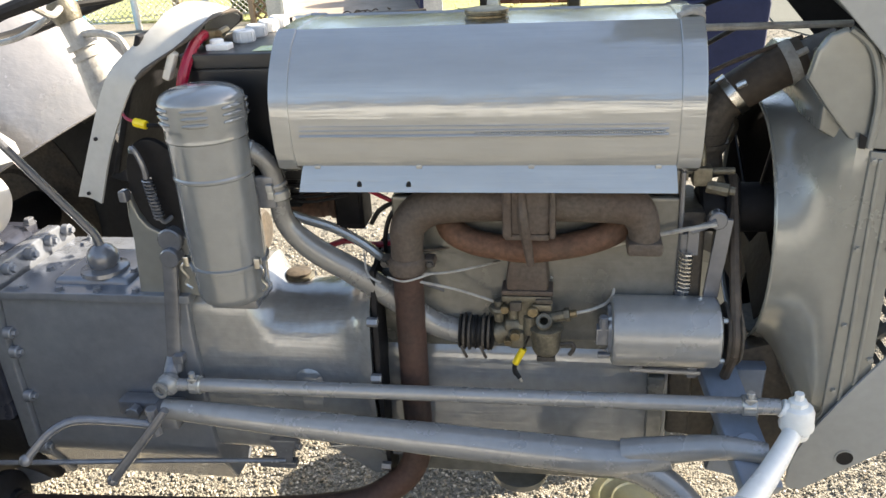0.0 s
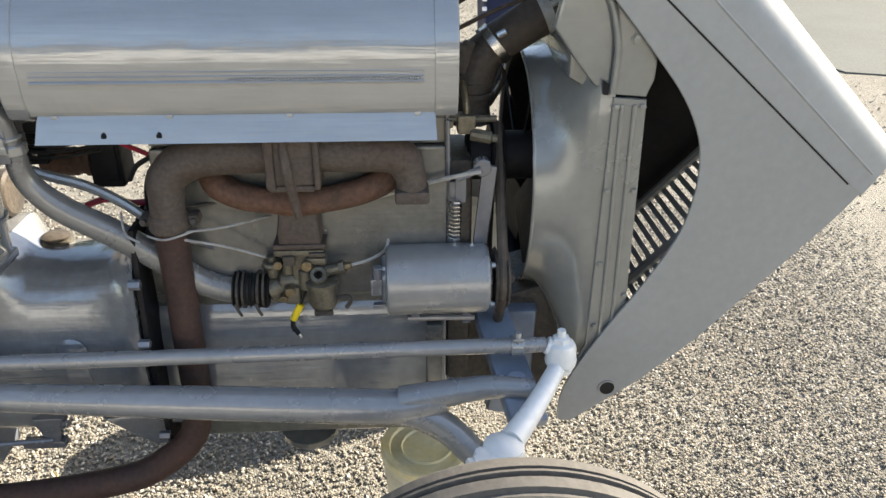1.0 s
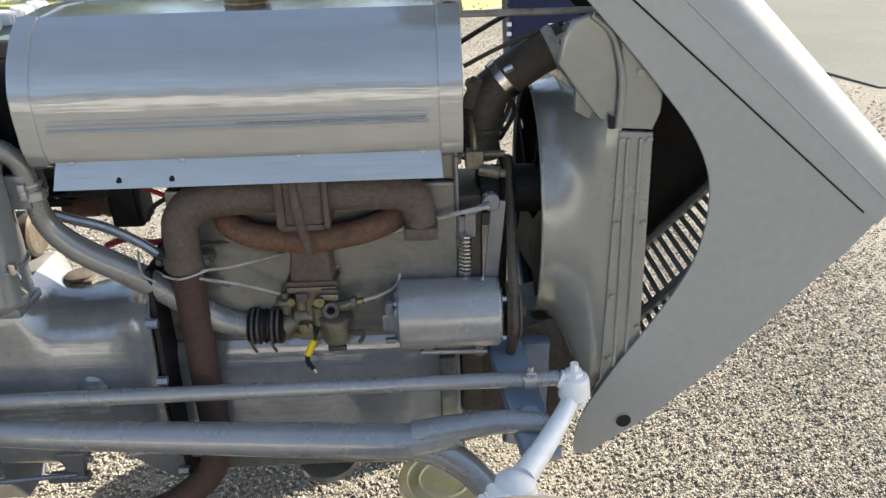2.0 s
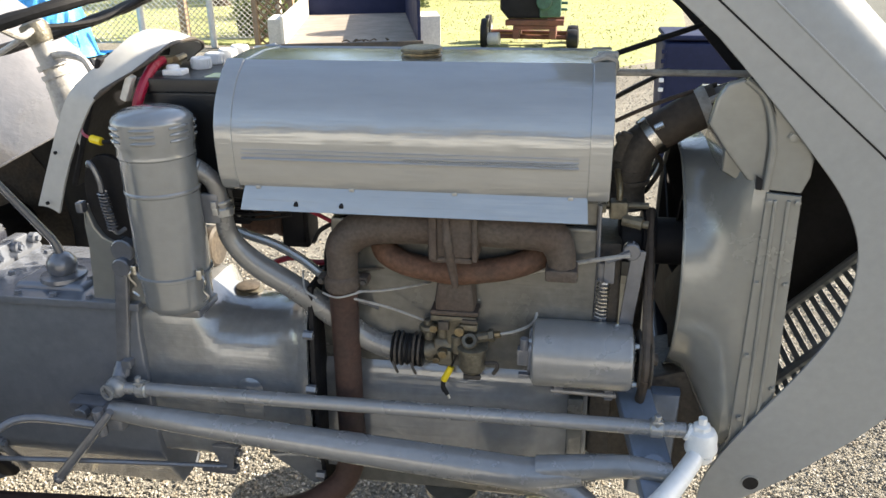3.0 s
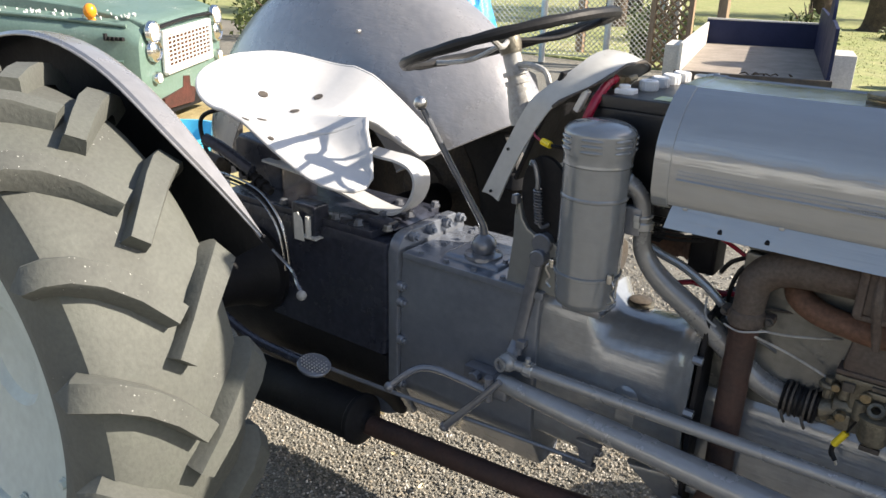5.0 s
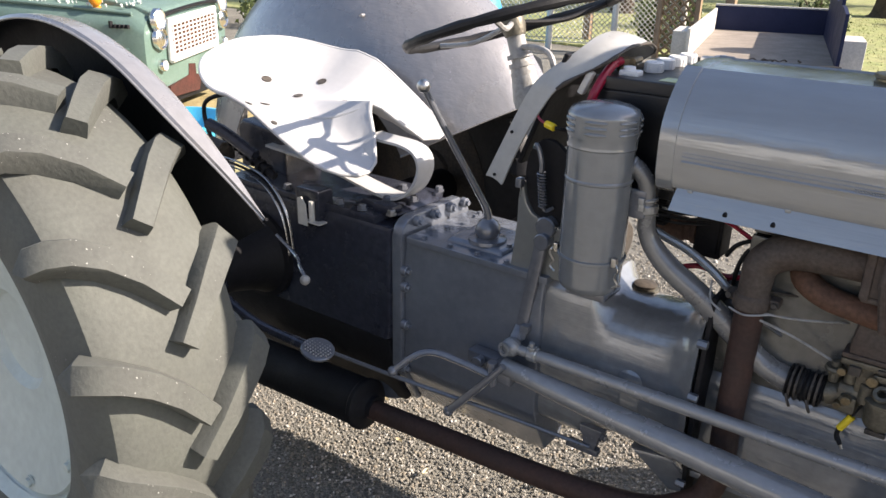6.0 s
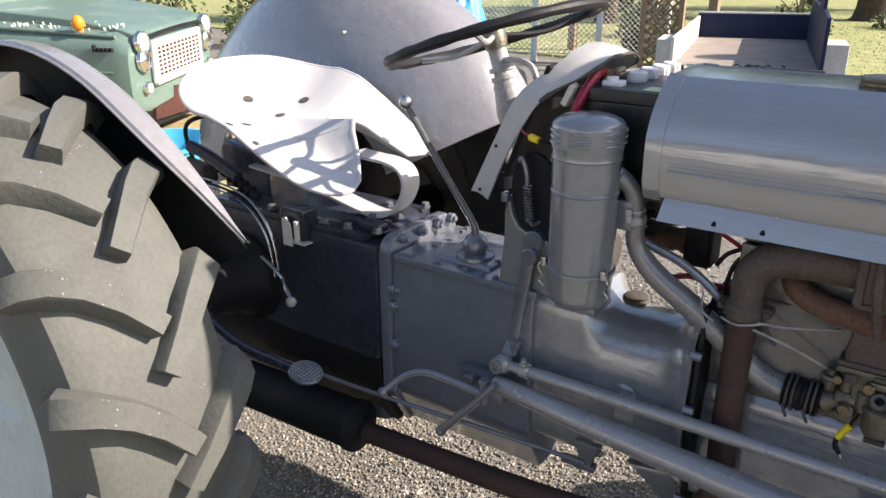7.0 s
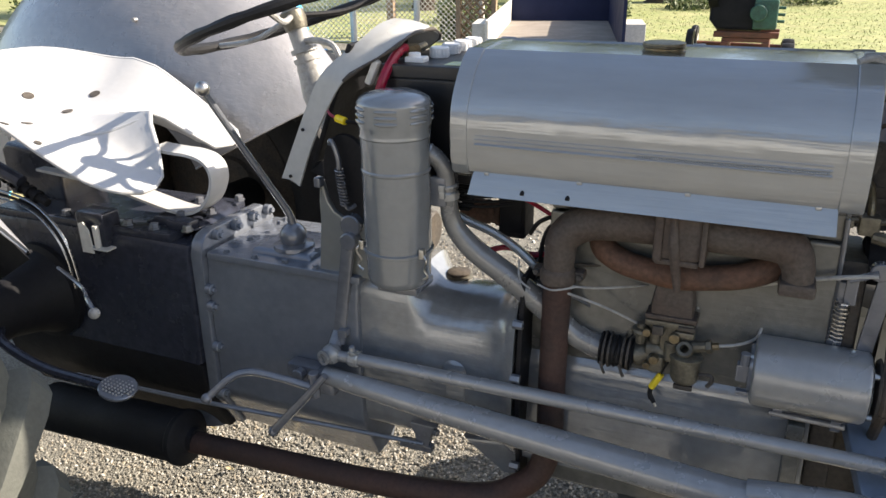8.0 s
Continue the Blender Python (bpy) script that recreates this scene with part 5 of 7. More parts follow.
    tube(bm, [(-0.53, 1.187, 0.555), (-0.3, 1.18, 0.542), (-0.03, 1.17, 0.530), (0.22, 1.16, 0.520), (0.34, 1.155, 0.518), (0.42, 1.152, 0.535)], [0.0195, 0.026, 0.030, 0.032, 0.032, 0.024], 20)
    rr = T("radius_rod", bm, RODPAINT, "thick grey radius rod forking at the axle")
    bm = B()
    tube(bm, [(0.34, 1.156, 0.530), (0.42, 1.152, 0.546), (0.50, 1.147, 0.560), (0.575, 1.14, 0.558)], [0.026, 0.024, 0.021, 0.018], 16)
    tube(bm, [(0.31, 1.157, 0.514), (0.37, 1.152, 0.503), (0.425, 1.138, 0.474), (0.465, 1.112, 0.445), (0.50, 1.085, 0.425)], [0.029, 0.029, 0.027, 0.026, 0.024], 16)
    T("fork", bm, RODPAINT, "", rr)
    bm = B()
    box(bm, (-0.53, 1.20, 0.535), (0.06, 0.06, 0.045), 0.010)
    rod(bm, (-0.545, 1.165, 0.51), (-0.545, 1.165, 0.57), 0.012, n=10)
    box(bm, (-0.60, 1.225, 0.535), (0.09, 0.04, 0.035), 0.008)
    rod(bm, (-0.60, 1.20, 0.54), (-0.60, 1.18, 0.54), 0.015, n=8)
    T("pivot_bracket", bm, CAST, "", rr)
    bm = B()
    tube(bm, [(-0.545, 1.16, 0.535), (-0.62, 1.14, 0.555), (-0.68, 1.12, 0.566), (-0.715, 1.095, 0.556), (-0.753, 1.064, 0.517)], 0.0085, 10)
    ball(bm, (-0.755, 1.062, 0.515), 0.0125)
    pg = T("foot_peg", bm, CAST, "bent grey foot peg bar")
    bm = B()
    tube(bm, [(-0.51, 1.155, 0.575), (-0.55, 1.15, 0.525), (-0.60, 1.145, 0.465), (-0.645, 1.14, 0.412)], [0.008, 0.009, 0.010, 0.0105], 10)
    ball(bm, (-0.647, 1.14, 0.41), 0.013)
    T("peg_arm", bm, CAST, "", pg)
    bm = B()
    tube(bm, [(-1.12, 1.05, 0.50), (-0.85, 1.12, 0.455), (-0.55, 1.20, 0.415), (-0.33, 1.255, 0.385)], 0.0055, 8)
    br = T("brake_rod", bm, CAST, "thin brake rod along the gearbox")
    bm = B()
    prism(bm, [(-0.36, 0.435), (-0.30, 0.435), (-0.30, 0.425), (-0.312, 0.41), (-0.318, 0.375), (-0.345, 0.375), (-0.352, 0.41), (-0.36, 0.42)], 1.255, 1.275, "y", 0.003)
    box(bm, (-0.35, 1.265, 0.372), (0.08, 0.022, 0.016), 0.003)
    bolt(bm, (-0.303, 1.255, 0.425), (1, -0.3, 0), 0.008, 0.012)
    T("rod_bracket", bm, CAST, "", br)
    bm = B()
    tube(bm, [(-0.53, 1.575, 0.535), (0.05, 1.59, 0.546), (0.52, 1.62, 0.545)], 0.022, 12)
    T("radius_rod", bm, RODPAINT)
    # brake pedal
    bm = B()
    lathe(bm, [(0, 0), (0.036, 0), (0.038, 0.003), (0.038, 0.007), (0.036, 0.009), (0, 0.009)], (-0.905, 0.968, 0.556), (-0.87, 0.95, 0.70), 24)
    for v in bm.verts:
        v.co.x += (v.co.x + 0.905) * 0.1
    pd = T("brake_pedal", bm, CAST, "round pimpled metal brake pedal")
    bm = B()
    tube(bm, [(-0.91, 0.97, 0.553), (-1.0, 0.972, 0.553), (-1.11, 0.976, 0.553), (-1.20, 0.982, 0.566), (-1.285, 1.0, 0.582), (-1.34, 1.05, 0.585)], 0.0115, 10)
    T("pedal_arm", bm, TRANSM, "", pd)
    bm = B()
    for i in range(-4, 5):
        for j in range(-3, 4):
            if (i / 4.6) ** 2 + (j / 3.6) ** 2 < 1:
                ball(bm, (-0.903 + i * 0.0085 - j * 0.001, 0.967 + j * 0.0085, 0.566 + 0.2 * 0.0085 * -i * 0.9), 0.0024, 1, 5)
    T("pimple_tread", bm, WORN, "", pd)
    # quadrant levers and white bracket beside the seat
    for dr, r in ((0.0, 0.0045), (0.012, 0.006), (0.024, 0.004)):
        bm = B()
        arc = [(-1.50, 0.905), (-1.41, 0.907), (-1.32, 0.902), (-1.245, 0.886), (-1.20, 0.857), (-1.165, 0.815), (-1.147, 0.765), (-1.139, 0.705)]
        tube(bm, [(x - dr * max(0, (x + 1.42) / 0.28), 1.12 + dr * 0.3, z - dr) for x, z in arc], r, 8, 5, 0.5)
        T("lift_quadrant", bm, BLACK_AND_SHADE if dr == 0.012 else STEEL, "curved hydraulic lift quadrant bar")
    bm = B()
    tube(bm, [(-1.2, 1.12, 0.73), (-1.10, 1.09, 0.71), (-1.03, 1.04, 0.715), (-0.99, 1.018, 0.702)], 0.005, 8)
    hl = T("lift_lever", bm, CAST, "hydraulic lift lever with a round knob")
    bm = B()
    ball(bm, (-0.986, 1.014, 0.699), 0.0125)
    T("knob", bm, WORN, "", hl)
    bm = B()
    prism(bm, [(-1.20, 0.742), (-1.20, 0.815), (-1.185, 0.82), (-1.17, 0.80), (-1.165, 0.742)], 1.196, 1.20, "y", 0.001)
    box(bm, (-1.15, 1.21, 0.755), (0.06, 0.03, 0.004))
    rod(bm, (-1.155, 1.205, 0.757), (-1.155, 1.205, 0.812), 0.008, n=8)
    T("white_bracket", bm, BARE, "small unpainted white bracket")
    bm = B()
    box(bm, (-1.18, 1.24, 0.79), (0.09, 0.06, 0.10), 0.01)
    T("valve_chest", bm, TRANSM, "")
    bm = B()
    tube(bm, [(-1.46, 1.13, 0.985), (-1.40, 1.14, 0.965), (-1.30, 1.15, 0.92)], 0.016, 10)
    T("hydraulic_pipe", bm, TRANSM, "")
    bm = B()
    for i in range(9):
        lathe(bm, [(0.010, 0), (0.017, 0), (0.017, 0.008), (0.010, 0.008)], (-1.45 + i * 0.022, 1.16, 0.965 - i * 0.0098), (-1.40 + i * 0.022, 1.16, 0.94 - i * 0.0098), 12, True)
    rod(bm, (-1.47, 1.16, 0.974), (-1.24, 1.16, 0.872), 0.011, n=12)
    T("top_link_screw", bm, BLACK_AND_SHADE, "black ribbed top link screw")


def build_seat():
    cx, cy = -1.30, 1.357
    nr, nt = 14, 64

    def outline(a):
        # a: 0 towards the front; two thigh lobes, a notch between, a round back
        c, s = math.cos(a), math.sin(a)
        e = 3.0 if c > 0 else 2.4
        base = ((abs(c) / (0.365 if c > 0 else 0.308)) ** e + (abs(s) / 0.247) ** e) ** (-1 / e)
        w = math.atan2(s, c)
        return base + 0.02 * math.exp(-((abs(w) - 0.52) / 0.25) ** 2) - 0.145 * math.exp(-(w / 0.27) ** 2)

    def height(x, y):
        z = 1.036
        z += 1.9 * max(0, -x - 0.06) ** 1.9
        z += 1.1 * max(0, abs(y) - 0.06) ** 1.6 * (1 if x < -0.05 else max(0, 1 - (x + 0.05) / 0.30))
        fx = max(0, x - 0.03)
        z += -0.30 * fx * min(1, abs(y) / 0.085) ** 1.4 + 0.12 * fx * max(0, 1 - abs(y) / 0.06)
        return z + 0.125 * y

    def surf(rho, a):
        r = outline(a) * rho
        x, y = r * math.cos(a), r * math.sin(a)
        return Vector((cx + x, cy + y, height(x, y)))
    bm = B()
    grid = [[surf(0.02 + 0.98 * i / nr, 2 * math.pi * j / nt) for j in range(nt + 1)] for i in range(nr + 1)]
    vs = [[bm.verts.new(grid[i][j]) for j in range(nt)] for i in range(nr + 1)]
    fs = [bm.faces.new(vs[0])]
    for i in range(nr):
        for j in range(nt):
            fs.append(bm.faces.new((vs[i][j], vs[i][(j + 1) % nt], vs[i + 1][(j + 1) % nt], vs[i + 1][j])))
    bmesh.ops.recalc_face_normals(bm, faces=fs)
    bmesh.ops.solidify(bm, geom=fs, thickness=0.004)
    seat = T("seat", bm, SEATPAINT, "pale grey stamped steel pan seat with drain holes")
    bm = B()
    tube(bm, [surf(1, 2 * math.pi * j / nt) for j in range(nt + 1)], 0.0055, 8, 1)
    T("rolled_rim", bm, SEATPAINT, "", seat)
    for hx, hy, r in ((-0.18, 0.0, 0.017), (-0.07, 0.115, 0.017), (-0.055, 0.005, 0.016), (-0.035, -0.135, 0.0155), (0.105, 0.03, 0.015), (0.015, -0.232, 0.012), (0.095, -0.222, 0.010)):
        p = Vector((cx + hx, cy + hy, height(hx, hy)))
        e = 0.004
        nn = Vector((-(height(hx + e, hy) - height(hx - e, hy)) / (2 * e), -(height(hx, hy + e) - height(hx, hy - e)) / (2 * e), 1)).normalized()
        bm = B()
        lathe(bm, [(0, 0.0005), (r * 0.85, 0.0005), (r * 0.85, 0.0016), (0, 0.0016)], p + nn * 0.0052, p + nn, 18)
        T("drain_hole", bm, OILY, "", seat)
    # pressed lip across the front of the pan
    bm = B()
    lip = [(0.03, -0.13), (0.06, -0.11), (0.10, -0.075), (0.15, -0.045), (0.20, -0.02)]
    tube(bm, [(cx + x, cy + y, height(x, y) + 0.002) for x, y in lip], [0.003, 0.006, 0.007, 0.006, 0.003], 8)
    T("pressed_ridge", bm, SEATPAINT, "", seat)
    bm = B()
    sec = [(-1.45, 0.895), (-1.30, 0.884), (-1.178, 0.866), (-1.05, 0.840), (-0.988, 0.832), (-0.945, 0.842), (-0.912, 0.870), (-0.892, 0.910), (-0.892, 0.940), (-0.910, 0.962), (-0.95, 0.972), (-1.0, 0.974), (-1.06, 0.978)]
    path = smooth_path([(x, 0, z) for x, z in sec], 4)
    sheet(bm, [[(p.x, cy - 0.045, p.z), (p.x, cy + 0.020, p.z)] for p in path], 0.007)
    T("seat_spring", bm, SEATPAINT, "bent flat steel seat spring", seat)


def build_dash():
    rear = [(-0.634, 1.238, 0.975), (-0.594, 1.238, 1.06), (-0.546, 1.240, 1.16), (-0.515, 1.248, 1.206), (-0.462, 1.285, 1.254), (-0.448, 1.34, 1.280), (-0.445, 1.40, 1.287)]
    fore = [(-0.588, 1.232, 0.964), (-0.548, 1.232, 1.06), (-0.496, 1.236, 1.155), (-0.462, 1.245, 1.195), (-0.392, 1.285, 1.240), (-0.378, 1.34, 1.262), (-0.375, 1.40, 1.266)]
    rear = [tuple(p) for p in smooth_path(rear, 3)]
    fore = [tuple(p) for p in smooth_path(fore, 3)]
    mir = [(x, 2 * 1.40 - y, z) for x, y, z in reversed(rear[:-1])]
    mif = [(x, 2 * 1.40 - y, z) for x, y, z in reversed(fore[:-1])]
    R, F = rear + mir, fore + mif
    bm = B()
    grid = [[Vector(a).lerp(Vector(b), k / 4) + Vector((0, 0, 0.005 * math.sin(math.pi * k / 4))) for k in range(5)] for a, b in zip(R, F)]
    sheet(bm, grid, 0.005)
    dash = T("dash_arch", bm, ARCHPAINT, "scuffed pale grey dashboard arch")
    bm = B()
    tube(bm, F[8:], [0.0035 + 0.0015 * math.sin(i * 1.7) for i in range(len(F) - 8)], 8, 1)
    T("chipped_edge", bm, OILY, "paint-chipped dark front edge", dash)
    bm = B()
    box(bm, (-0.52, 1.40, 1.13), (0.012, 0.27, 0.26), 0.004, Matrix.Rotation(radians(22), 3, "Y"))
    T("instrument_panel", bm, BLACK_AND_SHADE, "", dash)
    for p in ((-0.605, 1.23, 0.985), (-0.566, 1.229, 1.085)):
        T("hole", rod(B(), p, (p[0], p[1] - 0.004, p[2]), 0.0035, n=8), BLACK_AND_SHADE, "", dash)
    bm = B()
    box(bm, (-0.428, 1.275, 1.198), (0.014, 0.02, 0.05), 0.004, Matrix.Rotation(radians(25), 3, "Y"))
    T("bracket", bm, BARE, "", dash)
    T("lower_bracket", box(B(), (-0.43, 1.27, 1.105), (0.03, 0.04, 0.03), 0.004), BARE, "", dash)
    t = T("wire_terminal", rod(B(), (-0.478, 1.212, 1.118), (-0.455, 1.207, 1.114), 0.0075, n=10), YELLOW, "yellow wire terminal with red leads")
    bm = B()
    tube(bm, [(-0.52, 1.25, 1.125), (-0.50, 1.225, 1.122), (-0.478, 1.212, 1.118)], 0.0028, 6)
    T("lead", bm, RED, "", t)
    bm = B()
    tube(bm, [(-0.455, 1.207, 1.114), (-0.44, 1.22, 1.11), (-0.425, 1.26, 1.10)], 0.004, 6)
    T("lead", bm, BLACK, "", t)
    # steering box side plate with linkage and coil spring
    bm = B()
    prism(bm, [(-0.572, 0.765), (-0.440, 0.765), (-0.440, 0.880), (-0.470, 0.896), (-0.503, 0.898), (-0.524, 0.909), (-0.538, 0.928), (-0.544, 0.950), (-0.548, 0.972), (-0.556, 0.970), (-0.561, 0.930), (-0.561, 0.880)], 1.258, 1.44, "y", 0.006)
    sb = T("steering_box", bm, COWL, "grey cast steering box ahead of the dash")
    bm = B()
    oval = [(-0.487 + 0.062 * math.cos(a) - 0.012 * math.sin(a), 0.975 + 0.098 * math.sin(a)) for a in [2 * math.pi * i / 28 for i in range(28)]]
    prism(bm, oval, 1.266, 1.282, "y", 0.004)
    T("linkage_plate", bm, BLACK_AND_SHADE, "black oval cover plate", sb)
    bm = B()
    pts = [(-0.499 + 0.0085 * math.cos(i * 0.8) + 0.0001 * i, 1.245 + 0.0085 * math.sin(i * 0.8), 1.008 - i * 0.00082) for i in range(94)]
    tube(bm, pts, 0.0021, 5, 1)
    tube(bm, [(-0.520, 1.25, 1.055), (-0.514, 1.245, 1.063), (-0.506, 1.245, 1.050), (-0.499, 1.245, 1.025), (-0.499, 1.245, 1.006)], 0.0055, 8)
    tube(bm, [(-0.490, 1.245, 0.934), (-0.484, 1.248, 0.923), (-0.474, 1.262, 0.928)], 0.0045, 8)
    T("return_spring", bm, CAST, "", sb)
    bm = B()
    box(bm, (-0.553, 1.252, 0.972), (0.016, 0.02, 0.022), 0.004)
    T("clevis", bm, CAST, "", sb)
    # column and wheel
    hub = Vector((-0.685, 1.40, 1.287))
    nrm = Vector((-0.31, 0.0, 0.951)).normalized()
    foot = hub - nrm * 0.30
    bm = B()
    rod(bm, tuple(foot), tuple(hub - nrm * 0.02), 0.021, n=18)
    lathe(bm, [(0.02, 0), (0.034, 0.0), (0.036, 0.02), (0.03, 0.06), (0.026, 0.09), (0.02, 0.09)], tuple(hub - nrm * 0.19), tuple(hub), 20)
    for d in (0.12, 0.10, 0.08):
        lathe(bm, [(0.018, 0), (0.029, 0), (0.029, 0.01), (0.018, 0.01)], tuple(hub - nrm * d), tuple(hub), 18, True)
    col = T("steering_column", bm, WORN, "steel steering column with throttle lever")
    bm = B()
    tube(bm, [tuple(hub - nrm * 0.055), tuple(hub - nrm * 0.05 + Vector((0.06, -0.02, 0))), tuple(hub - nrm * 0.055 + Vector((0.10, -0.03, -0.005))), tuple(hub - nrm * 0.09 + Vector((0.105, -0.03, -0.01)))], 0.007, 8)
    T("throttle_lever", bm, WORN, "", col)
    bm = B()
    e1 = Vector((0, 1, 0))
    e2 = nrm.cross(e1)
    Rw = 0.245
    ringp = [hub + e1 * (Rw * math.cos(a)) + e2 * (Rw * math.sin(a)) for a in [2 * math.pi * i / 48 for i in range(49)]]
    tube(bm, ringp, [0.0118 + 0.0012 * math.sin(i * 2.1) for i in range(49)], 10, 1)
    sw = T("steering_wheel", bm, BLACK, "black ribbed steering wheel rim on bare spokes")
    for k in range(3):
        a = 3.55 + k * 2.094
        o = hub + e1 * (Rw * math.cos(a)) + e2 * (Rw * math.sin(a))
        bm = B()
        mid = hub.lerp(o, 0.5) - nrm * 0.018
        tube(bm, [tuple(hub), tuple(mid), tuple(o)], 0.0062, 8)
        T("spoke", bm, WORN if k != 1 else BLACK, "", sw)
    bm = B()
    lathe(bm, [(0, -0.03), (0.024, -0.03), (0.028, -0.01), (0.026, 0.008), (0.012, 0.016), (0, 0.018)], tuple(hub), tuple(hub + nrm), 18)
    T("hub_nut", bm, POT, "", sw)


def build_battery():
    bm = B()
    box(bm, (-0.315, 1.432, 1.09), (0.19, 0.30, 0.20), 0.006)
    bat = T("battery", bm, PLASTIC, "black battery with white vent caps")
    bm = B()
    box(bm, (-0.315, 1.432, 1.202), (0.198, 0.308, 0.026), 0.004)
    T("lid", bm, PLASTIC, "", bat)
    for x, y in ((-0.340, 1.395), (-0.340, 1.455), (-0.338, 1.515), (-0.335, 1.57)):
        bm = B()
        prof = [(0, 0), (0.0175, 0), (0.019, 0.003), (0.019, 0.020), (0.016, 0.0225), (0.012, 0.0195), (0, 0.0185)]
        lathe(bm, prof, (x, y, 1.214), None, 20)
        for i in range(16):
            a = i * math.pi / 8
            box(bm, (x + 0.019 * math.cos(a), y + 0.019 * math.sin(a), 1.224), (0.0025, 0.0025, 0.014), 0, Matrix.Rotation(a, 3, "Z"))
        cap = T("vent_cap", bm, WHITE, "", bat)
        T("cap_recess", lathe(B(), [(0, 0), (0.0105, 0), (0.0105, 0.001), (0, 0.001)], (x, y, 1.2325), None, 16), BLACK_AND_SHADE, "", cap)
    bm = B()
    box(bm, (-0.358, 1.325, 1.219), (0.04, 0.03, 0.012), 0.003)
    rod(bm, (-0.362, 1.325, 1.222), (-0.362, 1.325, 1.232), 0.012, n=14)
    T("cap_base", bm, WHITE, "", bat)
    bm = B()
    rod(bm, (-0.392, 1.36, 1.214), (-0.392, 1.36, 1.242), 0.012, n=12)
    box(bm, (-0.392, 1.36, 1.234), (0.055, 0.026, 0.018), 0.004, Matrix.Rotation(0.4, 3, "Z"))
    rod(bm, (-0.365, 1.345, 1.238), (-0.365, 1.38, 1.240), 0.007, n=8)
    T("terminal_clamp", bm, BRASS, "", bat)
    bm = B()
    box(bm, (-0.29, 1.60, 1.222), (0.05, 0.025, 0.018), 0.005)
    rod(bm, (-0.28, 1.58, 1.228), (-0.255, 1.58, 1.232), 0.008, n=8)
    T("earth_clamp", bm, STEEL, "", bat)
    bm = B()
    tube(bm, [(-0.392, 1.345, 1.237), (-0.394, 1.310, 1.229), (-0.399, 1.268, 1.195), (-0.409, 1.258, 1.155), (-0.415, 1.258, 1.10)], 0.0095, 10)
    T("positive_cable", bm, RED, "thick red battery cable", bat)
    bm = B()
    box(bm, (-0.262, 1.315, 1.2162), (0.05, 0.045, 0.001))
    T("warning_label", bm, mat("green and yellow label", (0.55, 0.62, 0.18), 0.5, second=(0.62, 0.66, 0.55), scale=60, fine=150, bump=0.02), "", bat)


def build_axle():
    bm = B()
    prism(bm, [(0.515, 0.38), (0.60, 0.36), (0.605, 0.62), (0.55, 0.62)], 1.30, 1.46, "y", 0.01)
    ax = T("front_axle", bm, BLUEBAR, "blue-grey front axle beam")
    bm = B()
    prism(bm, [(0.43, 0.45), (0.66, 0.40), (0.68, 0.60), (0.62, 0.66), (0.43, 0.60)], 1.33, 1.50, "y", 0.01)
    T("axle_support", bm, OILY, "", ax)
    bm = B()
    m = Matrix.Rotation(radians(13), 3, "Z") @ Matrix.Rotation(radians(25), 3, "X")
    box(bm, (0.532, 1.225, 0.578), (0.068, 0.30, 0.03), 0.006, m)
    T("beam_extension", bm, BLUEBAR, "", ax)
    bm = B()
    rod(bm, (0.545, 1.155, 0.548), (0.545, 1.145, 0.574), 0.022, n=18)
    T("beam_bolt", bm, BLUEBAR, "", ax)
    bm = B()
    tube(bm, [(0.624, 1.178, 0.588), (0.606, 1.145, 0.578), (0.566, 1.085, 0.562), (0.518, 1.02, 0.548)], [0.014, 0.0165, 0.0185, 0.022], 16)
    T("steering_arm", bm, BRIGHT, "bright silver steering arm and knuckle", ax)
    bm = B()
    lathe(bm, [(0, 0.10), (0.02, 0.10), (0.027, 0.20), (0.027, 0.44), (0.036, 0.45), (0.037, 0.53), (0.033, 0.552), (0.02, 0.562), (0, 0.564)], (0.503, 1.005, 0.0), None, 24)
    box(bm, (0.478, 0.985, 0.532), (0.05, 0.05, 0.042), 0.012)
    box(bm, (0.535, 0.972, 0.515), (0.05, 0.05, 0.05), 0.012)
    bolt(bm, (0.455, 0.98, 0.538), (-1, -0.2, 0.2), 0.010, 0.014)
    rod(bm, (0.505, 1.0, 0.33), (0.50, 0.80, 0.33), 0.024, n=18)
    T("king_pin", bm, BRIGHT, "", ax)


def build_front_wheel(yc):
    c = Vector((0.50, yc, 0.33))
    bm = B()
    lathe(bm, [(0.245, -0.05), (0.255, -0.058), (0.27, -0.057), (0.295, -0.054), (0.312, -0.044), (0.318, -0.036), (0.318, -0.030), (0.326, -0.027), (0.328, -0.010), (0.322, -0.008), (0.322, -0.004), (0.330, -0.002), (0.330, 0.002), (0.322, 0.004), (0.322, 0.008), (0.328, 0.010), (0.326, 0.027), (0.318, 0.030), (0.318, 0.036), (0.312, 0.044), (0.295, 0.054), (0.27, 0.057), (0.255, 0.058), (0.245, 0.05)], tuple(c), tuple(c + Vector((0, 1, 0))), 72)
    wheel = T("front_wheel", bm, TYRE2, "narrow ribbed front wheel with worn tyre")
    bm = B()
    lathe(bm, [(0.25, -0.05), (0.257, -0.06), (0.235, -0.045), (0.22, -0.03), (0.12, -0.02), (0.05, -0.03), (0, -0.03), (0, 0.03), (0.05, 0.03), (0.12, 0.0), (0.22, 0.01), (0.235, 0.045), (0.257, 0.06), (0.25, 0.05)], tuple(c), tuple(c + Vector((0, 1, 0))), 48)
    T("rim", bm, SHELL, "", wheel)


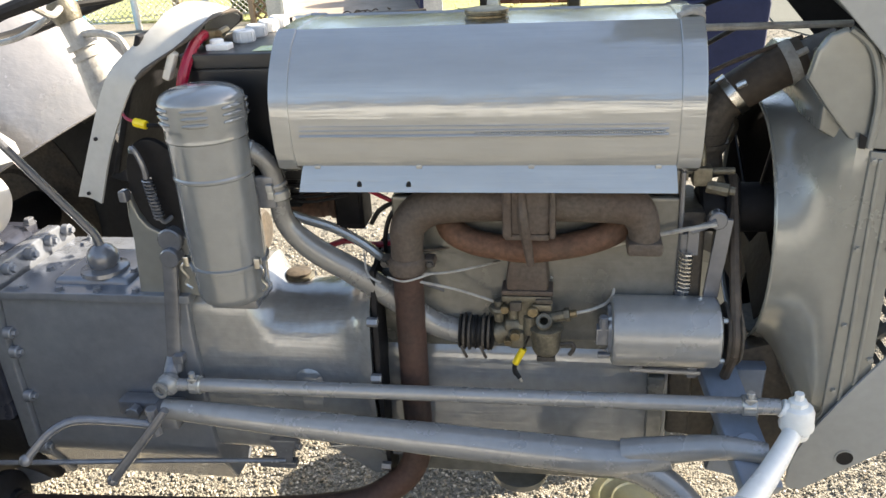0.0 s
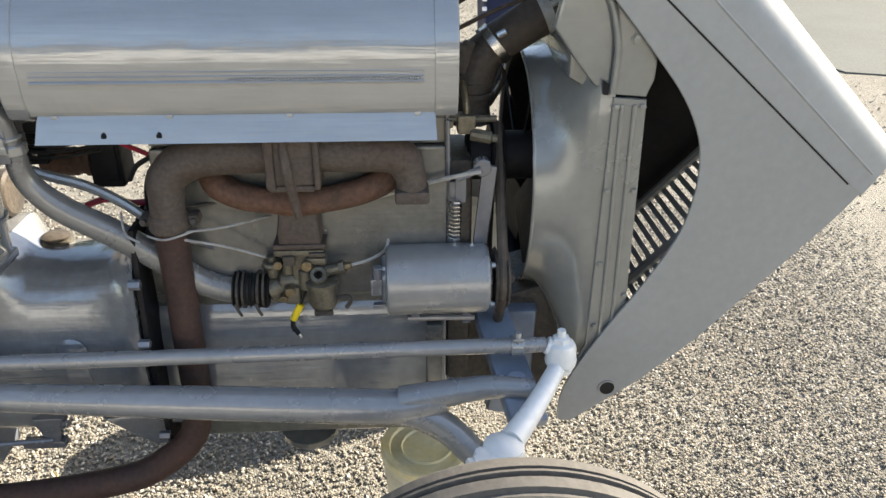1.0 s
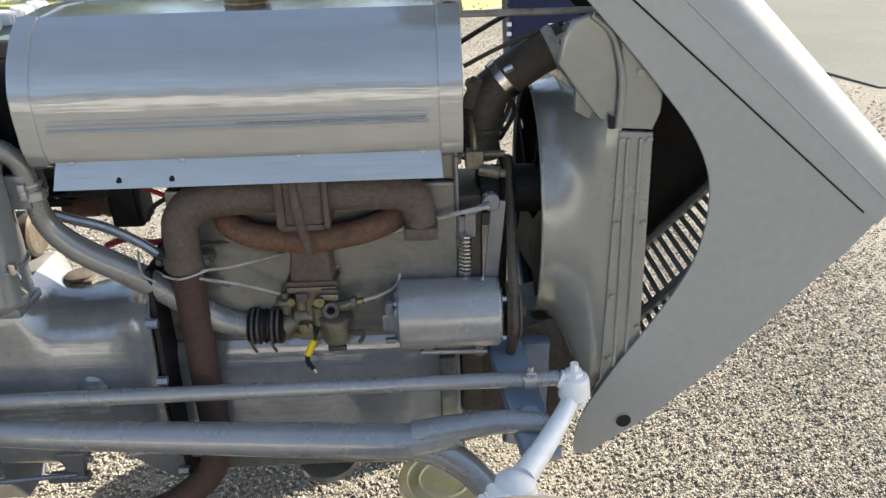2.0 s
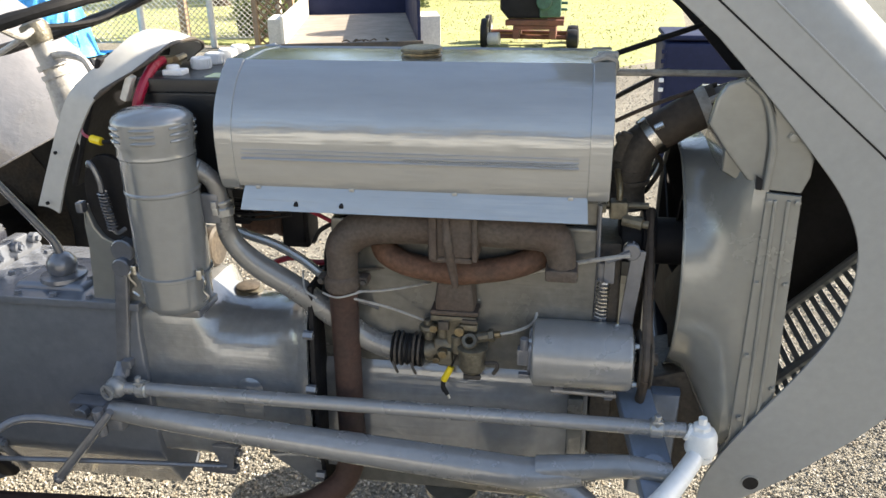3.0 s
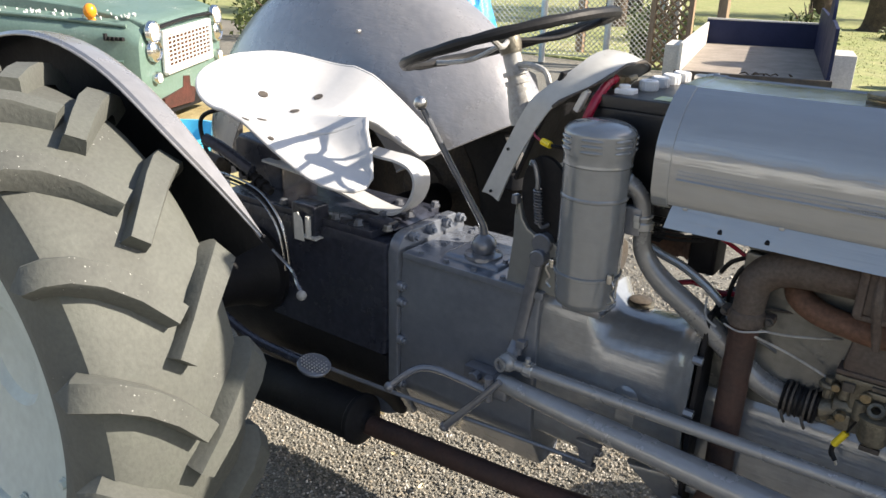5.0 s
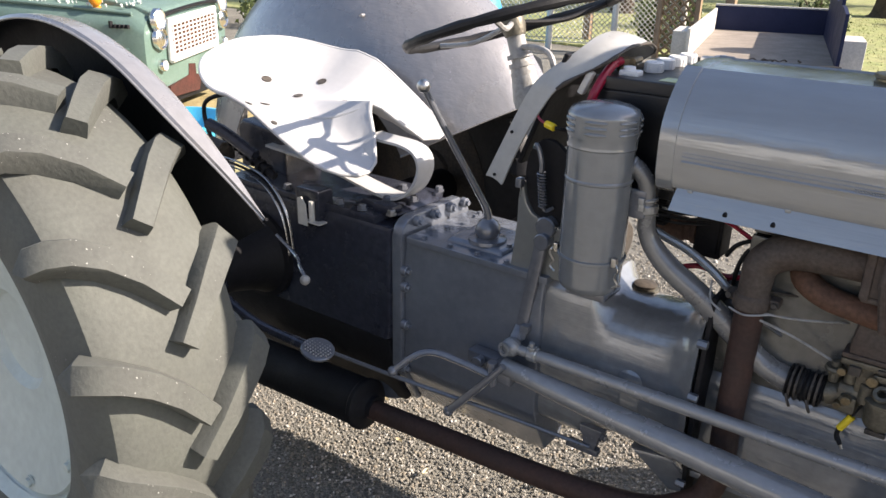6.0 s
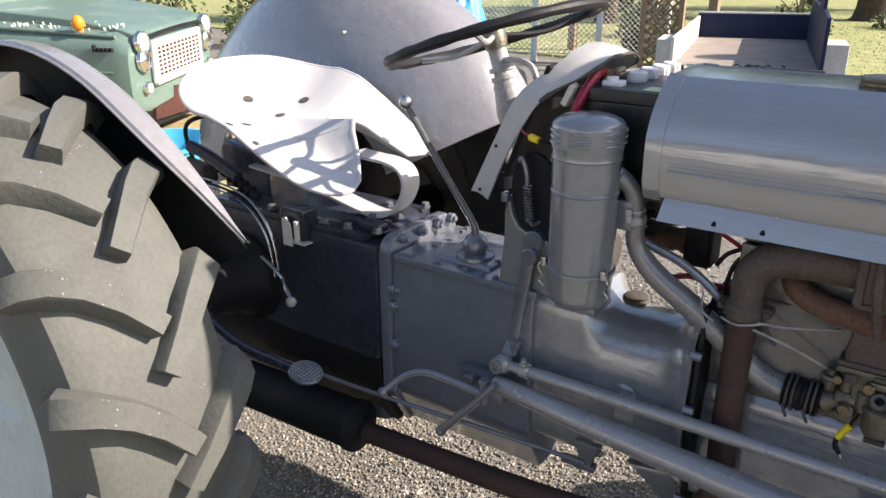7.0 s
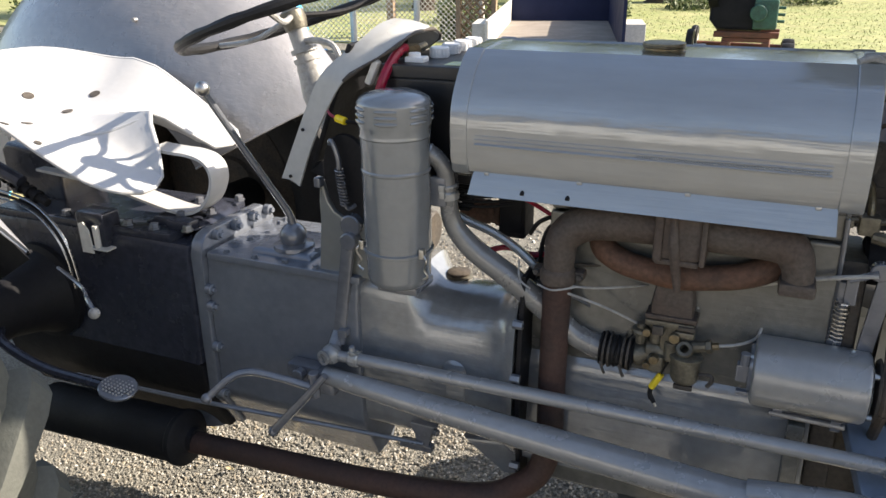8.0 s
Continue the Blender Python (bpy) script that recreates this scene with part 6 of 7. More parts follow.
def build_rear_wheel(xc, yc, side, rubber, steel, label):
    """side: -1 where the outer face looks to -y."""
    c = Vector((xc, yc, 0.62))
    R, w, bead = 0.585, 0.315, 0.37
    bm = B()
    prof = [(bead, -w * 0.40), (bead + 0.03, -w * 0.48), (bead + 0.085, -w * 0.52), (bead + 0.14, -w * 0.50), (R - 0.035, -w * 0.45), (R - 0.012, -w * 0.33), (R, 0)]
    prof = prof + [(r, -h) for r, h in reversed(prof[:-1])]
    lathe(bm, prof, tuple(c), tuple(c + Vector((0, 1, 0))), 96)
    wheel = T("rear_wheel", bm, rubber, label)
    bm = B()
    lathe(bm, [(bead - 0.012, -w * 0.34), (bead + 0.004, -w * 0.42), (bead + 0.006, -w * 0.40), (bead + 0.004, -w * 0.38), (bead - 0.02, -w * 0.30), (bead - 0.03, -0.05), (bead - 0.03, 0.05), (bead - 0.02, w * 0.30), (bead + 0.004, w * 0.42)], tuple(c), tuple(c + Vector((0, 1, 0))), 72)
    T("rim", bm, steel, "", wheel)
    bm = B()
    d = side
    lathe(bm, [(0, 0.0), (0.09, 0.0), (0.10, 0.01), (0.12, 0.03), (0.22, 0.045), (0.31, 0.075), (0.345, 0.085), (0.352, 0.075), (0.31, 0.06), (0.12, 0.015), (0, -0.01)], tuple(c + Vector((0, d * 0.02, 0))), tuple(c + Vector((0, d, 0))), 64)
    T("wheel_disc", bm, steel, "pale grey-green dished wheel disc", wheel)
    for i in range(8):
        a = i * math.pi / 4 + 0.2
        p = c + Vector((0.325 * math.cos(a), d * 0.10, 0.325 * math.sin(a)))
        T("disc_bolt", bolt(B(), tuple(p), (0, d, 0), 0.011, 0.012), steel, "", wheel)
    # tread bars: one of each hand, turned round the axle
    N = 17
    spine = {-1: [(0.015, -0.020), (-0.035, 0.040), (-0.085, 0.085), (-0.130, 0.113), (-0.165, 0.128), (-0.187, 0.135), (-0.190, 0.138)],
             1: [(-0.004, 0.005), (0.045, 0.062), (0.090, 0.112), (0.130, 0.148), (0.165, 0.172), (0.187, 0.184), (0.190, 0.187)]}
    rise = [(0.620, 0.045, 0.0), (0.621, 0.045, 0.0), (0.619, 0.046, 0.0), (0.610, 0.045, 0.004), (0.588, 0.040, 0.020), (0.552, 0.030, 0.030), (0.505, 0.008, 0.024)]
    for hand in (-1, 1):
        bm = B()
        rows = []
        line = spine[hand]
        for k, ((dy, arc), (rt, h, inset)) in enumerate(zip(line, rise)):
            p, q = line[max(k - 1, 0)], line[min(k + 1, 5)]
            d = Vector((q[0] - p[0], q[1] - p[1])).normalized()
            nx, ny = -d.y, d.x
            wd = 0.022 + 0.0022 * k
            ring = []
            for s, up in ((-1.12, 0), (-0.92, 0.86), (-0.8, 1), (0.8, 1), (0.92, 0.86), (1.12, 0)):
                yy = dy + nx * s * wd - (1 - up) * math.copysign(inset, dy) * (k > 2)
                th = (arc + ny * s * wd) / 0.61
                r = rt - h * (1 - up)
                ring.append(bm.verts.new((r * math.cos(th), yy, r * math.sin(th))))
            rows.append(ring)
        for a, b in zip(rows, rows[1:]):
            for i in range(5):
                bm.faces.new((a[i], a[i + 1], b[i + 1], b[i]))
        bm.faces.new(rows[0]), bm.faces.new(rows[-1])
        me = finish(bm, "tread_bar", rubber, 0.5)
        for i in range(N):
            ob = new("tread_bar", me)
            ob.parent = wheel
            a = 2 * math.pi * i / N + radians(25.4 if hand < 0 else 15.5)
            ob.matrix_basis = Matrix.Translation(c) @ Matrix.Rotation(-a, 4, "Y")


def build_fender(s, cx, R, a0, prof, y0, cz=0.62):
    """A shell mudguard. prof: (radius less than R, distance from the outer edge towards the middle). s: -1 on the camera's side."""
    bm = B()
    grid = []
    n = 44
    for i in range(n + 1):
        a = radians(a0 + (185 - a0) * i / n)
        t = min(1.0, i / 8)
        row = []
        for r, d in prof:
            row.append((cx + (R - r) * math.cos(a), y0 - s * (d if s > 0 else prof[-1][1] - (prof[-1][1] - d) * (0.02 + 0.98 * math.sin(t * math.pi / 2))), cz + (R - r) * math.sin(a)))
        grid.append(row)
    sheet(bm, grid, 0.003)
    f = T("mudguard", bm, GUARD, "rounded pale grey sheet-steel mudguard")
    bm = B()
    tube(bm, [grid[i][0] for i in range(0, n + 1, 2)], 0.0028, 8, 2)
    T("rolled_edge", bm, GUARD, "", f)
    bm = B()
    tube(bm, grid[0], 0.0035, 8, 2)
    # The near front edge is blackened to merge with the painted shade.
    T("front_edge", bm, GUARD if s > 0 else BLACK_AND_SHADE, "", f)
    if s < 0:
        # A second sheet, coloured black, acts as the shade under the mudguard.
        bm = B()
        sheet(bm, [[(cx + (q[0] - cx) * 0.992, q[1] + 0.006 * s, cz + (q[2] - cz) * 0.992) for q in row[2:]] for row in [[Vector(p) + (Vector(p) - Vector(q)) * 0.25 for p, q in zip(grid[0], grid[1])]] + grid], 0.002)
        T("underseal", bm, BLACK_AND_SHADE, "black sheet standing in for shade inside the mudguard", f)
    for a, k in ((75, 7), (60, 9)):
        r = R - prof[k][0]
        p = (cx + r * math.cos(radians(a)), y0 - s * prof[k][1], cz + r * math.sin(radians(a)))
        bm = B()
        rod(bm, (p[0], p[1] + 0.012 * s, p[2]), (p[0], p[1] - s * 0.012, p[2]), 0.006, n=10)
        T("panel_bolt", bm, GUARD, "", f)


NEAR_GUARD = [(0.008, 0.0), (0.0, 0.006), (0.001, 0.031), (0.005, 0.055), (0.017, 0.070), (0.043, 0.081), (0.11, 0.085), (0.215, 0.086), (0.32, 0.086), (0.43, 0.086)]
FAR_GUARD = [(0.012, 0.0), (0.0, 0.01), (0.0, 0.06), (0.006, 0.11), (0.022, 0.155), (0.05, 0.193), (0.10, 0.238), (0.17, 0.286), (0.25, 0.327), (0.31, 0.348), (0.37, 0.362)]
build_tank()
build_air_cleaner()
build_engine()
build_manifold()
build_carburettor()
build_dynamo()
build_front_levers()
build_cooling()
build_bonnet()
build_gearbox()
build_controls()
build_seat()
build_dash()
build_battery()
build_axle()
build_front_wheel(0.835)
build_front_wheel(2.0)
build_rear_wheel(-1.375, 0.558, -1, TYRE, DISC, "big dusty rear wheel with angled tread bars")
# Darker rubber and steel put the far mudguard's shade into this wheel's colour.
build_rear_wheel(-1.50, 2.12, 1, BLACK, OILY, "big rear wheel under the other mudguard, darkened for its shade")
build_fender(-1, -1.461, 0.732, 32.0, NEAR_GUARD, 0.704, 0.558)
build_fender(1, -1.60, 0.805, 29, FAR_GUARD, 2.01)

# ---- beside and behind the tractor ----


def build_pail():
    p = (0.392, 1.315, 0.0)
    t = thing("drain_pail", p, "dirty cream plastic pail with a yellow lid", "pail")
    bm = B()
    lathe(bm, [(0, 0.004), (0.075, 0.004), (0.077, 0.01), (0.087, 0.225), (0.091, 0.228), (0.091, 0.245), (0.088, 0.249), (0.089, 0.275), (0.093, 0.278), (0.093, 0.286), (0.087, 0.286), (0.084, 0.22), (0.073, 0.012), (0, 0.010)], p, None, 40)
    part("shell", bm, CREAM, t)
    bm = B()
    lathe(bm, [(0, 0.281), (0.050, 0.281), (0.053, 0.285), (0.056, 0.281), (0.076, 0.281), (0.079, 0.287), (0.092, 0.289), (0.0965, 0.286), (0.0965, 0.270), (0.0938, 0.270), (0.0938, 0.277), (0, 0.277)], p, None, 40)
    part("lid", bm, LIDYELLOW, t, "stained yellow lid")


def build_trailer():
    o = Vector((-2.25, 6.95, 0))
    ex, ey = Vector((0.97, 0.243, 0)).normalized(), Vector((-0.243, 0.97, 0)).normalized()
    W, L, z, h = 1.22, 2.9, 0.52, 0.25
    t = thing("tipping_trailer", tuple(o + ex * 0.6 + ey * 1.2), "low farm trailer with a weathered empty bed", "trailer")
    turn = Matrix((ex, ey, (0, 0, 1))).transposed()

    def slab(name, a0, a1, b0, b1, z0, z1, m, label=""):
        bm = B()
        c = o + ex * (a0 + a1) / 2 + ey * (b0 + b1) / 2
        box(bm, (c.x, c.y, (z0 + z1) / 2), (a1 - a0, b1 - b0, z1 - z0), 0.006, turn)
        return part(name, bm, m, t, label)
    slab("bed", 0, W, 0, L, z - 0.05, z, PLY)
    slab("left_board", -0.03, 0.0, 0, L, z - 0.1, z + h, POST, "white painted side board")
    # the tall side board; its upper edge has a round hump added for shadow
    edge = [(0.0, z - 0.1), (L, z - 0.1), (L, z + 0.47), (1.30, z + 0.47)]
    edge += [(0.98 + 0.26 * math.cos(a), z + 0.47 + 0.26 * math.sin(a)) for a in [math.pi * k / 12 for k in range(13)]]
    edge += [(0.45, z + 0.47), (0.0, z + 0.44)]
    bm = B()
    prism(bm, edge, W, W + 0.03, "x")
    for v in bm.verts:
        p = o + ex * v.co.x + ey * v.co.y
        v.co = (p.x, p.y, v.co.z)
    part("right_board", bm, NAVY, t, "tall dark side board")
    slab("head_board", -0.03, W + 0.03, L, L + 0.03, z - 0.1, z + h + 0.03, NAVY, "dark painted head board")
    slab("head_rail", -0.03, W + 0.03, L - 0.005, L + 0.04, z + h + 0.03, z + h + 0.05, POST)
    slab("tail_sill", -0.05, W + 0.05, -0.05, 0.0, z - 0.12, z + 0.012, OILY)
    slab("wing", W + 0.035, W + 0.27, 0.7, 1.25, 0.05, z + 0.16, POST, "rust-streaked white wing")
    slab("wing", -0.24, -0.035, 0.7, 1.25, 0.05, z + 0.16, POST, "rust-streaked white wing")
    for a in (0.15, W - 0.15):
        slab("chassis_rail", a - 0.04, a + 0.04, 0.1, L, z - 0.15, z - 0.05, OILY)
        bm = B()
        c = o + ex * a + ey * 1.5
        lathe(bm, [(0, -0.08), (0.2, -0.08), (0.24, -0.06), (0.25, 0), (0.24, 0.06), (0.2, 0.08), (0, 0.08)], (c.x, c.y, 0.25), tuple(Vector((c.x, c.y, 0.25)) + ex), 28)
        part("wheel", bm, BLACK, t)
    rng = random.Random(5)
    for i in range(6):
        p = o + ex * rng.uniform(0.5, 0.95) + ey * rng.uniform(0.02, 0.12)
        bm = B()
        tube(bm, [(p.x, p.y, z + 0.008), (p.x + rng.uniform(-0.05, 0.05), p.y + rng.uniform(-0.02, 0.02), z + 0.022), (p.x + rng.uniform(-0.1, 0.1), p.y + rng.uniform(-0.02, 0.04), z + 0.008)], 0.006, 6)
        tagged(part("twig", bm, BARK, None), "dry twig on the trailer bed", "twig", "litter on the trailer")


def build_car():
    o = Vector((-5.42, 3.50, 0))
    fx = Vector((-0.46, 0.89, 0)).normalized()      # across the front, from the near corner
    bx = Vector((-0.89, -0.46, 0)).normalized()     # back along the side
    t = thing("old_car", tuple(o + fx * 0.75 + bx * 1.5), "faded green old car with flaking paint", "car")

    def P(a, b, z):
        v = o + fx * a + bx * b
        return (v.x, v.y, z + (0.05 * (a - 0.75) if z > 0.34 else 0.0))     # the body leans on its springs
    # body: sections from nose to tail
    secs = [(-0.03, 0.10, 1.42, 0.30, 0.80), (0.0, 0.0, 1.50, 0.24, 0.90), (0.12, -0.03, 1.53, 0.24, 0.96), (0.6, -0.06, 1.56, 0.24, 1.00), (1.3, -0.07, 1.57, 0.24, 1.04), (2.6, -0.07, 1.57, 0.24, 1.06), (4.0, -0.03, 1.53, 0.28, 1.0)]
    bm = B()
    rings = []
    n = 26
    for b, lo, hi, z0, z1 in secs:
        ring = []
        for i in range(n):
            a = 2 * math.pi * i / n
            c, s = math.cos(a), math.sin(a)
            ring.append(bm.verts.new(P((lo + hi) / 2 + (hi - lo) / 2 * math.copysign(abs(c) ** 0.35, c), b, (z0 + z1) / 2 + (z1 - z0) / 2 * math.copysign(abs(s) ** 0.45, s))))
        rings.append(ring)
    for a, b in zip(rings, rings[1:]):
        for i in range(n):
            bm.faces.new((a[i], a[(i + 1) % n], b[(i + 1) % n], b[i]))
    bm.faces.new(rings[0]), bm.faces.new(rings[-1])
    part("body", bm, CARGREEN, t)
    # bonnet lid and cabin
    bm = B()
    prism(bm, [(-0.02, 0.945), (0.01, 0.975), (0.12, 1.005), (0.6, 1.06), (1.35, 1.115), (1.35, 0.95), (0.1, 0.9), (0.0, 0.92)], 0, 1, "y", 0.012)
    for v in bm.verts:
        b, a, z = v.co.x, v.co.y, v.co.z
        v.co = P(0.12 + a * 1.27, b, z + (0.05 * min(1.0, b + 0.1) if z > 0.96 else 0.0) - 0.06 * (2 * a - 1) ** 4)
    part("bonnet_lid", bm, CARGREEN, t)
    bm = B()
    prism(bm, [(1.35, 1.04), (1.75, 1.5), (3.2, 1.52), (3.7, 1.05)], 0, 1, "y")
    for v in bm.verts:
        b, a, z = v.co.x, v.co.y, v.co.z
        k = 0.10 if z < 1.2 else 0.2
        v.co = P(k + a * (1.5 - 2 * k), b, z)
    part("cabin", bm, CARGREEN, t)
    bm = B()
    tube(bm, [P(-0.025, 0.12, 0.635), P(-0.055, 0.6, 0.64), P(-0.066, 1.3, 0.645), P(-0.066, 2.4, 0.65)], 0.012, 8)
    part("side_crease", bm, CARGREEN, t)
    bm = B()
    tube(bm, [P(0.035, 0.10, 0.905), P(0.0, 0.6, 0.945), P(-0.01, 1.3, 0.98), P(-0.01, 2.4, 0.99)], 0.016, 8)
    part("side_crease", bm, CARGREEN, t)
    # grille
    bm = B()
    ga, gb, gz0, gz1 = 0.30, 1.16, 0.50, 0.815
    f = -0.06
    tube(bm, [P(ga, f, gz0), P(gb, f, gz0), P(gb, f, gz1), P(ga, f, gz1), P(ga, f, gz0)], 0.026, 10, 1)
    gr = part("grille_frame", bm, WHITE, t, "white egg-crate grille")
    bm = B()
    prism(bm, [(ga, gz0), (gb, gz0), (gb, gz1), (ga, gz1)], 0, 1, "y")
    for v in bm.verts:
        a, h, z = v.co.x, v.co.y, v.co.z
        v.co = P(a, -0.045 + h * 0.02, z)
    part("grille_back", bm, RUST2, gr)
    for i in range(1, 12):
        bm = B()
        a = ga + (gb - ga) * i / 12
        tube(bm, [P(a, f, gz0), P(a, f, gz1)], 0.0058, 6, 1)
        part("grille_bar", bm, WHITE, gr)
    for i in range(1, 9):
        bm = B()
        z = gz0 + (gz1 - gz0) * i / 9
        tube(bm, [P(ga, f, z), P(gb, f, z)], 0.0058, 6, 1)
        part("grille_bar", bm, WHITE, gr)
    for a in (0.16, 1.34):
        for z, r in ((0.845, 0.083), (0.70, 0.083), (0.485, 0.045)):
            bm = B()
            p = P(a, -0.02, z)
            d = Vector(P(a, -1.02, z))
            lathe(bm, [(r, 0), (r * 1.12, 0.015), (r * 1.1, 0.05), (r * 0.95, 0.06), (r * 0.9, 0.05)], p, tuple(d), 22)
            lamp = part("headlamp", bm, CHROME, t)
            bm = B()
            lathe(bm, [(0, 0.07), (r * 0.5, 0.062), (r * 0.92, 0.045), (r * 0.92, 0.02), (0, 0.02)], p, tuple(d), 22)
            part("lens", bm, WHITE if z > 0.75 or z < 0.5 else CHROME, lamp)
    bm = B()
    tube(bm, [P(0.25, -0.04, 0.865), P(0.5, -0.055, 0.885), P(0.76, -0.06, 0.89), P(1.02, -0.055, 0.885), P(1.27, -0.04, 0.865)], 0.016, 8)
    part("bonnet_gap", bm, BLACK_AND_SHADE, t)
    bm = B()
    rod(bm, P(0.05, 0.40, 0.93), P(0.02, 0.40, 1.0), 0.034, n=14)
    ball(bm, P(0.015, 0.385, 1.012), 0.052, 1.15)
    part("indicator", bm, LENS, t, "orange side indicator")
    # badge drawn as plain bars
    for i in range(5):
        bm = B()
        box(bm, P(-0.042, 0.10 + i * 0.036, 0.815 + (0.012 if i == 4 else 0)), (0.03, 0.024, 0.03 if i < 4 else 0.055), 0.003)
        part("badge_bar", bm, BLACK_AND_SHADE, t)
    bm = B()
    prism(bm, [(0.26, 0.17), (0.80, 0.15), (0.86, 0.27), (0.76, 0.30), (0.76, 0.39), (0.64, 0.41), (0.62, 0.31), (0.28, 0.26)], 0, 1, "y")
    for v in bm.verts:
        a, h, z = v.co.x, v.co.y, v.co.z
        v.co = P(a, -0.035 + h * 0.05, z)
    part("rusted_bracket", bm, RUSTDARK, t)
    bm = B()
    box(bm, P(0.75, 0.25, 0.20), (0.5, 1.2, 0.2), 0.02, Matrix.Rotation(math.atan2(fx.y, fx.x) - math.pi / 2, 3, "Z"))
    part("underside", bm, BLACK_AND_SHADE, t)
    for b in (0.75, 3.1):
        for a in (0.06, 1.44):
            bm = B()
            p = P(a, b, 0.30)
            lathe(bm, [(0, -0.08), (0.22, -0.08), (0.29, -0.06), (0.30, 0), (0.29, 0.06), (0.22, 0.08), (0, 0.08)], p, P(a + 1, b, 0.30), 28)
            part("wheel", bm, BLACK, t)
    # flaked paint
    rng = random.Random(9)
    bm = B()
    for _ in range(60):
        b, a = rng.uniform(0.1, 1.5), rng.uniform(0.0, 0.20)
        p = P(a, b, 0.97 + 0.05 * a + 0.04 * b / 1.4 + rng.uniform(-0.02, 0.01))
        r = 0.004 + 0.013 * rng.random() ** 2
        lathe(bm, [(0, 0.006), (r, 0.003), (r * 0.7, -0.02), (0, -0.02)], p, tuple(Vector(p) + Vector((rng.uniform(-0.3, 0.3), -0.3, 1))), 6)
    tagged(part("paint_flake", bm, FLAKE, t), kind="stuff")


def build_fence():
    a, b = Vector((-6.4, 9.9, 0)), Vector((-3.75, 10.8, 0))
    d = (b - a)
    t = thing("wire_fence", tuple(a), "chain-link fence on pale posts", "fence")
    for k in range(4):
        p = a + d * (k / 3)
        bm = B()
        rod(bm, (p.x, p.y, 0), (p.x, p.y, 1.6), 0.045, n=12)
        part("post", bm, POST, t)
    for z in (0.12, 1.45):
        bm = B()
        tube(bm, [(a.x, a.y, z), (b.x, b.y, z)], 0.006, 6, 1)
        part("strand", bm, GALV, t)
    # mesh of bent wires
    L = d.length
    u = d.normalized()
    bm = B()
    step = 0.075
    for k in range(int(L / step) + 19):
        for sgn in (1, -1):
            s0 = (k - 18) * step if sgn > 0 else k * step
            pts = []
            for i in range(19):
                z, s = 0.12 + i * step, s0 + sgn * i * step
                if 0 <= s <= L:
                    q = a + u * s
                    pts.append((q.x, q.y, z))
            if len(pts) > 1:
                tube(bm, [pts[0], pts[-1]], 0.0042, 4, 1)
    tagged(part("wire_mesh", bm, GALV, t, "diamond wire mesh"), kind="stuff")


def build_lattice():
    o = Vector((-3.98, 10.50, 0))
    u = Vector((0.93, 0.36, 0)).normalized()
    t = thing("lattice_screen", tuple(o), "brown diagonal wooden lattice screen", "trellis")
    W, H, z0 = 0.5, 1.6, 0.05
    for k in range(-12, 8):
        for sgn in (1, -1):
            s0 = k * 0.125 if sgn > 0 else -k * 0.125 + W - 0.0
            zs = []
            for i in range(61):
                z = i / 60 * H
                s = s0 + sgn * z
                if 0 <= s <= W:
                    zs.append((s, z))
            if len(zs) > 4:
                (s1, z1), (s2, z2) = zs[0], zs[-1]
                bm = B()
                p, q = o + u * s1, o + u * s2
                off = 0.012 * sgn
                tube(bm, [(p.x, p.y + off, z0 + z1), (q.x, q.y + off, z0 + z2)], 0.016, 4, 1)
                part("slat", bm, WOOD, t)
    for s in (0, W):
        p = o + u * s
        bm = B()
        box(bm, (p.x, p.y, 0.85), (0.07, 0.07, 1.7), 0.006)
        part("stile", bm, WOOD, t)
    for x, y, h, m in ((-3.0, 10.4, 1.5, WOOD), (-5.6, 11.6, 1.9, WOOD), (-4.5, 12.2, 1.8, POST)):
        bm = B()
        box(bm, (x, y, h / 2), (0.12, 0.12, h), 0.01)
        tagged(part("fence_post", bm, m, None), "square wooden post at the yard's edge", "post")


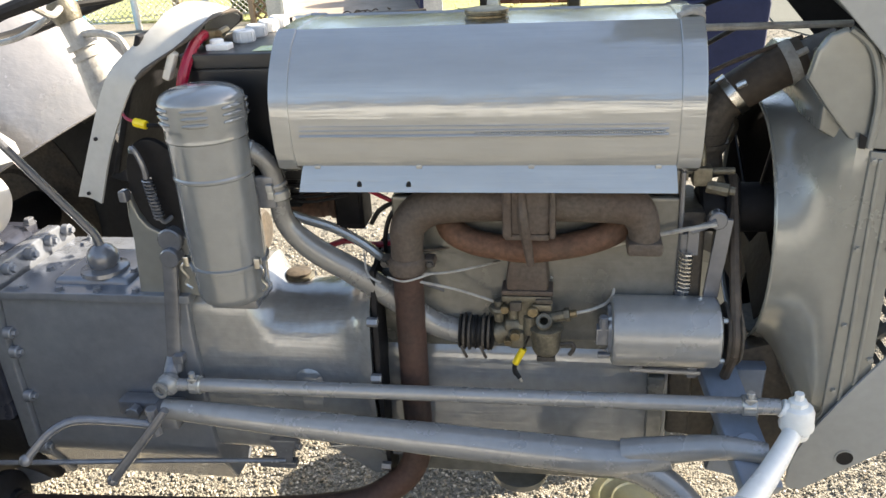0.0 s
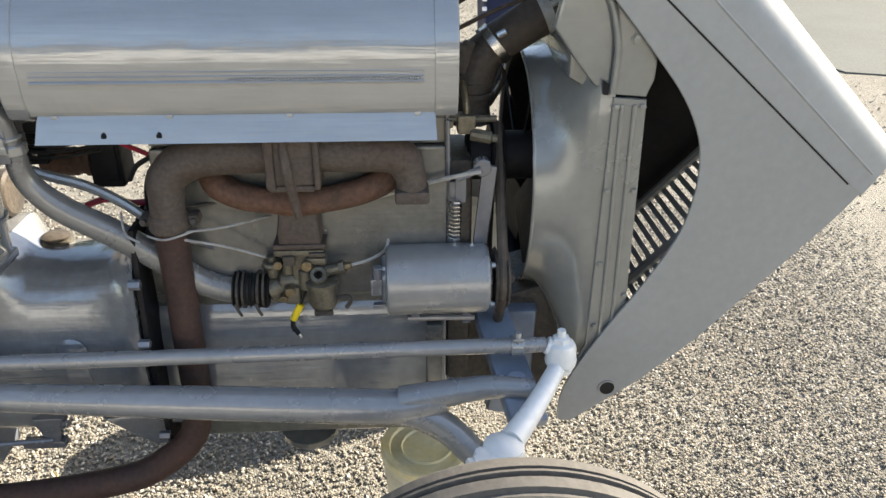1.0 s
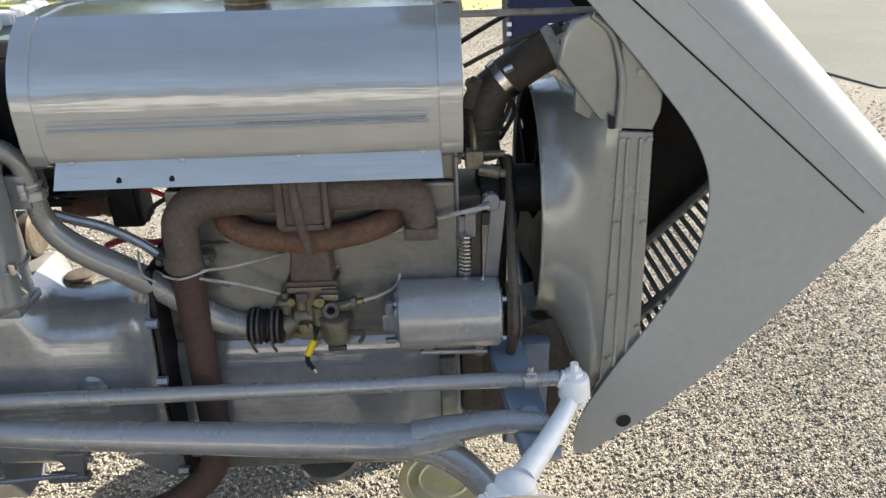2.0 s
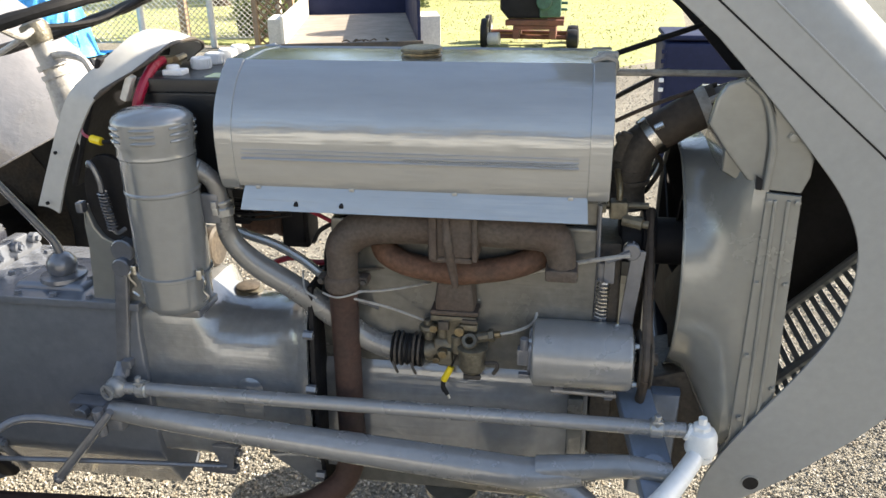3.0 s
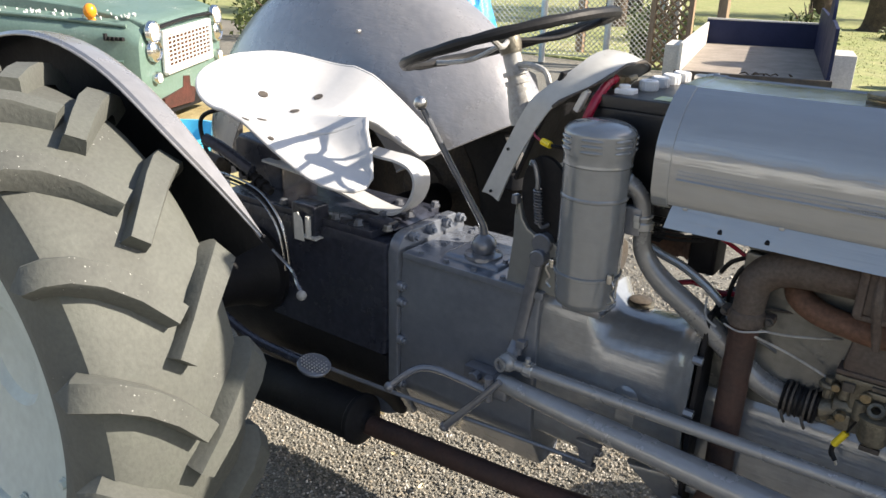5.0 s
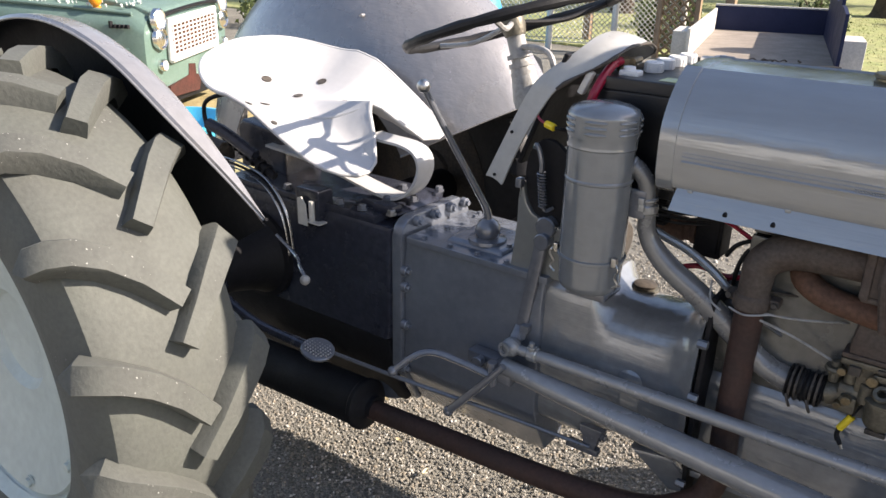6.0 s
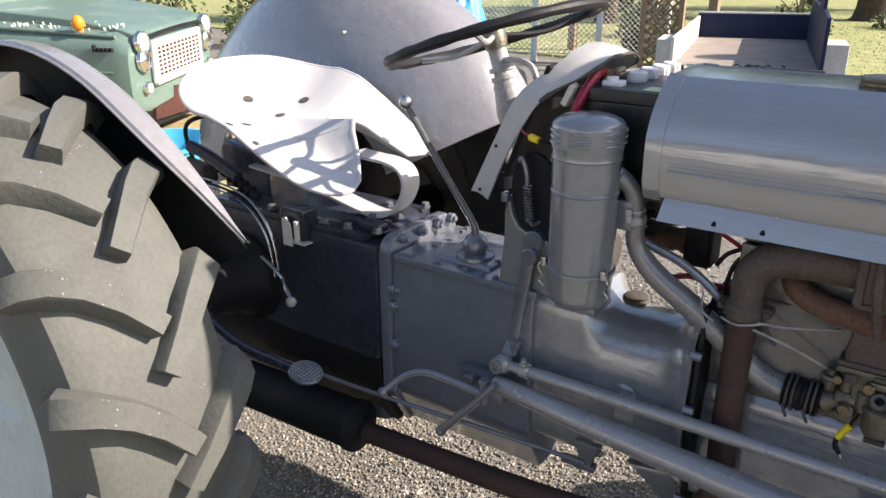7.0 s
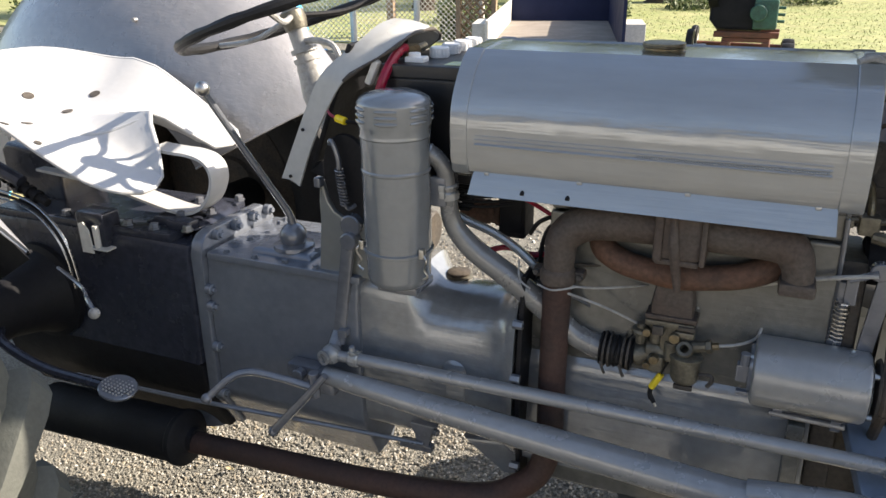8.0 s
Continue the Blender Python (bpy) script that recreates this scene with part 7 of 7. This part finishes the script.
def build_stationary_engine():
    o = Vector((-0.15, 10.75, 0))
    t = thing("stationary_engine", tuple(o), "old green stationary engine on a rusty trolley", "engine")

    def put(name, bm, m, label=""):
        return part(name, bm, m, t, label)
    for y in (-0.22, 0.22):
        bm = B()
        box(bm, (o.x, o.y + y, 0.355), (0.76, 0.10, 0.07), 0.008)
        put("frame_rail", bm, REDIRON)
        bm = B()
        box(bm, (o.x, o.y + y, 0.29), (0.56, 0.08, 0.05), 0.006)
        put("lower_rail", bm, REDIRON)
    for x in (-0.24, 0.24):
        bm = B()
        box(bm, (o.x + x, o.y, 0.21), (0.09, 0.56, 0.12), 0.01)
        put("cross_member", bm, REDIRON)
    for x, y, r, w in ((-0.67, -0.10, 0.20, 0.10), (0.50, -0.10, 0.13, 0.17), (-0.67, 0.40, 0.20, 0.10), (0.50, 0.40, 0.13, 0.17)):
        c = Vector((o.x + x, o.y + y, r))
        bm = B()
        lathe(bm, [(r * 0.5, -w / 2), (r * 0.95, -w / 2 * 0.8), (r * 0.97, -w * 0.2), (r, -w * 0.15), (r, w * 0.15), (r * 0.97, w * 0.2), (r * 0.95, w / 2 * 0.8), (r * 0.5, w / 2)], tuple(c), tuple(c + Vector((1, 0, 0))), 26, True)
        wheel = put("trolley_wheel", bm, BLACK)
        bm = B()
        lathe(bm, [(0, -w * 0.4), (r * 0.5, -w * 0.45), (r * 0.52, 0), (r * 0.5, w * 0.45), (0, w * 0.4)], tuple(c), tuple(c + Vector((1, 0, 0))), 18)
        part("rim", bm, POST, wheel)
    for y in (-0.10, 0.40):
        bm = B()
        rod(bm, (o.x - 0.66, o.y + y, 0.17), (o.x + 0.5, o.y + y, 0.15), 0.03)
        put("axle", bm, REDIRON)
    bm = B()
    rod(bm, (o.x - 0.62, o.y - 0.14, 0.13), (o.x - 0.46, o.y - 0.16, 0.14), 0.085, n=18)
    put("hub_drum", bm, POST, "pale hub drum")
    bm = B()
    prism(bm, [(-0.46, 0.52), (-0.36, 0.40), (0.16, 0.39), (0.20, 0.45), (0.20, 1.45), (-0.46, 1.45)], -0.20, 0.22, "y", 0.05)
    bmesh.ops.translate(bm, vec=(o.x, o.y, 0), verts=bm.verts)
    put("crankcase", bm, BLACK_AND_SHADE)
    bm = B()
    box(bm, (o.x + 0.20, o.y - 0.20, 0.60), (0.28, 0.16, 0.36), 0.03)
    put("magneto_case", bm, ENGREEN)
    bm = B()
    rod(bm, (o.x + 0.12, o.y - 0.29, 0.62), (o.x + 0.12, o.y - 0.33, 0.62), 0.10, n=20)
    put("side_cover", bm, ENGREEN)
    for z in (0.52, 0.60, 0.68):
        bm = B()
        rod(bm, (o.x + 0.33, o.y - 0.2, z), (o.x + 0.42, o.y - 0.21, z), 0.018, n=8)
        put("pipe_stub", bm, ENGREEN)
    bm = B()
    lathe(bm, [(0.12, -0.04), (0.36, -0.045), (0.42, -0.06), (0.43, 0), (0.42, 0.06), (0.36, 0.045), (0.12, 0.04)], (o.x - 0.40, o.y, 1.05), (o.x + 5, o.y - 0.4, 1.05), 36, True)
    put("flywheel", bm, BLACK_AND_SHADE)
    bm = B()
    rod(bm, (o.x - 0.75, o.y, 1.05), (o.x + 0.3, o.y, 1.05), 0.04)
    put("crankshaft", bm, OILY)


def build_bin():
    c = (1.20, 5.38)
    t = thing("plastic_bin", (c[0], c[1], 0), "navy blue plastic bin with ribbed edge", "bin")
    bm = B()
    box(bm, (c[0], c[1], 0.41), (0.50, 0.46, 0.78), 0.04, None, 1.10)
    part("body", bm, NAVY, t)
    bm = B()
    box(bm, (c[0], c[1], 0.825), (0.53, 0.49, 0.035), 0.015)
    part("lid", bm, NAVY, t)
    for z in (0.74, 0.68, 0.62, 0.56, 0.50):
        bm = B()
        box(bm, (c[0] - 0.265, c[1] - 0.24, z), (0.03, 0.02, 0.025), 0.004)
        part("rib", bm, WHITE if z < 0.6 else NAVY, t)


def build_shrub(x, y, r, h, seed):
    rng = random.Random(seed)
    t = thing("shrub", (x, y, 0), "loose dark green shrub at the lawn's edge", "shrub", "shrubs round the lawn")
    for k in range(7):
        a = rng.uniform(0, 6.28)
        q = (x + math.cos(a) * r * rng.uniform(0.3, 0.9), y + math.sin(a) * r * rng.uniform(0.3, 0.9), h * rng.uniform(0.6, 1.0))
        bm = B()
        tube(bm, [(x + rng.uniform(-0.1, 0.1), y, 0), ((x + q[0]) / 2, (y + q[1]) / 2, q[2] * 0.65), q], [0.03, 0.018, 0.006], 6, 3)
        part("stem", bm, BARK, t)
    verts, faces = [], []
    for _ in range(1500):
        a, f = rng.uniform(0, 6.28), rng.random() ** 0.5
        lump = 0.75 + 0.35 * noise.noise((math.cos(a) * 2 + seed, math.sin(a) * 2, f * 3))
        z = h * (0.08 + 0.92 * rng.random() * math.sqrt(max(0.05, 1 - f * f * 0.9))) * lump
        p = Vector((x + math.cos(a) * f * r * lump, y + math.sin(a) * f * r * lump, z))
        s = rng.uniform(0.03, 0.07)
        u = Vector((rng.gauss(0, 1), rng.gauss(0, 1), rng.gauss(0, 1))).normalized()
        v = u.orthogonal().normalized()
        k = len(verts)
        verts += [tuple(p - u * s), tuple(p + v * s * 0.45), tuple(p + u * s), tuple(p - v * s * 0.45)]
        faces.append((k, k + 1, k + 2, k + 3))
    me = bpy.data.meshes.new("foliage")
    me.from_pydata(verts, [], faces)
    me.materials.append(LEAF)
    cr = new("foliage", me)
    cr.parent = t
    cr.matrix_parent_inverse = t.matrix_basis.inverted()
    tagged(cr, kind="stuff")


def build_tarp():
    bm = B()
    grid = []
    for i in range(46):
        row = []
        for j in range(40):
            u, v = i / 45 * 14 - 7, j / 39 * 12 - 6
            r = math.hypot(u / 7, v / 6)
            fold = 1 - 2 * abs(noise.noise((u * 0.55 + v * 0.25, v * 0.18, 3.0)))
            crease = abs(noise.noise((u * 0.9, v * 1.3, 7.0)))
            z = 1.15 * max(0, 1 - r ** 3.2) * (0.88 + 0.16 * fold) - 0.10 * crease + 0.03
            row.append((-6.5 + u * 0.085 + 0.07 * fold, 9.44 + v * 0.09 + 0.05 * crease, max(0.012, z)))
        grid.append(row)
    sheet(bm, grid, 0.006)
    solo("tarpaulin", bm, TARP, "crumpled bright blue tarpaulin over a heap", "tarpaulin")
    # light blue tub and black hose behind the seat
    bm = B()
    lathe(bm, [(0, 0.02), (0.30, 0.02), (0.36, 0.30), (0.38, 0.31), (0.38, 0.33), (0.35, 0.33), (0.29, 0.05), (0, 0.05)], (-4.14, 2.85, 0.008), None, 36)
    solo("plastic_tub", bm, PAILBLUE, "round light blue plastic tub on the ground", "tub")
    bm = B()
    tube(bm, [(-1.60, 1.25, 0.86), (-1.62, 1.25, 0.908), (-1.638, 1.25, 0.961), (-1.63, 1.25, 1.0), (-1.596, 1.26, 1.022), (-1.55, 1.29, 1.03), (-1.50, 1.34, 1.0), (-1.46, 1.38, 0.88)], 0.0065, 8)
    T("hydraulic_hose", bm, BLACK, "looped black hydraulic hose")
    bm = B()
    box(bm, (-1.59, 1.26, 0.862), (0.07, 0.06, 0.055), 0.012)
    rod(bm, (-1.64, 1.25, 0.892), (-1.56, 1.25, 0.878), 0.017, n=12)
    T("hydraulic_coupler", bm, OILY)


def build_tree(x, y, h, r, seed, lean=0.0):
    rng = random.Random(seed)
    t = thing("tree", (x, y, 0), "rough dark-barked tree with sparse olive foliage", "tree", "trees behind the lawn")
    bm = B()
    pts = [(x, y, -0.05), (x + 0.03, y, 0.3), (x + lean * 0.3, y, h * 0.35), (x + lean * 0.7, y, h * 0.7), (x + lean, y, h)]
    tube(bm, pts, [r * 1.35, r, r * 0.85, r * 0.5, r * 0.15], 14, 4)
    tips = []
    limbs = []
    for k in range(7):
        f = rng.uniform(0.35, 0.95)
        a = rng.uniform(0, 6.28)
        L = rng.uniform(1.0, 2.2) * (1.3 - f)
        p = Vector((x + lean * f, y, h * f))
        q = p + Vector((math.cos(a) * L, math.sin(a) * L, rng.uniform(0.5, 1.3)))
        m = p.lerp(q, 0.5) + Vector((0, 0, 0.15))
        limbs.append((p, m, q))
        tips += [m, q]
    part("trunk", bm, BARK, t)
    for p, m, q in limbs:
        bm = B()
        tube(bm, [tuple(p), tuple(m), tuple(q)], [r * 0.35, r * 0.22, r * 0.07], 7, 3)
        part("limb", bm, BARK, t)
    verts, faces = [], []
    for c in tips + [Vector((x + lean, y, h))]:
        for _ in range(340):
            o = c + Vector((rng.gauss(0, 0.62), rng.gauss(0, 0.62), rng.gauss(0, 0.45)))
            s = rng.uniform(0.07, 0.15)
            u = Vector((rng.gauss(0, 1), rng.gauss(0, 1), rng.gauss(0, 1))).normalized()
            v = u.orthogonal().normalized()
            k = len(verts)
            verts += [tuple(o - u * s), tuple(o + v * s * 0.45), tuple(o + u * s), tuple(o - v * s * 0.45)]
            faces.append((k, k + 1, k + 2, k + 3))
    me = bpy.data.meshes.new("crown")
    me.from_pydata(verts, [], faces)
    me.materials.append(LEAF)
    cr = new("crown", me)
    cr.parent = t
    cr.matrix_parent_inverse = t.matrix_basis.inverted()
    tagged(cr, kind="stuff")


def build_grass():
    rng = random.Random(11)
    verts, faces = [], []
    for _ in range(14000):
        x, y = rng.uniform(-7, 4), rng.uniform(8.9, 22)
        if y < 10.6 and (x < -2.4 or x > 1.2):
            continue
        if x > 1.4 + (y - 9.9) * 0.12:
            continue
        s = rng.uniform(0.010, 0.024)
        a = rng.uniform(0, 6.28)
        c, d = math.cos(a) * s * 0.5, math.sin(a) * s * 0.5
        k = len(verts)
        lx, ly = rng.gauss(0, 0.02), rng.gauss(0, 0.02)
        verts += [(x - c, y - d, 0.025), (x + c, y + d, 0.025), (x + lx, y + ly, 0.03 + s * 1.3)]
        faces.append((k, k + 1, k + 2))
    me = bpy.data.meshes.new("grass_tufts")
    me.from_pydata(verts, [], faces)
    me.materials.append(GRASSM)
    tagged(new("grass_tufts", me), "yellow-green grass tufts on the lawn", "grass", "", "stuff")


def build_far_woods():
    """Unseen belt of trees added beyond the lawn, for the tank's top to mirror."""
    rng = random.Random(77)
    verts, faces = [], []
    for _ in range(9000):
        a = rng.uniform(-0.95, 1.25)
        d = rng.uniform(42, 54)
        x, y = -d * math.sin(a), d * math.cos(a)
        top = 8.5 + 3.0 * noise.noise((a * 9, 0.3, 0)) + 1.5 * noise.noise((a * 31, 1.3, 0))
        c = Vector((x, y, rng.random() ** 0.8 * top))
        s = rng.uniform(0.35, 0.8)
        u = Vector((rng.gauss(0, 1), rng.gauss(0, 1), rng.gauss(0, 1))).normalized()
        v = u.orthogonal().normalized()
        k = len(verts)
        verts += [tuple(c - u * s), tuple(c + v * s * 0.6), tuple(c + u * s), tuple(c - v * s * 0.6)]
        faces.append((k, k + 1, k + 2, k + 3))
    me = bpy.data.meshes.new("far_woods")
    me.from_pydata(verts, [], faces)
    me.materials.append(LEAF)
    tagged(new("far_woods", me), "unseen dark green belt of trees added beyond the lawn", "woods", "", "stuff")


def build_house():
    """An unseen sunlit house, added across the yard for the paint to mirror."""
    t = thing("house", (0, -11, 0), "unseen long pale rendered house with a dark roof, added for reflections", "house")
    bm = B()
    box(bm, (0, -11.5, 1.45), (26, 7, 2.9), 0.02)
    part("wall", bm, RENDER, t)
    bm = B()
    prism(bm, [(-7.6, 2.8), (-7.55, 2.95), (-11.5, 5.2), (-15.4, 2.95), (-15.4, 2.8)], -13.4, 13.4, "x")
    part("roof", bm, SLATE, t)


def build_leaves():
    rng = random.Random(31)
    for x, y in ((-1.02, 1.40), (-0.60, 1.52), (-0.57, 1.49), (-0.52, 1.56), (-0.86, 1.33), (-1.2, 1.55)):
        a = rng.uniform(0, 3.1)
        L, w = rng.uniform(0.022, 0.038), rng.uniform(0.006, 0.010)
        m = Matrix.Translation((x, y, 0.008)) @ Matrix.Rotation(a, 4, "Z")
        bm = B()
        sheet(bm, [[m @ Vector((L * (k / 4 - 0.5), w * v * math.sin(math.pi * (0.08 + 0.84 * k / 4)), 0.004 + 0.006 * abs(v) + 0.006 * (k / 4 - 0.5) ** 2)) for v in (-1, 0, 1)] for k in range(5)], 0.0008)
        solo("dry_leaf", bm, DRYLEAF, "pale dry curled leaf on the gravel", "leaf", "", "fallen leaves")


build_pail()
build_house()
build_far_woods()
build_leaves()
build_trailer()
build_car()
build_fence()
build_lattice()
build_stationary_engine()
build_bin()
build_tarp()
for i, (x, y, h, r, lean) in enumerate(((-2.6, 21, 6, 0.42, 0.4), (-4.6, 24, 6.5, 0.3, -0.5), (-7.5, 17, 6, 0.25, 0.3), (-10.5, 15, 6.5, 0.3, -0.4), (-14, 13, 6, 0.28, 0.3), (0.5, 27, 7, 0.3, 0.4), (-17, 10, 7, 0.3, 0.2), (-8.8, 21, 6, 0.26, 0.2))):
    build_tree(x, y, h, r, 20 + i, lean)
for i, (x, y, r, h) in enumerate(((-3.2, 16.5, 0.7, 0.8), (-1.6, 19, 0.9, 0.7), (-5.4, 14.5, 0.8, 1.1), (-8.4, 10.2, 0.9, 1.2), (-10.2, 9.4, 1.0, 1.3), (-12.0, 8.3, 1.1, 1.2), (-4.3, 11.6, 0.5, 1.0), (0.6, 21, 1.0, 0.9))):
    build_shrub(x, y, r, h, 60 + i)
build_grass()
